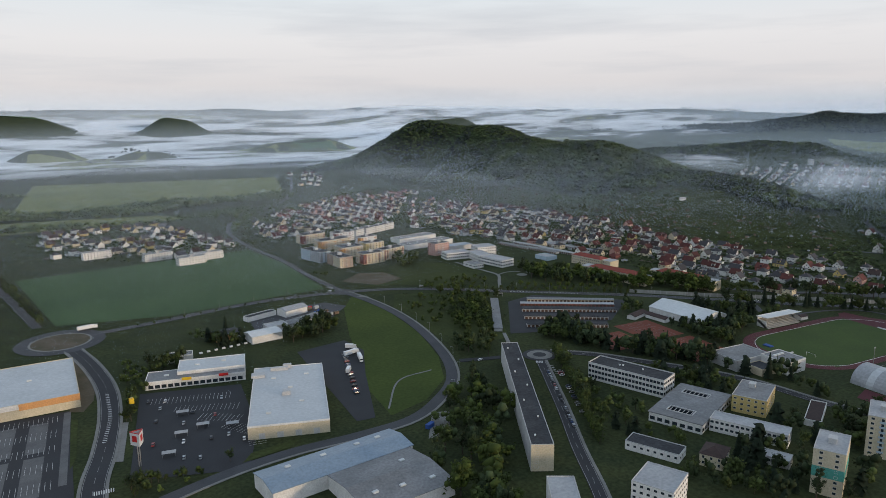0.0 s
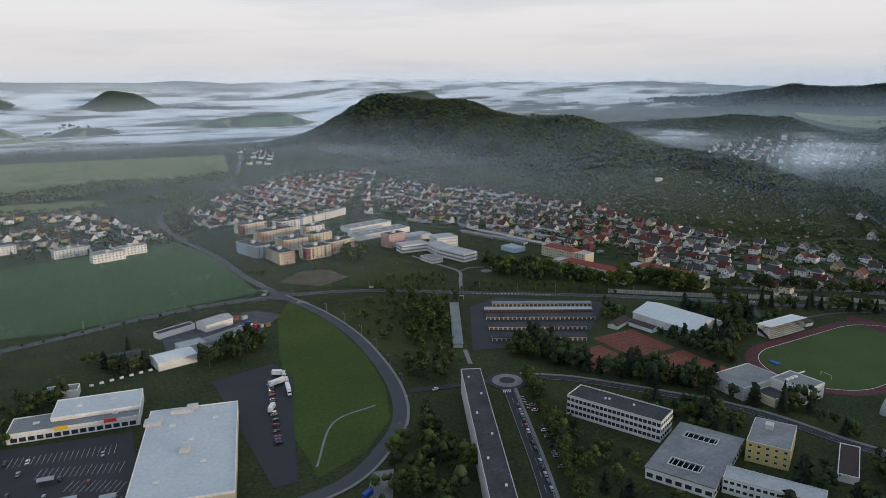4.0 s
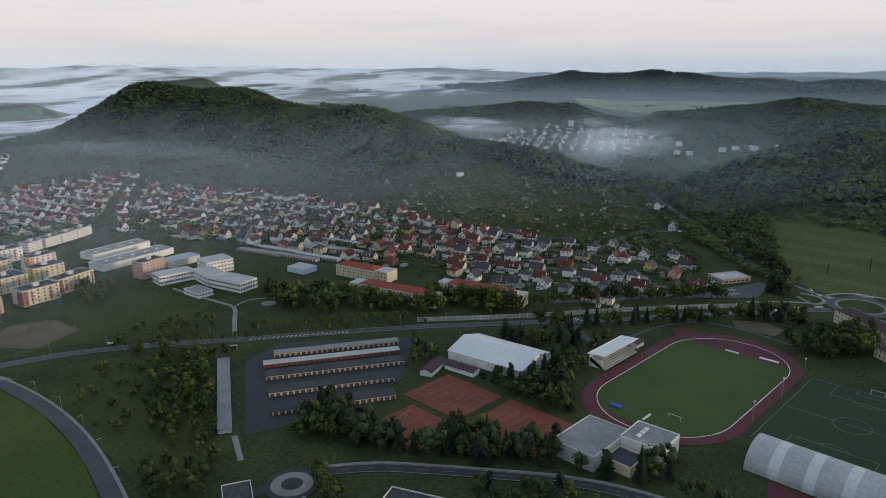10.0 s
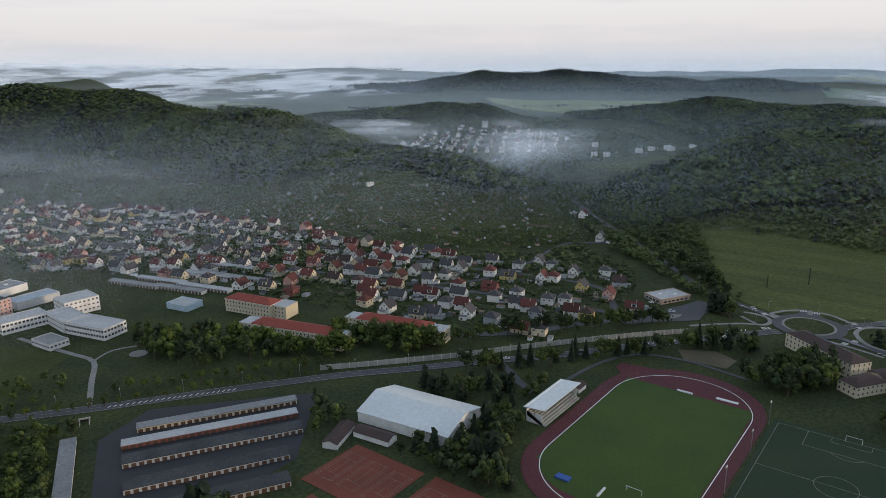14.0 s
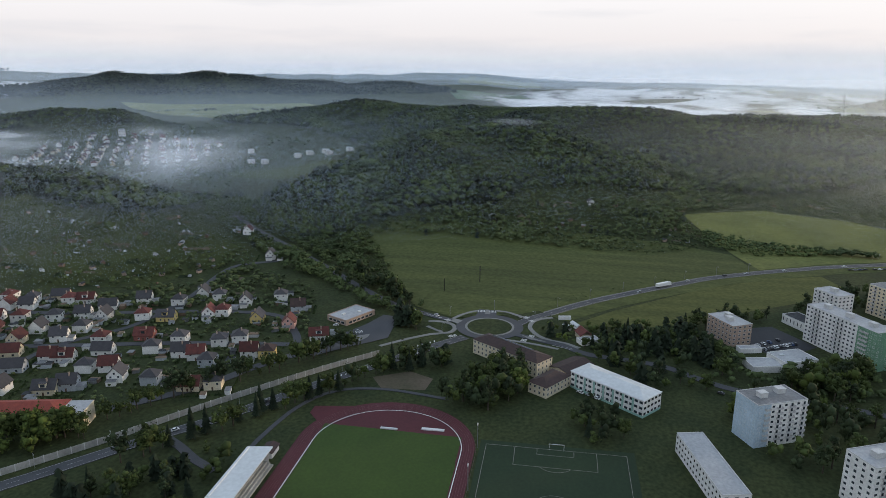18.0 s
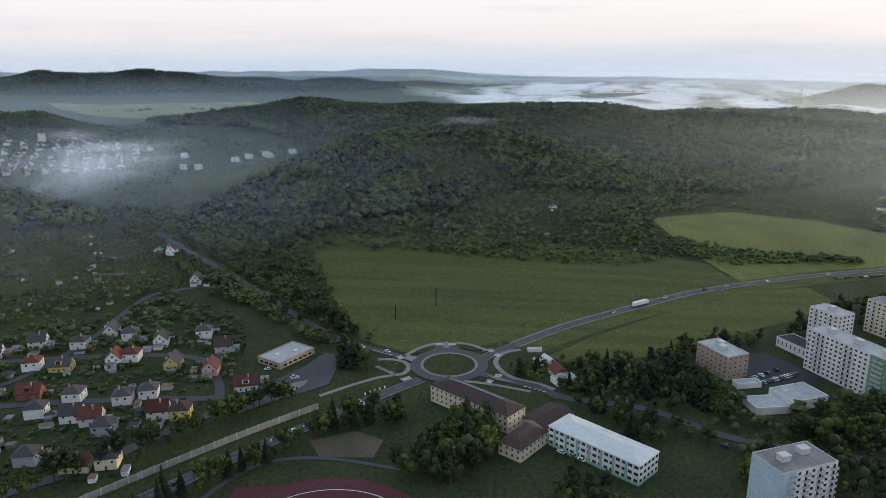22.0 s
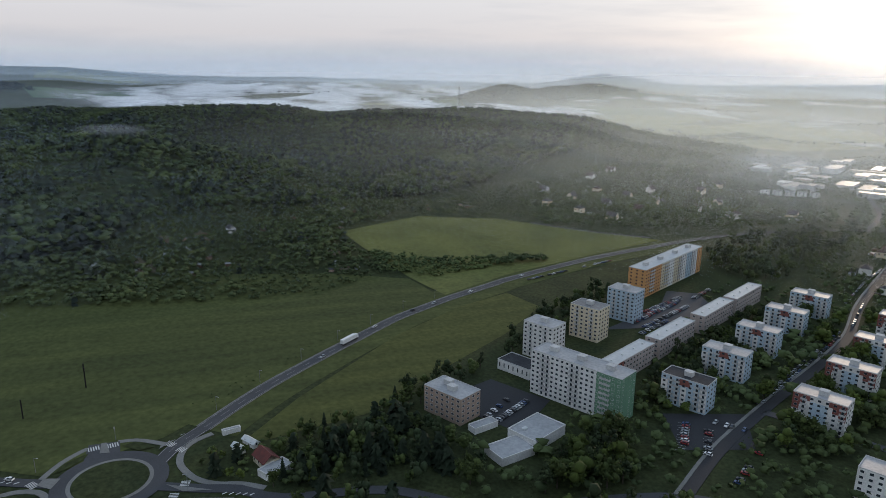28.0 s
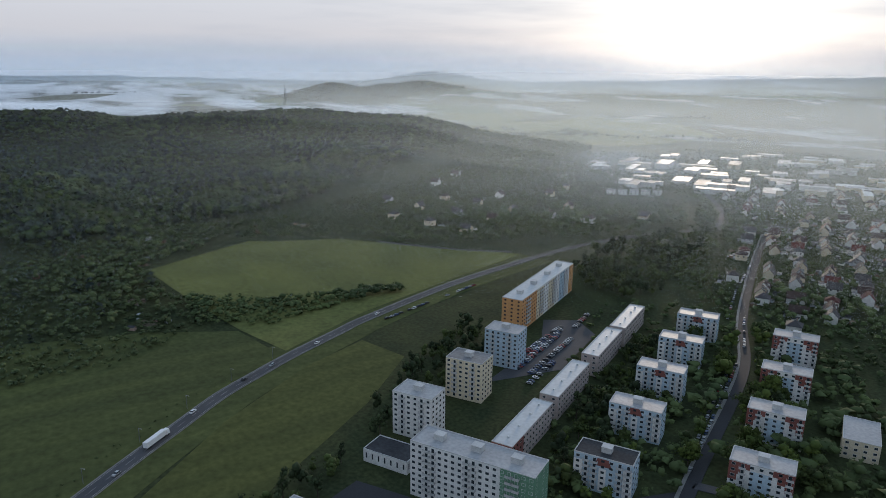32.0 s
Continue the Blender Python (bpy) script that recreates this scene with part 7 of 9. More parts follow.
woods("allotment_trees", "taller garden trees in the allotments", ALLOT, 15, 9, WOODS, keep=0.55, category="trees", gap=0.3)
woods("garden_trees", "small garden trees between the houses", [(480, 1350), (640, 1400), (690, 1100), (720, 800), (750, 620), (800, 560), (900, 580), (900, 560), (850, 540), (800, 460), (740, 440), (690, 425), (640, 450), (570, 500), (560, 600), (560, 700), (600, 700), (540, 850), (470, 950), (440, 1050)], 6.2, 5.6, BUSH, keep=0.8, category="garden trees")
woods("garden_trees", "garden trees among the western houses", [(180, 990), (440, 1040), (520, 1200), (660, 1400), (600, 1560), (420, 1450), (300, 1300), (200, 1150)], 9, 6.5, BUSH, keep=0.8, category="garden trees")
woods("garden_trees", "garden trees among houses by the field", [(-120, 1230), (100, 1260), (180, 1000), (100, 920), (0, 960), (-120, 1010)], 10, 5.5, WOODS, keep=0.6, category="garden trees")
woods("slope_orchards", "orchards and hedges below the eastern hill", [(960, 475), (968, 375), (958, 292), (954, 213), (956, 161), (990, 105), (1000, 95), (1125, 115), (1200, 10), (1190, -60), (1110, -300), (1200, -420), (1330, -480), (1400, -400), (1320, -160), (1270, -30), (1250, 60), (1200, 120), (1170, 200), (1130, 290), (1060, 330), (1040, 400), (1000, 450)], 6.5, 6.8, BUSH, keep=0.9, category="orchard", gap=0.08, free=False)
woods("slope_spruces", "single dark spruces on the eastern slope", [(960, 475), (960, 250), (1000, 100), (1125, 115), (1200, 10), (1190, -60), (1320, -160), (1250, 60), (1060, 330)], 34, 13, WOODS_DARK, True, 0.5, category="trees", free=False)
woods("south_wood", "woodland on the falling end of the ridge", [(1400, -420), (1480, -420), (1560, -560), (1680, -640), (1790, -560), (1780, -780), (1660, -920), (1520, -840), (1420, -640), (1340, -520)], 11, 13, WOODS, keep=0.95, free=False)
woods("field_hedge", "bushy hedge between two meadows", [(975, 60), (1000, 108), (1050, 100), (1035, 70), (1015, 20), (1003, -60), (992, -60), (990, 0)], 5, 8, WOODS, keep=0.95, free=False, category="hedge")
woods("slope_gardens", "fruit trees and hedges of the southern slope", [(1030, -480), (1034, -330), (1090, -190), (1130, -130), (1250, -150), (1380, -330), (1400, -480), (1240, -600), (1100, -570)], 8, 8.5, WOODS, keep=0.85, category="orchard", gap=0.12)
woods("town_trees", "garden trees of the southern town", [(760, -200), (1000, -330), (1010, -470), (1100, -600), (1330, -640), (1250, -800), (900, -700), (650, -400), (620, -200)], 7.5, 7, WOODS, keep=0.8, category="garden trees")
woods("town_trees", "trees among the factories", [(1150, -500), (1400, -560), (1480, -800), (1470, -1080), (1300, -1250), (1000, -1250), (700, -950), (900, -700), (1250, -800)], 12, 9, WOODS, keep=0.7, category="trees")
woods("yard_trees", "trees round the blocks", [(600, 60), (640, 110), (660, 180), (700, 140), (720, 40), (840, -90), (880, -180), (840, -230), (720, -230), (620, -80)], 7.5, 8.5, WOODS, keep=0.65, category="trees")
woods("scrub", "low scrub on rough grass", [(245, 480), (300, 478), (355, 592), (330, 625), (262, 650), (244, 600)], 5.0, 2.6, BUSH, keep=0.5, category="scrub", clumps=3, gap=0.35)
woods("scrub", "scrub along the road bank", [(795, 262), (835, 212), (872, 165), (908, 110), (925, 75), (932, 80), (915, 117), (880, 170), (842, 218), (802, 268)], 5, 1.8, WOODS, keep=0.5, category="scrub", free=False)
woods("scrub", "bushes on waste ground", [(690, 240), (735, 262), (760, 240), (800, 150), (742, 160), (700, 180)], 5.5, 4.5, WOODS, keep=0.6, category="scrub")
woods("verge_trees", "rows of trees between fields", [(-190, 1500), (180, 1520), (380, 1580), (390, 1500), (190, 1450), (90, 1375), (-180, 1405)], 10, 15, WOODS, keep=0.95, category="trees")
woods("verge_trees", "belt of trees by the western road", [(-200, 1270), (150, 1310), (250, 1340), (240, 1260), (120, 1270), (-180, 1235)], 10, 14, WOODS, keep=0.95, category="trees")
woods("verge_trees", "line of trees across far fields", [(-250, 1790), (420, 1790), (425, 1830), (-250, 1835)], 11, 17, WOODS, keep=0.8, category="trees")
woods("verge_trees", "trees along the field road", [(170, 1130), (185, 1100), (230, 1230), (340, 1400), (420, 1600), (380, 1580), (320, 1440), (215, 1260)], 10, 9, WOODS, keep=0.8, category="trees")
MIDRIDGE = [(1270, 1720), (1340, 1850), (1560, 1740), (1800, 1480), (1900, 1260), (1850, 1160), (1760, 1200), (1640, 1330), (1450, 1540)]
woods("valley_wood", "wooded ridge beyond the misty village", MIDRIDGE, 12, 14, WOODS, keep=0.95, free=False, clumps=3)
woods("valley_spruces", "dark spruces on the ridge beyond the village", MIDRIDGE, 12, 18, WOODS_DARK, True, 0.9, free=False, gap=0.7)
MOUNTAIN = [(2600, 2700), (2750, 2900), (3250, 2500), (3700, 1950), (3900, 1500), (4000, 900), (3700, 760), (3520, 900), (3400, 1250), (3250, 1500), (3050, 1800), (2850, 2200)]
woods("mountain_wood", "wooded broad mountain", MOUNTAIN, 20, 18, WOODS_DARK, keep=0.95, free=False, clumps=2)
woods("mountain_spruces", "tall spruces on the broad mountain", MOUNTAIN, 22, 24, WOODS_DARK, True, 0.9, free=False, gap=0.6)
woods("cone_wood", "wooded far cone hill", [(2980, -900), (3250, -850), (3450, -1100), (3560, -1500), (3700, -1800), (3600, -2080), (3380, -1980), (3250, -1500), (3020, -1250)], 17, 14, WOODS_DARK, keep=0.95, free=False, clumps=2)
woods("cone_wood", "wooded far hill in haze", [(3650, -1900), (3950, -1800), (4350, -2100), (4300, -2450), (3850, -2300)], 22, 15, WOODS_DARK, keep=0.95, free=False, clumps=2)
woods("plain_wood", "dark copse on the southern plain", [(1860, -930), (1930, -960), (1900, -1140), (1810, -1180), (1800, -1080)], 11, 15, WOODS, keep=0.95, free=False)
woods("village_trees", "trees in the misty village", [(1150, 720), (1400, 760), (1650, 760), (1850, 1100), (1700, 1400), (1400, 1250), (1200, 1000)], 16, 10, WOODS, keep=0.6, free=False, category="trees")
for k in range(60):
    a, r = radians(nr.uniform(-15, 175)), nr.uniform(1900, 4400)
    cx, cy = 300 + r * math.sin(a), 300 + r * math.cos(a)
    if 45 < math.degrees(a) < 120 and r < 2300:
        continue
    t, L, W = nr.uniform(-14, 14) - math.degrees(a), nr.uniform(150, 650), nr.uniform(25, 90)
    woods("distant_copse", "distant belt of dark trees", rect(cx, cy, L, W, t), 22, 14, WOODS_DARK, keep=0.85, free=False)


# ---- mist: thin banks of vapour in the valleys, and sheets imitating hazy air further off ----
def mist_mat(name, density, scale, soft, seed, contrast=(0.42, 0.66)):
    m = bpy.data.materials.new(name)
    m.use_nodes = True
    nt = m.node_tree
    nt.nodes.clear()
    N, link = nt.nodes.new, nt.links.new
    out, mix, clear = N("ShaderNodeOutputMaterial"), N("ShaderNodeMixShader"), N("ShaderNodeBsdfTransparent")
    dif, tra, both = N("ShaderNodeBsdfDiffuse"), N("ShaderNodeBsdfTranslucent"), N("ShaderNodeMixShader")
    both.inputs[0].default_value = 0.12
    for b in (dif, tra):
        b.inputs[0].default_value = (0.95, 0.96, 0.98, 1)
    link(dif.outputs[0], both.inputs[1]), link(tra.outputs[0], both.inputs[2])
    geo = N("ShaderNodeNewGeometry")
    mp = N("ShaderNodeMapping")
    mp.inputs["Location"].default_value = (seed, seed * 2, 0)
    mp.inputs["Scale"].default_value = scale
    link(geo.outputs["Position"], mp.inputs[0])
    nz = N("ShaderNodeTexNoise")
    nz.inputs["Scale"].default_value, nz.inputs["Detail"].default_value, nz.inputs["Roughness"].default_value = 1.0, 6.0, 0.55
    link(mp.outputs[0], nz.inputs["Vector"])
    rg = N("ShaderNodeMapRange")
    rg.interpolation_type = "SMOOTHSTEP"
    rg.inputs[1].default_value, rg.inputs[2].default_value = contrast
    rg.inputs[3].default_value, rg.inputs[4].default_value = 0.0, density
    link(nz.outputs[0], rg.inputs[0])
    # the sheet thins out towards its rim
    uv = N("ShaderNodeUVMap")
    sp = N("ShaderNodeSeparateXYZ")
    link(uv.outputs[0], sp.inputs[0])
    rim = N("ShaderNodeMapRange")
    rim.interpolation_type = "SMOOTHSTEP"
    rim.inputs[1].default_value, rim.inputs[2].default_value = 0.0, soft
    link(sp.outputs[0], rim.inputs[0])
    mul = N("ShaderNodeMath")
    mul.operation = "MULTIPLY"
    link(rg.outputs[0], mul.inputs[0]), link(rim.outputs[0], mul.inputs[1])
    link(mul.outputs[0], mix.inputs[0])
    link(clear.outputs[0], mix.inputs[1]), link(both.outputs[0], mix.inputs[2])
    link(mix.outputs[0], out.inputs[0])
    return m


def mist_sheet(name, label, cx, cy, rx, ry, turn, z, material, wave=6.0, n=40):
    """A gently waving elliptic sheet of mist; its first texture coordinate runs from 0 at the rim to 1 in the middle."""
    vs, us = [], []
    c, s = math.cos(radians(turn)), math.sin(radians(turn))
    for i in range(n + 1):
        for j in range(n + 1):
            a, b = 2 * i / n - 1, 2 * j / n - 1
            a, b = a * math.sqrt(1 - b * b / 2), b * math.sqrt(1 - a * a / 2)
            x, y = cx + c * a * rx - s * b * ry, cy + s * a * rx + c * b * ry
            vs.append((x, y, z(x, y) + wave * math.sin(x / 130 + y / 170) * math.sin(y / 110)))
            us.append(1 - min(1, math.hypot(a, b)))
    fs = [(i * (n + 1) + j, (i + 1) * (n + 1) + j, (i + 1) * (n + 1) + j + 1, i * (n + 1) + j + 1) for i in range(n) for j in range(n)]
    me = mesh_of(name, vs, fs, material)
    uv = me.uv_layers.new(name="UVMap")
    for lp in me.loops:
        uv.data[lp.index].uv = (us[lp.vertex_index], 0)
    ob = new(name, me)
    ob.visible_shadow = False
    return tagged(ob, label, "mist", kind="stuff")


def level(h):
    return lambda x, y: h


MIST_VALLEY = mist_mat("valley_mist", 0.4, (0.0045, 0.0045, 0.01), 0.55, 3.1)
MIST_FOOT = mist_mat("foot_mist", 0.13, (0.004, 0.004, 0.01), 0.7, 1.7, (0.3, 0.6))
MIST_FAR = mist_mat("far_mist", 0.8, (0.0026, 0.0044, 0.01), 0.35, 5.3, (0.34, 0.60))
MIST_SOUTH = mist_mat("southern_mist", 0.5, (0.0022, 0.004, 0.01), 0.4, 8.3, (0.46, 0.70))


def bank(h):
    return lambda x, y: float(plain(x, y)) + h


WISP = [mist_mat("mist_wisp", d, (0.0075, 0.0075, 0.004), 0.95, q, (0.38, 0.72)) for d, q in ((0.19, 3.1), (0.14, 7.9), (0.24, 11.3))]
mr = random.Random(9)


def wisps(n, x0, y0, x1, y1, across, size, low, high):
    """Ragged puffs of mist strung along a line, each leaning up and away from the camera's path to suit its view."""
    for _ in range(n):
        s, o = mr.random(), mr.gauss(0, across)
        d = math.hypot(x1 - x0, y1 - y0)
        cx, cy = x0 + (x1 - x0) * s - (y1 - y0) / d * o, y0 + (y1 - y0) * s + (x1 - x0) / d * o
        h, r, lean = mr.uniform(low, high), size * mr.uniform(0.7, 1.5), mr.uniform(0.03, 0.2)
        ux, uy = (cx - 400) / math.hypot(cx - 400, cy - 300), (cy - 300) / math.hypot(cx - 400, cy - 300)
        mist_sheet("mist_wisp", "ragged wisp of white morning mist", cx, cy, r, r * mr.uniform(0.5, 0.8), mr.uniform(0, 180), lambda x, y, cx=cx, cy=cy, h=h, lean=lean: h + lean * ((x - cx) * ux + (y - cy) * uy), mr.choice(WISP), 4.0, 16)


wisps(12, 1130, 760, 1360, 900, 45, 120, 34, 62)
wisps(9, 1330, 900, 1600, 1060, 60, 110, 36, 66)
wisps(8, 1250, 960, 1400, 1300, 60, 130, 36, 55)
mist_sheet("mist_bank", "white mist pouring round the hill", 1400, 1330, 300, 130, 45, level(50), MIST_VALLEY)
mist_sheet("mist_bank", "thin blue mist at the foot of the hill", 690, 1480, 420, 170, -75, level(36), MIST_FOOT)
mist_sheet("mist_bank", "wisp of mist over the eastern hill", 1330, 330, 90, 50, 10, level(104), MIST_FOOT, 3)
# thin sheet added to imitate bright sun glow in the south-east
mist_sheet("mist_bank", "thin sheet imitating sun glow over the southern town", 1250, -700, 520, 330, -50, level(24), MIST_FOOT)
mist_sheet("far_mist", "sea of mist in the northern basin", 200, 3350, 2300, 1350, 0, bank(17), MIST_FAR, 5, 60)
mist_sheet("far_mist", "sea of mist beyond the northern hill", 2200, 3500, 1600, 900, -40, bank(14), MIST_FAR, 5, 60)
mist_sheet("far_mist", "white mist bank behind the eastern ridge", 2850, -250, 1000, 520, 70, bank(22), MIST_FAR, 6, 60)
mist_sheet("far_mist", "pale mist over the eastern plain", 3700, -300, 800, 1100, 10, bank(12), MIST_FAR, 5, 60)
mist_sheet("far_mist", "bright mist over the south-eastern plain", 2500, -2100, 2100, 1500, -50, bank(14), MIST_SOUTH, 5, 60)


def haze_mat(name, tint, through_share):
    """Tinted stand-in for hazy air; through_share: how much of the light comes through from behind."""
    m = bpy.data.materials.new(name)
    m.use_nodes = True
    nt = m.node_tree
    nt.nodes.clear()
    N, link = nt.nodes.new, nt.links.new
    out, dif, tra, both = N("ShaderNodeOutputMaterial"), N("ShaderNodeBsdfDiffuse"), N("ShaderNodeBsdfTranslucent"), N("ShaderNodeMixShader")
    both.inputs[0].default_value = through_share
    for b in (dif, tra):
        b.inputs[0].default_value = (*tint, 1)
    link(dif.outputs[0], both.inputs[1]), link(tra.outputs[0], both.inputs[2])
    link(both.outputs[0], out.inputs[0])
    return m


# tints imitating blue distance and haze glowing in the sun
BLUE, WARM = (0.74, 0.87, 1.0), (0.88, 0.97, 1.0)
BLUE_HAZE, SUN_HAZE = haze_mat("blue_haze_strips", BLUE, 0.1), haze_mat("sun_haze_strips", WARM, 0.8)


def threads(r, density, top, material, a0=-70.0, a1=104.0, lean=1.7):
    """Nearer haze imitated by hair-thin level strips, close together, leaning outwards to catch skylight, thinning out
    with height and towards the ends.
    """
    n, gap = int((a1 - a0) / 6), 0.42 * r / 640
    z = np.arange(-15.0, top, gap)
    z = z + nr.uniform(-0.25, 0.25, len(z)) * gap
    thick = density * gap * np.clip((top - z) / 90, 0, 1) ** 0.8 * np.clip(z / 40, 0, 1)
    a = np.radians(np.linspace(a0, a1, n + 1))
    ends = np.clip(np.minimum(np.arange(n + 1), n - np.arange(n + 1)) * 6 / 42, 0, 1)
    half = 0.5 * thick[:, None] * ends[None]
    Z = np.broadcast_to(z[:, None], half.shape)
    rings = [np.stack([500 + (r + k * lean * half) * np.sin(a), 250 + (r + k * lean * half) * np.cos(a), Z + k * half], -1) for k in (-1, 1)]
    v = np.stack(rings, 2).reshape(-1, 3)
    k = (np.arange(len(z))[:, None] * (n + 1) + np.arange(n)[None]).ravel() * 2
    f = np.concatenate([np.stack([k, k + 2, k + 3], 1), np.stack([k, k + 3, k + 1], 1)])
    ob = tagged(new("haze", mesh_tris("haze", v, f, material)), "thin strips imitating morning haze", "haze", kind="stuff")
    ob.visible_shadow = False


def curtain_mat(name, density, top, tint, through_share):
    """Hazy air further off, imitated by a faint even veil that fades with height and towards its ends."""
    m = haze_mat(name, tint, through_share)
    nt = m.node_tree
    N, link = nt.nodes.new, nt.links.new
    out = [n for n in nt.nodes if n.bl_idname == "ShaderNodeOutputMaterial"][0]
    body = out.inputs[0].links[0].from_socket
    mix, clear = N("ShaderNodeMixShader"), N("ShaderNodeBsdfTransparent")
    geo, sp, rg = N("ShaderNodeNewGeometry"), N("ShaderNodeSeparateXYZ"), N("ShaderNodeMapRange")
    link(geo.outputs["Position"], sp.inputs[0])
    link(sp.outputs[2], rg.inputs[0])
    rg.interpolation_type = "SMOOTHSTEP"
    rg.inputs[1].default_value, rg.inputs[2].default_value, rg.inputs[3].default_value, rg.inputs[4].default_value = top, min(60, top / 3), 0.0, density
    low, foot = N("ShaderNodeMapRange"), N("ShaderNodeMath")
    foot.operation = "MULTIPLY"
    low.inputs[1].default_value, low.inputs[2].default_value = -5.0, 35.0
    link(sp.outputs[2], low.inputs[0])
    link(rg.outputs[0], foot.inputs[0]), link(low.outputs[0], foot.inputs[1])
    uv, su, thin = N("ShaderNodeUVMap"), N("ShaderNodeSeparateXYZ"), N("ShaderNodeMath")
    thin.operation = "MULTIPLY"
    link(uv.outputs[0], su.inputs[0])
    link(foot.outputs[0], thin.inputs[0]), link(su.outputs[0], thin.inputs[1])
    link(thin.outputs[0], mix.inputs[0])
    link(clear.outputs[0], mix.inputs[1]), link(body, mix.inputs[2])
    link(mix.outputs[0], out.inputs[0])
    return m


def veil(r, density, top, tint, a0=-70.0, a1=104.0, lean=1.7, through_share=0.1):
    """A curtain imitating hazy air at one distance round the camera's path, leaning outwards."""
    g, us = Geo(), []
    n = int((a1 - a0) / 4)
    for k in range(n):
        ends = []
        for q in (k, k + 1):
            a = radians(a0 + (a1 - a0) * q / n)
            ends += [(500 + q * math.sin(a), 250 + q * math.cos(a)) for q in (r, r + lean * (top + 25))]
        g.face([(*ends[0], -20), (*ends[2], -20), (*ends[3], top + 5), (*ends[1], top + 5)])
        u0, u1 = [min(1.0, min(q, n - q) * 4 / 42) for q in (k, k + 1)]
        us += [u0, u1, u1, u0]
    me = g.mesh("haze", curtain_mat("haze_sheet", density, top, tint, through_share))
    uv = me.uv_layers.new(name="UVMap")
    for i, u in enumerate(us):
        uv.data[i].uv = (u, 0)
    ob = tagged(new("haze", me), "faint tinted sheet imitating morning haze", "haze", kind="stuff")
    ob.visible_shadow = False


# strips and sheets that imitate blue haze over the distant land
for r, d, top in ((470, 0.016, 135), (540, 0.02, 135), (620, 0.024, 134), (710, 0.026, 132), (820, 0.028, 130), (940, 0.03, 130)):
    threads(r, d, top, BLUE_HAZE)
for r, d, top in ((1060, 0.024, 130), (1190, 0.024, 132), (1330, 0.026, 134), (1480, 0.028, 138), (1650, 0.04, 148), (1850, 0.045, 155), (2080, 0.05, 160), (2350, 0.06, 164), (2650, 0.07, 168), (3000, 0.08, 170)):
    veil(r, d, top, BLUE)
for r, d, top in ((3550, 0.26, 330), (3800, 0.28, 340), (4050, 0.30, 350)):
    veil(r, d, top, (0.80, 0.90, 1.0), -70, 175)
# strips and sheets added to imitate low sunlit haze over the town to the south-east
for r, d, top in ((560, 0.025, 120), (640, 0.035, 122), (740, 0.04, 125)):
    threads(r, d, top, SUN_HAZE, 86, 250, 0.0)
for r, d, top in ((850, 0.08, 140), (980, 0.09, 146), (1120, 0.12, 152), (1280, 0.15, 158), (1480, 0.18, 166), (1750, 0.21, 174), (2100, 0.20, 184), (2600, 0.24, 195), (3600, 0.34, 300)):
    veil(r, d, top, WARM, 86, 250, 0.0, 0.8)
scene.cycles.transparent_max_bounces = 64

# ---- vehicles ----
RUBBER = mat("tyre_rubber", (0.02, 0.02, 0.02), (0.015, 0.015, 0.015), 2, 0.9)
PAINTS = [mat("white_car_paint", (0.70, 0.70, 0.70), (0.66, 0.66, 0.66), 0.5, 0.3, spec=0.6), mat("silver_car_paint", (0.38, 0.40, 0.42), (0.34, 0.36, 0.38), 0.5, 0.3, metal=0.4), mat("dark_car_paint", (0.03, 0.03, 0.035), (0.025, 0.025, 0.03), 0.5, 0.3, spec=0.6),
          mat("red_car_paint", (0.28, 0.03, 0.03), (0.24, 0.025, 0.025), 0.5, 0.3, spec=0.6), mat("blue_car_paint", (0.03, 0.07, 0.18), (0.03, 0.06, 0.15), 0.5, 0.3, spec=0.6)]
PAINT_NAMES = ["white", "silver grey", "dark", "red", "blue"]


def tapered(x0, x1, y, z0, z1, inset_f, inset_r, inset_s):
    """A box whose top is smaller than its foot."""
    g = Geo()
    lo = [(x0, -y, z0), (x1, -y, z0), (x1, y, z0), (x0, y, z0)]
    hi = [(x0 + inset_r, -y + inset_s, z1), (x1 - inset_f, -y + inset_s, z1), (x1 - inset_f, y - inset_s, z1), (x0 + inset_r, y - inset_s, z1)]
    g.v = lo + hi
    g.f = [(4, 5, 6, 7), (0, 1, 5, 4), (1, 2, 6, 5), (2, 3, 7, 6), (3, 0, 4, 7)]
    g.s = [0] * 5
    return g


def wheel_geo(r, w):
    g = Geo()
    n = 10
    a = [(r * math.cos(2 * math.pi * k / n), r * math.sin(2 * math.pi * k / n)) for k in range(n)]
    for k in range(n):
        (xa, za), (xb, zb) = a[k], a[(k + 1) % n]
        g.face([(xa, -w / 2, za), (xb, -w / 2, zb), (xb, w / 2, zb), (xa, w / 2, za)])
    g.face([(x, -w / 2, z) for x, z in a]).face([(x, w / 2, z) for x, z in a[::-1]])
    return g


_cars = {}
WHEEL = wheel_geo(0.32, 0.22).mesh("wheel", RUBBER)


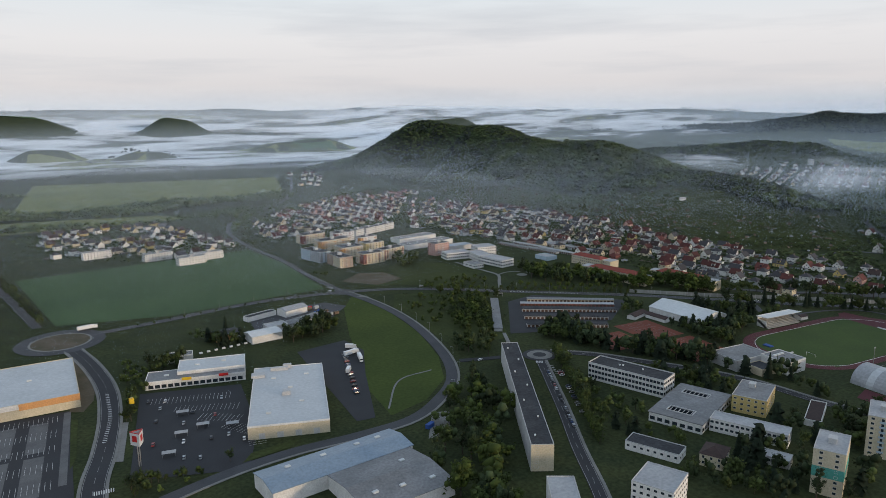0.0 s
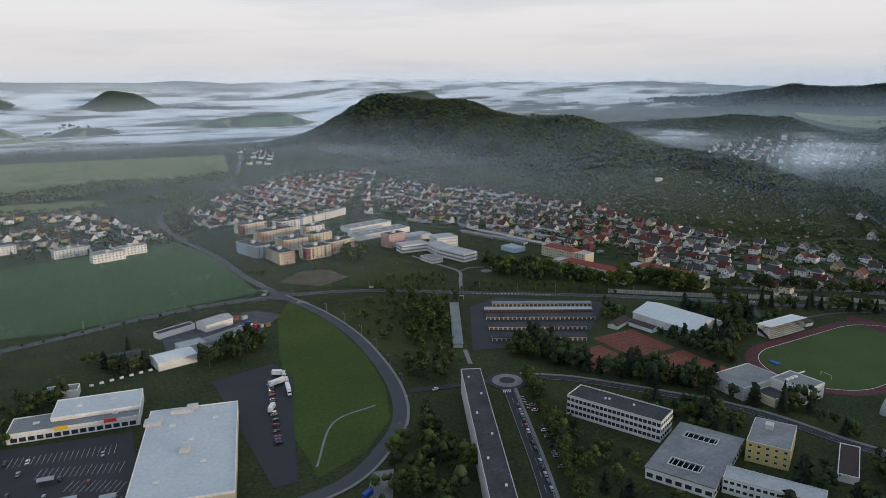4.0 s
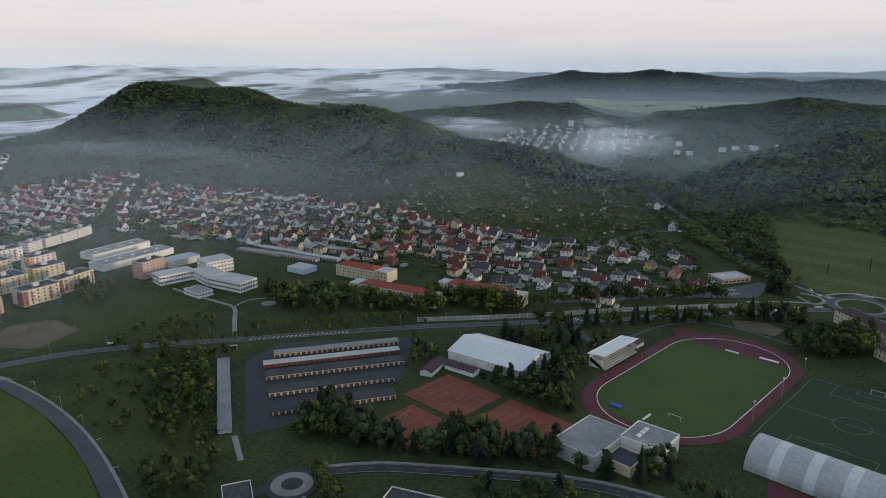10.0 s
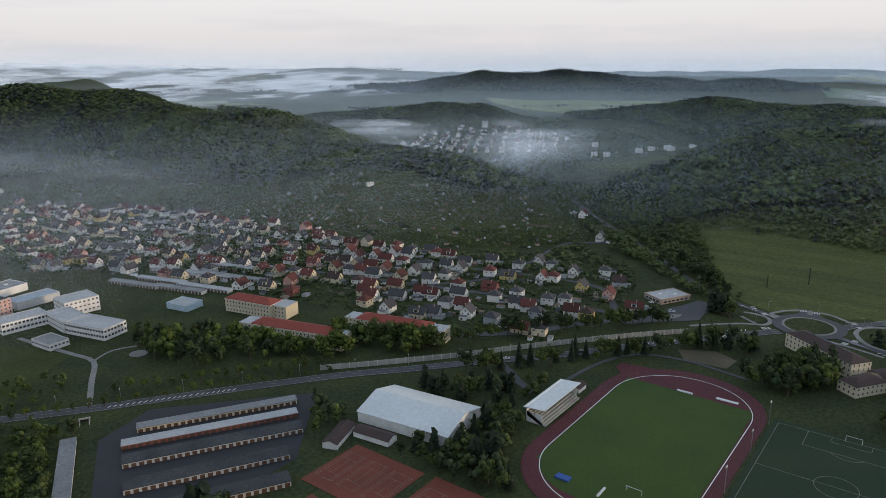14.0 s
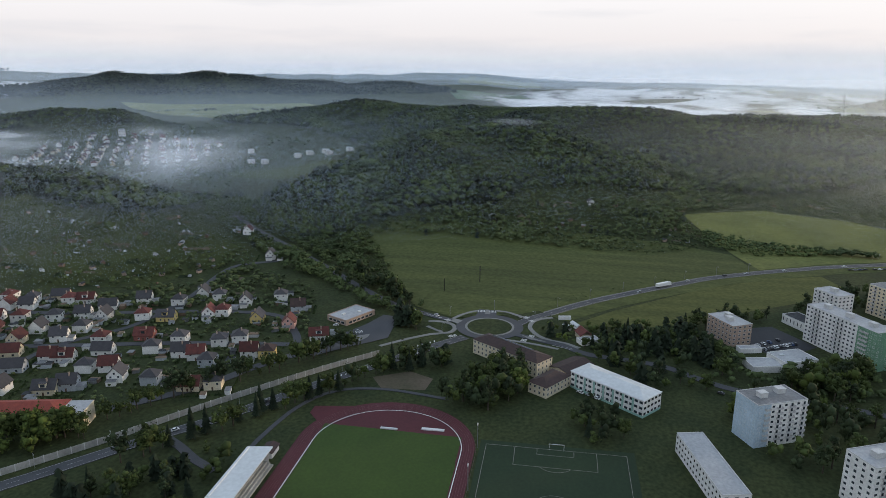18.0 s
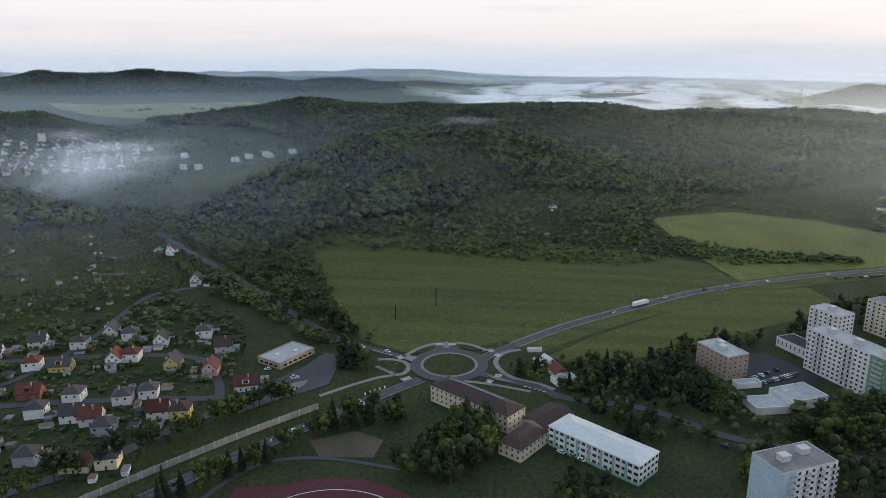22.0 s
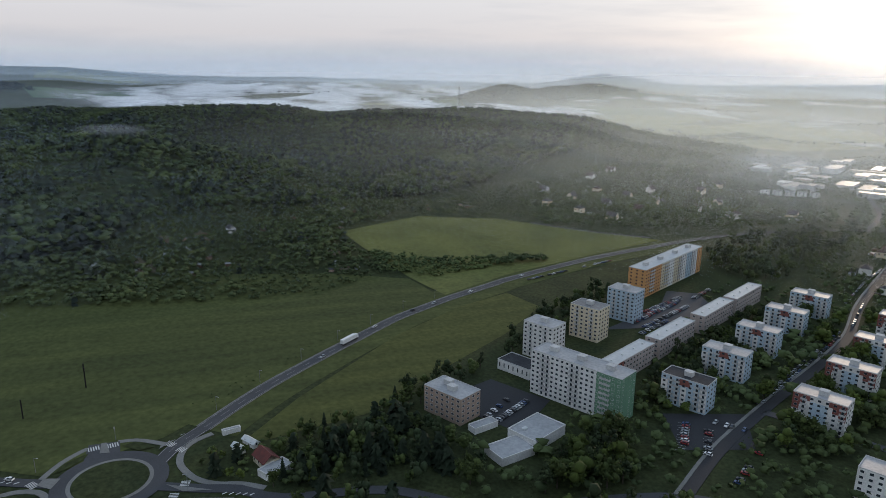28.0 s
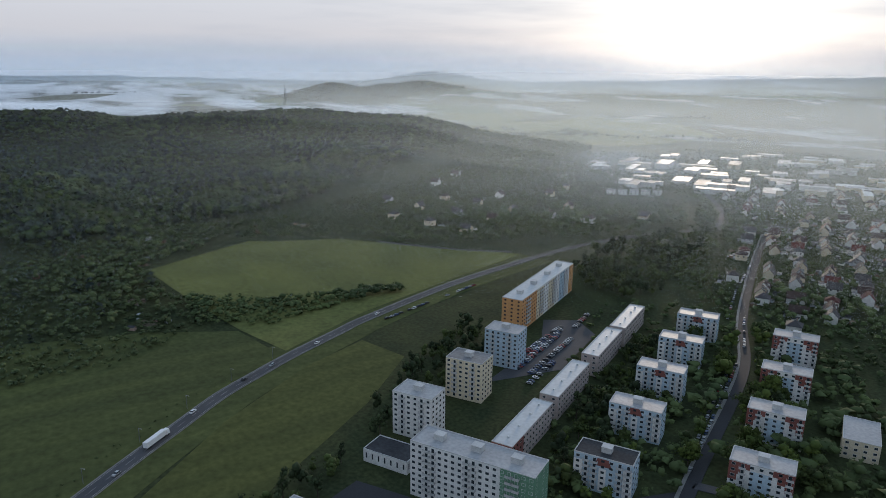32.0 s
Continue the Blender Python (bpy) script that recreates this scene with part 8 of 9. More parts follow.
def put_car(x, y, turn, k, z=None):
    base = (gz(x, y) + 0.42) if z is None else z
    m = pose(x, y, base, 0, 0, turn)
    far = x > 640
    if (k, far) in _cars:
        return copy_thing(_cars[k, far], m)
    top = new("car")
    top.matrix_basis = m
    tagged(top, f"{PAINT_NAMES[k]} parked hatchback car on asphalt", "car", "parked cars")
    g = tapered(-2.1, 2.1, 0.88, 0.28, 0.92, 0.25, 0.15, 0.06)
    if far:
        for wx in (-1.3, 1.3):
            for wy in (-0.91, 0.69):
                g.box(wx - 0.3, wx + 0.3, wy, wy + 0.22, 0.0, 0.6, 1)
    part("body", g, [PAINTS[k], RUBBER], top)
    g = tapered(-1.75, 1.05, 0.82, 0.92, 1.45, 0.75, 0.45, 0.16)
    g.s[0] = 1
    part("cabin", g, [GLASS, PAINTS[k]], top)
    if not far:
        for wx in (-1.3, 1.3):
            for wy in (-0.8, 0.8):
                part("wheel", WHEEL, None, top, at=pose(wx, wy, 0.32))
    _cars[k, far] = top
    return top


cr = random.Random(17)


def car_line(x0, y0, x1, y1, gap, turn, fill=0.8, z=None):
    L = math.hypot(x1 - x0, y1 - y0)
    for i in range(int(L / gap) + 1):
        if cr.random() < fill:
            s = i * gap / L
            put_car(x0 + (x1 - x0) * s + cr.uniform(-0.2, 0.2), y0 + (y1 - y0) * s + cr.uniform(-0.2, 0.2), turn + cr.uniform(-3, 3), cr.choice((0, 1, 1, 2, 2, 3, 4)), z)


car_line(277, 392, 240, 312, 6.2, 65, 0.75)
car_line(285, 388, 248, 306, 3.4, -20, 0.45)
car_line(160, 500, 142, 420, 3.4, 10, 0.6)
for x, y in ((22, 455), (40, 440), (45, 420), (30, 400), (55, 398), (28, 380), (16, 470), (60, 455)):
    put_car(x, y, cr.choice((80, -100)), cr.choice((0, 1, 2, 3)))
car_line(664, 36, 682, 20, 2.9, 30, 0.8)
car_line(672, 44, 692, 26, 2.9, 30, 0.8)
car_line(676, 2, 690, 12, 2.9, 120, 0.6)
car_line(729, 117, 744, 92, 2.7, 20, 0.95)
car_line(734, 122, 752, 98, 2.9, 20, 0.5)
car_line(816, -40, 842, -100, 2.9, 20, 0.85)
car_line(826, -38, 852, -98, 2.9, 20, 0.85)
car_line(842, -60, 862, -110, 2.9, 30, 0.8)
car_line(856, -118, 872, -150, 2.9, 30, 0.8)
car_line(694, -26, 758, -166, 6.5, -65, 0.7)
car_line(806, -226, 846, -300, 5.5, -60, 0.8)
car_line(943, -14, 972, -118, 5.0, -75, 0.8)
car_line(698, -28, 762, -168, 6.0, -65, 0.75)
car_line(762, -178, 800, -238, 5.6, -60, 0.8)
car_line(850, -310, 884, -384, 5.6, -60, 0.8)
car_line(832, -50, 858, -106, 2.9, 20, 0.85)
car_line(806, -30, 820, -62, 2.9, 20, 0.7)
car_line(640, 40, 656, 12, 3.2, 30, 0.7)
for x, y, a, k in ((955, -13, -62, 0), (878, 143, -52, 0), (839, 188, 130, 1), (911, 86, 118, 1), (901, 107, -60, 2), (928, 48, -63, 0), (760, 364, 60, 0), (754, 346, 60, 0), (712, 396, 20, 1), (721, 415, 100, 0), (650, 377, -40, 0), (600, 416, -38, 2), (300, 660, -20, 0), (561, 450, -42, 0), (246, 436, 10, 0)):
    put_car(x, y, a, k)
for x, y in ((639, 236), (636, 232), (642, 241), (655, 160), (648, 152)):
    put_car(x, y, 50, cr.choice((0, 1, 2)))


def put_truck(x, y, turn, L=13.6, label="white articulated lorry with box trailer"):
    top = new("lorry")
    top.matrix_basis = pose(x, y, gz(x, y) + 0.4, 0, 0, turn)
    tagged(top, label, "lorry", "lorries")
    part("trailer", Geo().box(-L / 2, L / 2 - 2.6, -1.25, 1.25, 1.1, 3.9, 0, True), PAINTS[0], top)
    part("cab", tapered(L / 2 - 2.3, L / 2, 1.2, 0.6, 3.3, 0.35, 0.05, 0.1), PAINTS[0], top)
    part("windscreen", Geo().face([(L / 2 - 0.10, -1.05, 1.9), (L / 2 - 0.10, 1.05, 1.9), (L / 2 - 0.24, 1.0, 2.9), (L / 2 - 0.24, -1.0, 2.9)]), GLASS, top)
    part("chassis", Geo().box(-L / 2 + 0.5, L / 2 - 0.5, -0.5, 0.5, 0.6, 1.1), RUBBER, top)
    w = wheel_geo(0.5, 0.35).mesh("wheel", RUBBER)
    for wx in (-L / 2 + 1.2, -L / 2 + 2.5, L / 2 - 4.2, L / 2 - 1.1):
        for wy in (-1.05, 1.05):
            part("wheel", w, None, top, at=pose(wx, wy, 0.5))


put_truck(858, 166, -52, 16.5)
put_truck(168, 507, -30, 9)
put_truck(164, 494, 20)
put_truck(166, 480, -100)
put_truck(150, 460, 60, 9)
put_truck(-20, 664, 15, 16.5, "grey articulated lorry at a roundabout")

# ---- street furniture ----
def put_lamp(x, y, turn, h=8.0):
    m = pose(x, y, gz(x, y), 0, 0, turn)
    if "lamp" in _cars:
        return copy_thing(_cars["lamp"], m)
    top = new("street_lamp")
    top.matrix_basis = m
    tagged(top, "tall grey steel street lamp with arm", "street lamp", "street lamps")
    part("pole", Geo().box(-0.09, 0.09, -0.09, 0.09, -0.3, h), STEEL, top)
    part("arm", Geo().box(0.09, 1.6, -0.05, 0.05, h - 0.12, h, 0, True), STEEL, top)
    part("lamp_head", tapered(1.3, 2.1, 0.15, h - 0.2, h - 0.04, 0.1, 0.1, 0.05), PANEL, top)
    _cars["lamp"] = top
    return top


def lamps(pts, gap, off):
    line = smooth_line(pts, 3.0)
    d = np.r_[0, np.cumsum(np.linalg.norm(np.diff(line, axis=0), axis=1))]
    for s in np.arange(gap / 2, d[-1], gap):
        x, y = np.interp(s, d, line[:, 0]), np.interp(s, d, line[:, 1])
        x2, y2 = np.interp(s + 2, d, line[:, 0]), np.interp(s + 2, d, line[:, 1])
        a = math.atan2(y2 - y, x2 - x)
        put_lamp(x - math.sin(a) * off, y + math.cos(a) * off, math.degrees(a) - 90 if off > 0 else math.degrees(a) + 90)


lamps([(47, 661), (100, 676), (157, 684), CROSS, (272, 664), (324, 634), (365, 603), (405, 575), (474, 525), (552, 458), (626, 396), (662, 366)], 34, 6.5)
lamps([(232, 630), (238, 580), (237, 525), (227, 459), (211, 415), (188, 388)], 32, 6)
lamps([(773, 263), (812, 224), (849, 178), (889, 125), (920, 69)], 36, 7)
for a in range(0, 360, 60):
    put_lamp(738 + 37 * math.cos(radians(a)), 304 + 37 * math.sin(radians(a)), a + 180)


POLE_WOOD = mat("tarred_timber", (0.020, 0.017, 0.014), (0.012, 0.010, 0.009), 0.4, 0.8)


def wooden_pole(x, y, h, label, arms):
    top = new("power_pole")
    top.matrix_basis = pose(x, y, gz(x, y), 0, 0, 20)
    tagged(top, label, "power pole")
    part("pole", Geo().box(-0.3, 0.3, -0.3, 0.3, -0.5, h), POLE_WOOD, top)
    for z in arms:
        part("crossarm", Geo().box(-2.6, 2.6, -0.15, 0.15, z, z + 0.3, 0, True), POLE_WOOD, top)


wooden_pole(840, 323, 15, "tall dark timber power pole in a field", (12.6, 11.2))
wooden_pole(813, 350, 11, "slim timber pole in a field", ())


def lattice_mast(x, y, h):
    top = new("radio_mast")
    top.matrix_basis = pose(x, y, gz(x, y))
    tagged(top, "tall steel lattice radio mast on a wooded ridge", "mast")
    for sx in (-1, 1):
        for sy in (-1, 1):
            g = Geo()
            g.face([(sx * 3.0 - 0.15, sy * 3.0, 0), (sx * 3.0 + 0.15, sy * 3.0, 0), (sx * 0.8 + 0.15, sy * 0.8, h), (sx * 0.8 - 0.15, sy * 0.8, h)])
            g.face([(sx * 3.0, sy * 3.0 - 0.15, 0), (sx * 3.0, sy * 3.0 + 0.15, 0), (sx * 0.8, sy * 0.8 + 0.15, h), (sx * 0.8, sy * 0.8 - 0.15, h)])
            part("leg", g, STEEL, top)
    for k in range(9):
        z = h * (k + 1) / 10
        r = 3.0 - 2.2 * z / h
        part("brace", Geo().ring(-r, r, -r, r, z, z + 0.25, 0.25), STEEL, top)
    part("antenna", Geo().box(-0.15, 0.15, -0.15, 0.15, h, h + 8), STEEL, top)


lattice_mast(1755, -280, 52)


def noise_wall(pts):
    """A concrete panel wall beside the road, panel by panel between posts."""
    line = smooth_line(pts, 1.0)
    d = np.r_[0, np.cumsum(np.linalg.norm(np.diff(line, axis=0), axis=1))]
    top = new("noise_wall")
    top.matrix_basis = pose(line[0][0], line[0][1], 0)
    tagged(top, "long grey concrete panel wall along the road", "wall")
    n = int(d[-1] / 6)
    panel_me = Geo().box(-2.9, 2.9, -0.1, 0.1, -0.5, 3.4).box(-2.95, 2.95, -0.16, 0.16, 3.4, 3.55, 0, True).mesh("panel", CONCRETE)
    post_me = Geo().box(-0.18, 0.18, -0.2, 0.2, -0.5, 3.8).mesh("post", PANEL)
    for k in range(n):
        s = 6 * k
        a, b = [np.array([np.interp(q, d, line[:, 0]), np.interp(q, d, line[:, 1])]) for q in (s, s + 6)]
        c, turn = (a + b) / 2 - line[0], math.degrees(math.atan2(*(b - a)[::-1]))
        part("panel", panel_me, None, top, at=pose(c[0], c[1], gz(*(a + b) / 2), 0, 0, turn))
        part("post", post_me, None, top, at=pose(*(a - line[0]), gz(*a), 0, 0, turn))


noise_wall([(478, 536), (500, 516), (541, 481), (580, 452), (614, 425), (646, 398), (676, 370)])


def goal(x, y, turn, w=7.3):
    top = new("football_goal")
    top.matrix_basis = pose(x, y, gz(x, y) + 0.3, 0, 0, turn)
    tagged(top, "white football goal with net frame", "football goal", "football goals")
    for s in (-w / 2, w / 2):
        part("post", Geo().box(-0.08, 0.08, s - 0.08, s + 0.08, 0, 2.44), FRAME, top)
        part("net_stay", Geo().face([(0.0, s - 0.05, 2.4), (0.0, s + 0.05, 2.4), (-1.8, s + 0.05, 0), (-1.8, s - 0.05, 0)]), FRAME, top)
    part("crossbar", Geo().box(-0.08, 0.08, -w / 2 - 0.08, w / 2 + 0.08, 2.44, 2.6, 0, True), FRAME, top)


goal(470, 326, 180)
goal(478, 254, 180)
goal(577, 254, 0)
BLUE_MAT = mat("blue_foam", (0.03, 0.09, 0.30), (0.025, 0.07, 0.25), 0.3, 0.7)
for nm, lb, ct, x, y, L, W, h, mt in (("high_jump_mat", "thick blue foam high-jump mat", "jump mat", 462, 357, 4, 7, 0.8, BLUE_MAT), ("low_wall", "low white barrier on the running track", "barrier", 585, 318, 2, 12, 0.5, FRAME), ("low_wall", "low white barrier behind the pitch", "barrier", 582, 341, 1.2, 9, 0.7, FRAME), ("low_wall", "low white barrier beside the track", "barrier", 462, 338, 8, 1.0, 0.6, FRAME)):
    top = new(nm, Geo().box(-L / 2, L / 2, -W / 2, W / 2, 0, h).box(-L / 2 + 0.15, L / 2 - 0.15, -W / 2 + 0.15, W / 2 - 0.15, h, h + 0.05).mesh(nm, mt))
    top.matrix_basis = pose(x, y, gz(x, y) + 0.28)
    tagged(top, lb, ct)
for x, y in ((572, 293), (495, 294), (535, 293)):
    top = new("floodlight")
    top.matrix_basis = pose(x, y, gz(x, y))
    tagged(top, "tall grey floodlight mast beside the track", "floodlight", "floodlights")
    part("mast", Geo().box(-0.15, 0.15, -0.15, 0.15, 0, 13), STEEL, top)
    part("lamp_box", Geo().box(-0.9, 0.9, -0.2, 0.3, 12.6, 13.4, 0, True), PANEL, top)


# ---- painted bays and crossings ----
def bays(x0, y0, x1, y1, depth, gap=2.6):
    g = Geo()
    L = math.hypot(x1 - x0, y1 - y0)
    ux, uy = (x1 - x0) / L, (y1 - y0) / L
    for k in range(int(L / gap) + 1):
        ax, ay = x0 + ux * gap * k, y0 + uy * gap * k
        strip_geo(np.array([(ax - uy * depth, ay + ux * depth), (ax + uy * depth, ay - ux * depth)]), -0.07, 0.07, 0.28, g, 0.01)
    tagged(new("bay_lines", g.mesh("bay_lines", MARKING)), "white painted parking bay lines", "bay lines", kind="structure")


for off in (0, 17, 34, 51, 68):
    bays(18 + off * 0.75, 470 - off * 1.3 + off * 0.18, 68 + off * 0.0, 458 - off * 1.2 + 0.0, 5)
bays(664, 36, 684, 18, 2.5)
bays(672, 46, 694, 26, 2.5)
for off in (0, 22, 44, 66, 88):
    bays(-130, 470 - off, -36, 470 - off, 5)


def zebra(x, y, turn, n=7, length=4.0):
    g = Geo()
    c, s = math.cos(radians(turn)), math.sin(radians(turn))
    for k in range(n):
        o = (k - (n - 1) / 2) * 1.1
        ax, ay = x + c * o, y + s * o
        strip_geo(np.array([(ax + s * length / 2, ay - c * length / 2), (ax - s * length / 2, ay + c * length / 2)]), -0.28, 0.28, 0.5, g, 0.01)
    tagged(new("crossing_stripes", g.mesh("crossing_stripes", MARKING)), "white zebra crossing stripes on asphalt", "crossing", kind="structure")


for z_ in ((769.5, 313.4, 100, 5), (770, 305, 100, 5), (746, 336, 40, 5), (716, 328, 130, 6), (762, 279, 45, 5), (755, 274, 45, 4), (725, 273, 165, 4), (717, 278, 165, 4), (712, 395, 120, 5), (668, 424, 50, 5), (640, 68, -10, 6), (-12, 362, 0, 9), (684, 349, 50, 8), (208, 690, 60, 6), (283, 412, -25, 5)):
    zebra(*z_)


def hatch(pts, width, gap=3.0):
    line = smooth_line(pts, gap)
    g = Geo()
    for a, b in zip(line, line[1:]):
        d = (b - a) / (np.linalg.norm(b - a) + 1e-9)
        n = np.array([-d[1], d[0]])
        strip_geo(np.array([a - n * width / 2, a + n * width / 2 + d * 1.6]), -0.3, 0.3, 0.42, g, 0.01)
    tagged(new("hatching", g.mesh("hatching", MARKING)), "white hatched paint on asphalt", "road marking", kind="structure")


hatch([(-11, 420), (-7, 457), (-8, 500)], 2.2)
hatch([(372, 597), (405, 574), (430, 556)], 2.2)
hatch([(640, 386), (662, 367)], 2.0)
hatch([(694, 349), (706, 337)], 2.6)
hatch([(712, 258), (706, 244)], 1.6)
hatch([(750, 342), (757, 357)], 1.6)
hatch([(287, 402), (283, 392), (280, 384)], 1.8)
for pts in ([(231, 660), (226, 652), (236, 645)], [(212, 696), (207, 706), (216, 704)]):
    drape("traffic_island", pts, 0.55, PAVING, step=4, label="small paved traffic island", category="traffic island")


def curved_path(pts, width=3.0):
    line = smooth_line(pts, 3)
    tagged(new("pavement", strip_geo(line, -width / 2, width / 2, 0.3).mesh("pavement", PAVING)), "pale paved footway round the roundabout", "pavement", kind="structure")


curved_path([(771, 316), (768, 320), (762, 326), (754, 331), (748, 334)], 2.8)
curved_path([(773, 303), (772, 295), (768, 288), (763, 281)], 2.8)
curved_path([(742, 350), (743, 341), (740, 333), (734, 329), (727, 329), (722, 332), (721, 337)], 3.2)
curved_path([(732, 349), (726, 341), (721, 336), (717, 344), (710, 353), (703, 361), (690, 374)], 2.8)
curved_path([(766, 259), (762, 267), (755, 273), (744, 275), (734, 272), (726, 267), (720, 259), (717, 250), (710, 240)], 3.2)
curved_path([(717, 297), (713, 275), (706, 254)], 2.4)
curved_path([(152, 388), (176, 428), (205, 436)], 1.2)


# ---- signs at the retail park ----
def totem(x, y, h, panels, label):
    top = new("sign_tower")
    top.matrix_basis = pose(x, y, gz(x, y), 0, 0, 12)
    tagged(top, label, "sign")
    for s in (-0.5, 0.5):
        part("pole", Geo().box(s - 0.2, s + 0.2, -0.2, 0.2, -0.5, h), STEEL, top)
    for z0, z1, w, m in panels:
        part("sign_panel", Geo().box(-w / 2, w / 2, -w / 2, w / 2, z0, z1, 0, True), m, top)


SIGN_RED, SIGN_YEL = mat("red_sign", (0.45, 0.02, 0.02), (0.40, 0.02, 0.02), 0.5, 0.5), mat("yellow_sign", (0.65, 0.42, 0.02), (0.6, 0.38, 0.02), 0.5, 0.5)
totem(6, 382, 13, (), "tall three-sided white retail sign with a red emblem")
sign_tower = bpy.data.objects["sign_tower"]
for k in range(3):
    a = 90 + 120 * k
    part("sign_panel", Geo().box(-3.2, 3.2, -0.12, 0.12, 13, 20, 0, True), FRAME, sign_tower, "white sign face", pose(1.85 * math.cos(radians(a)), 1.85 * math.sin(radians(a)), 0, 0, 0, a + 90))
    part("emblem", Geo().box(-1.6, 1.6, -0.05, 0.05, 15.2, 18.6, 0, True), SIGN_RED, sign_tower, "plain red square emblem", pose(2.05 * math.cos(radians(a)), 2.05 * math.sin(radians(a)), 0, 0, 0, a + 90))
    part("sign_rim", Geo().box(-3.25, 3.25, -0.16, 0.16, 20, 20.4, 0, True), SIGN_RED, sign_tower, "red top rim", pose(1.85 * math.cos(radians(a)), 1.85 * math.sin(radians(a)), 0, 0, 0, a + 90))
totem(6, 462, 9, ((5, 8.5, 2.6, SIGN_YEL),), "yellow sign tower beside the road")
for x, y, m in ((42, 484, SIGN_YEL), (66, 480, SIGN_RED)):
    top = new("shop_sign", Geo().box(-3.2, 3.2, -0.15, 0.15, 0, 2.0, 0, True).box(-2.6, 2.6, -0.2, -0.15, 0.5, 1.5, 0, True).mesh("shop_sign", m))
    top.matrix_basis = pose(x, y + 1.5, 5.6, 0, 0, -10)
    tagged(top, "plain coloured sign board on a shop parapet", "sign")

# ---- allotment sheds ----
ar = random.Random(33)
SHED_N = 0
sheds = {}
for k in range(700):
    x, y = ar.uniform(660, 960), ar.uniform(560, 1420)
    if k % 3 == 0:
        x, y = ar.uniform(960, 1250), ar.uniform(-120, 450)
        ok = in_poly(np.array(x), np.array(y), [(985, 430), (975, 300), (990, 120), (1125, 122), (1200, 20), (1240, -100), (1270, -40), (1180, 130), (1110, 260), (1040, 340)])
    else:
        ok = in_poly(np.array(x), np.array(y), ALLOT)
    if not ok or SHED_N >= 120 or is_taken(np.array([x]), np.array([y]))[0]:
        continue
    SHED_N += 1
    v = ar.randrange(4)
    m = pose(x, y, gz(x, y), 0, 0, ar.uniform(0, 180))
    if v in sheds:
        copy_thing(sheds[v], m)
        continue
    wall, roof, words = ((WOOD, FLAT_GREY, "brown timber"), (GREYR, FLAT_GREY, "grey painted"), (WOOD, BROWN_TILE, "dark timber"), (BEIGE, FLAT_DARK, "dull brick"))[v]
    top = new("garden_shed")
    top.matrix_basis = m
    tagged(top, words + " garden shed among fruit trees", "shed", "garden sheds")
    part("wall", Geo().box(-2.2, 2.2, -1.6, 1.6, -1, 2.3), wall, top)
    part("roof", Geo().gable(4.4, 3.2, 2.3, 0.8, 0.35, 0.12), roof, top)
    sheds[v] = top


# ---- garden plots, greenhouses and odds and ends of the allotments ----
PLOTS = [MEADOW, SOIL, GRASS, FOREST_FLOOR]
pr = random.Random(71)
plots, bits = Geo(), Geo()
SLOPE = [(985, 430), (975, 300), (990, 120), (1125, 122), (1200, 20), (1240, -100), (1270, -40), (1180, 130), (1110, 260), (1040, 340)]
HOUSE_ZONE = [(560, 1250), (690, 1100), (720, 800), (750, 620), (800, 560), (850, 540), (800, 460), (740, 440), (640, 450), (570, 500), (560, 700), (470, 950)]
for zone, n, turn in ((ALLOT, 520, -76), (SLOPE, 160, 30), (HOUSE_ZONE, 420, -76)):
    xs, ys = [p[0] for p in zone], [p[1] for p in zone]
    for k in range(n):
        x, y = pr.uniform(min(xs), max(xs)), pr.uniform(min(ys), max(ys))
        if not in_poly(np.array(x), np.array(y), zone) or is_taken(np.array([x]), np.array([y]))[0]:
            continue
        q = rect(x, y, pr.uniform(7, 22), pr.uniform(5, 12), turn + pr.uniform(-8, 8))
        if is_taken(np.array([p[0] for p in q]), np.array([p[1] for p in q])).any():
            continue
        lift = 0.10 + 0.0005 * k
        plots.face([(px, py, gz(px, py) + lift) for px, py in q], pr.choice((0, 0, 0, 1, 2, 3)))
        for _ in range(pr.choice((0, 1, 1, 2)) if zone is not HOUSE_ZONE else 0):
            bx, by, h = x + pr.uniform(-9, 9), y + pr.uniform(-9, 9), pr.uniform(0.5, 1.7)
            m = pose(bx, by, gz(bx, by), 0, 0, pr.uniform(0, 180))
            l, w = pr.uniform(0.8, 2.6), pr.uniform(0.7, 1.5)
            c = len(bits.v)
            g = tapered(-l, l, w, -0.5, h, 0.3, 0.3, 0.3)
            bits.v += [tuple(m @ Vector(p)) for p in g.v]
            bits.f += [tuple(c + i for i in f) for f in g.f]
            bits.s += [pr.choice((1, 2, 2, 3, 3, 3, 3))] * len(g.f)
tagged(new("garden_plots", plots.mesh("garden_plots", PLOTS)), "small garden plots of grass and dug earth", "garden plots", kind="stuff")
tagged(new("garden_bits", bits.mesh("garden_bits", [FRAME, FLAT_PALE, GREYR, WOOD])), "greenhouses, tanks and heaps among the garden plots", "garden clutter", kind="stuff")

# ---- underpass below the main road ----
top = new("underpass_portal")
top.matrix_basis = pose(356, 591, gz(356, 591), 0, 0, 62)
tagged(top, "concrete portal of a footpath underpass", "underpass")
for s in (-1, 1):
    part("wing_wall", Geo().box(-5, 0.3, s * 2.4 - 0.2, s * 2.4 + 0.2, -0.5, 1.5), CONCRETE, top)
part("lintel", Geo().box(0, 0.5, -3.0, 3.0, 1.5, 2.4, 0, True), CONCRETE, top)
# solid black panel imitates the shade inside the passage
part("opening", Geo().box(0.2, 0.3, -2.2, 2.2, 0.3, 1.5), RUBBER, top, "black panel standing in for shade under the road")


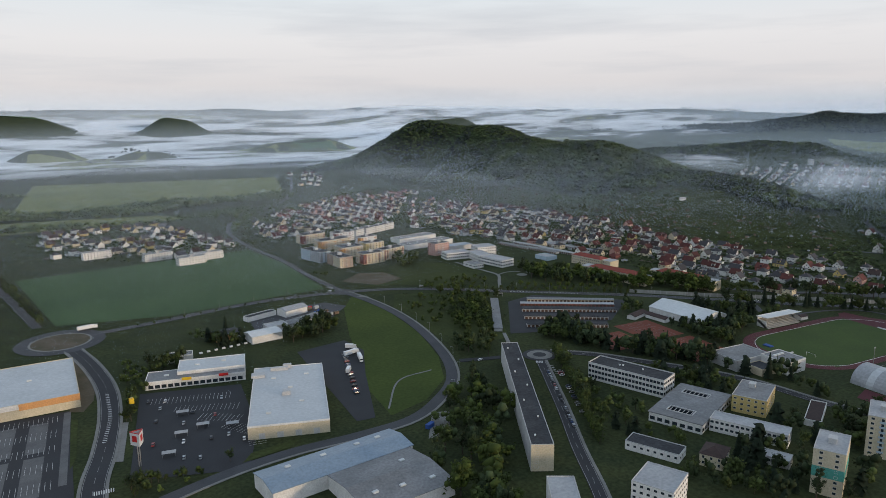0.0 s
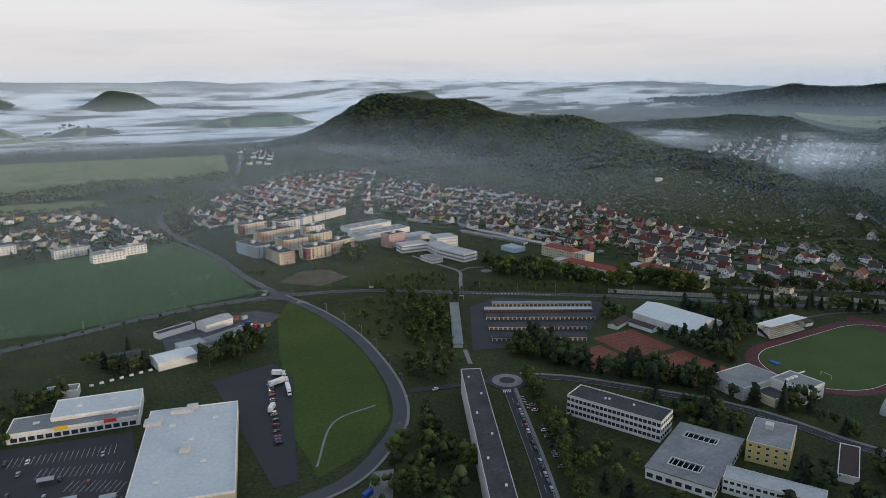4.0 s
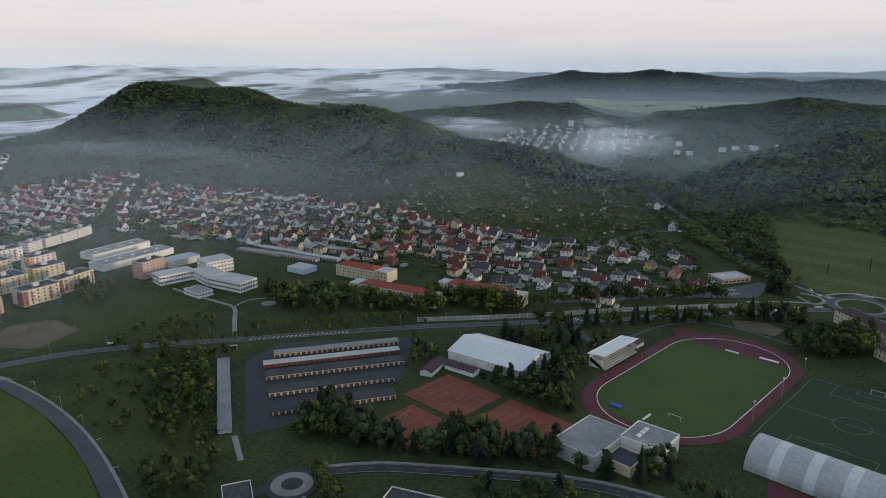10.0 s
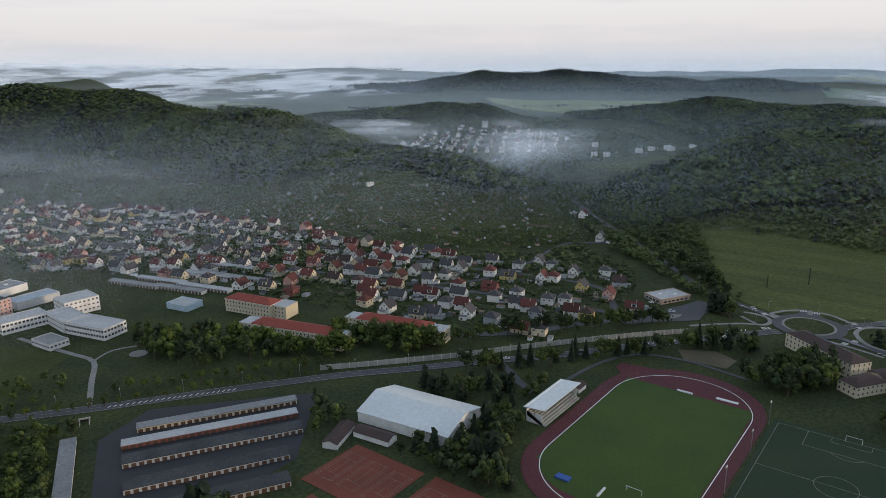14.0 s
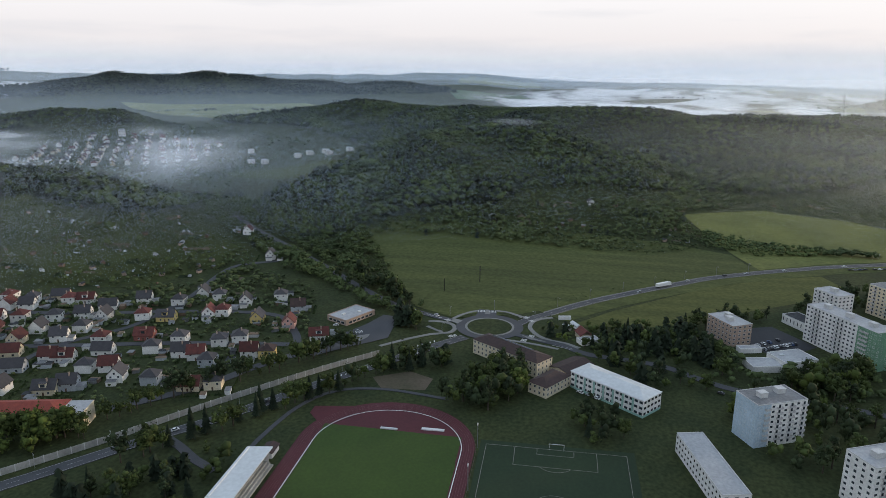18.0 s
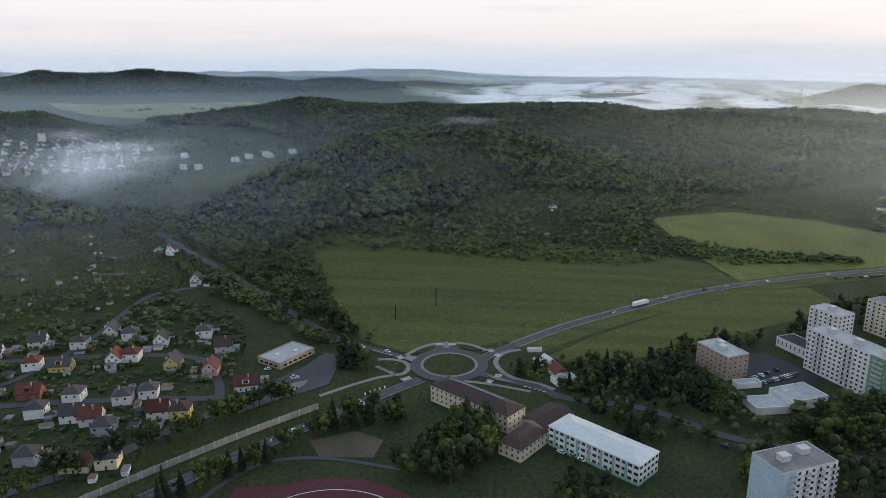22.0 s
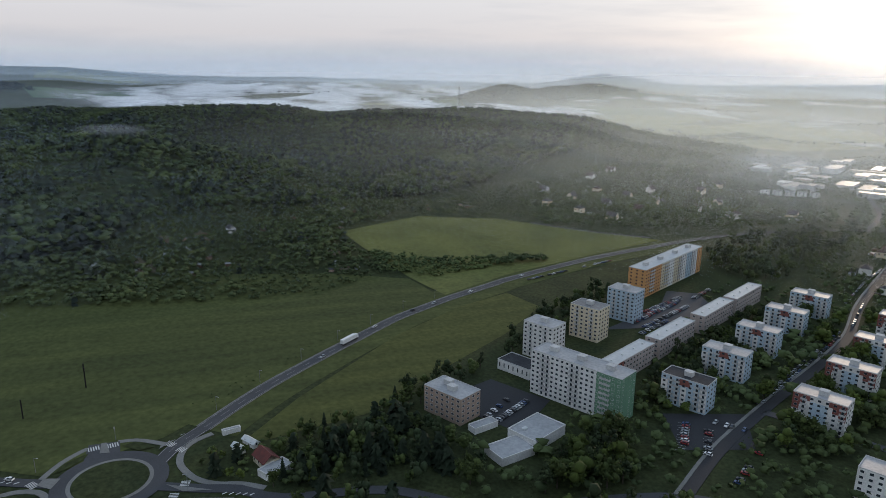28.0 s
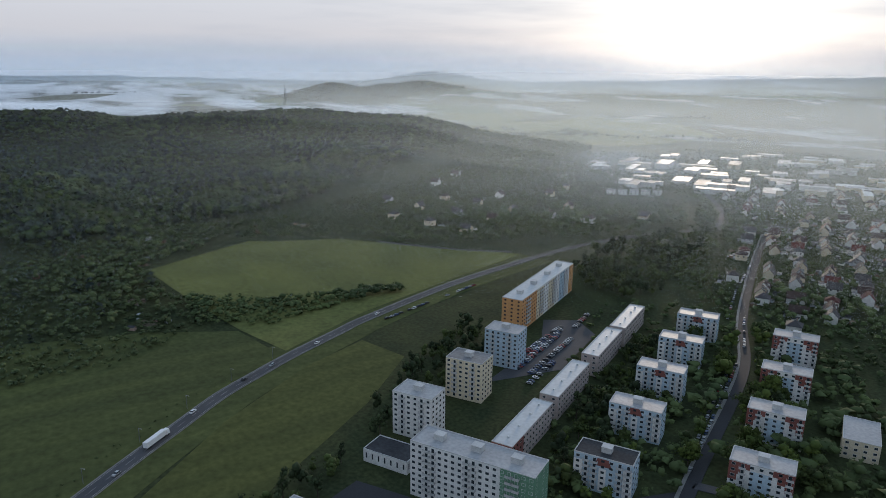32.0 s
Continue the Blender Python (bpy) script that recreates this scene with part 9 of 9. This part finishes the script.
# ---- shelters and odd things round the retail park ----
def trolley_shelter(x, y, turn, L=7.0):
    top = new("trolley_shelter")
    top.matrix_basis = pose(x, y, gz(x, y) + 0.2, 0, 0, turn)
    tagged(top, "pale trolley shelter on a car park", "shelter", "trolley shelters")
    for px in (-L / 2 + 0.3, L / 2 - 0.3):
        for py in (-1.6, 1.6):
            part("post", Geo().box(px - 0.06, px + 0.06, py - 0.06, py + 0.06, 0, 2.4), STEEL, top)
    part("roof", Geo().gable(L, 3.6, 2.4, 0.5, 0.2, 0.1), FLAT_PALE, top)


for x, y in ((30, 410), (43, 416), (21, 387), (59, 409), (34, 440)):
    trolley_shelter(x, y, -8)
for x, y, L, W, h, mt, lb in ((164, 352, 6, 2.5, 2.6, BLUE_MAT, "blue steel container beside a road"), (100, 474, 4, 3, 2.4, BLUE_MAT, "blue waste container behind a store"), (108, 470, 5, 3, 2.6, SIGN_RED, "red waste container behind a store")):
    top = new("container", Geo().box(-L / 2, L / 2, -W / 2, W / 2, 0, h).ring(-L / 2 - 0.06, L / 2 + 0.06, -W / 2 - 0.06, W / 2 + 0.06, h - 0.2, h + 0.05, 0.12).mesh("container", mt))
    top.matrix_basis = pose(x, y, gz(x, y) + 0.2, 0, 0, 30)
    tagged(top, lb, "container")
dr = random.Random(8)
for k in range(12):
    x, y, L = dr.uniform(166, 188), dr.uniform(604, 636), dr.uniform(2.5, 6)
    m, words = dr.choice(((SIGN_RED, "red"), (BLUE_MAT, "blue"), (GREYR, "grey"), (WOOD, "rusty brown"), (FRAME, "white")))
    top = new("container", Geo().box(-L / 2, L / 2, -1.2, 1.2, 0, 2.4).ring(-L / 2 - 0.05, L / 2 + 0.05, -1.25, 1.25, 2.2, 2.5, 0.12).mesh("container", m))
    top.matrix_basis = pose(x, y, gz(x, y) + 0.2, 0, 0, dr.choice((24, 114)))
    tagged(top, words + " steel container in a depot yard", "container")
for k in range(7):
    x, y = 60 + 6 * k, 553 + 1.2 * k
    top = new("concrete_block", Geo().box(-1.2, 1.2, -0.8, 0.8, 0, 1.1).box(-0.9, 0.9, -0.5, 0.5, 1.1, 1.2).mesh("concrete_block", FRAME))
    top.matrix_basis = pose(x, y, gz(x, y), 0, 0, 10)
    tagged(top, "white block in a row on grass", "block", "white blocks")
drape("verge", [(56, 360), (62, 369), (90, 374), (84, 366)], 0.3, MEADOW, step=6, label="grass verge beside a store", category="verge")
drape("gravel_lot", [(174, 370), (185, 367), (170, 338), (157, 339)], 0.2, PAVING, step=6, label="pale gravel parking lot", category="gravel lot")
for x, y, a, k in ((18, 436, 80, 2), (33, 426, 80, 1), (52, 430, 80, 3), (26, 466, 80, 0), (45, 398, 80, 2), (36, 376, 80, 1), (62, 388, 80, 0), (14, 404, 80, 3)):
    put_car(x, y, a, k)
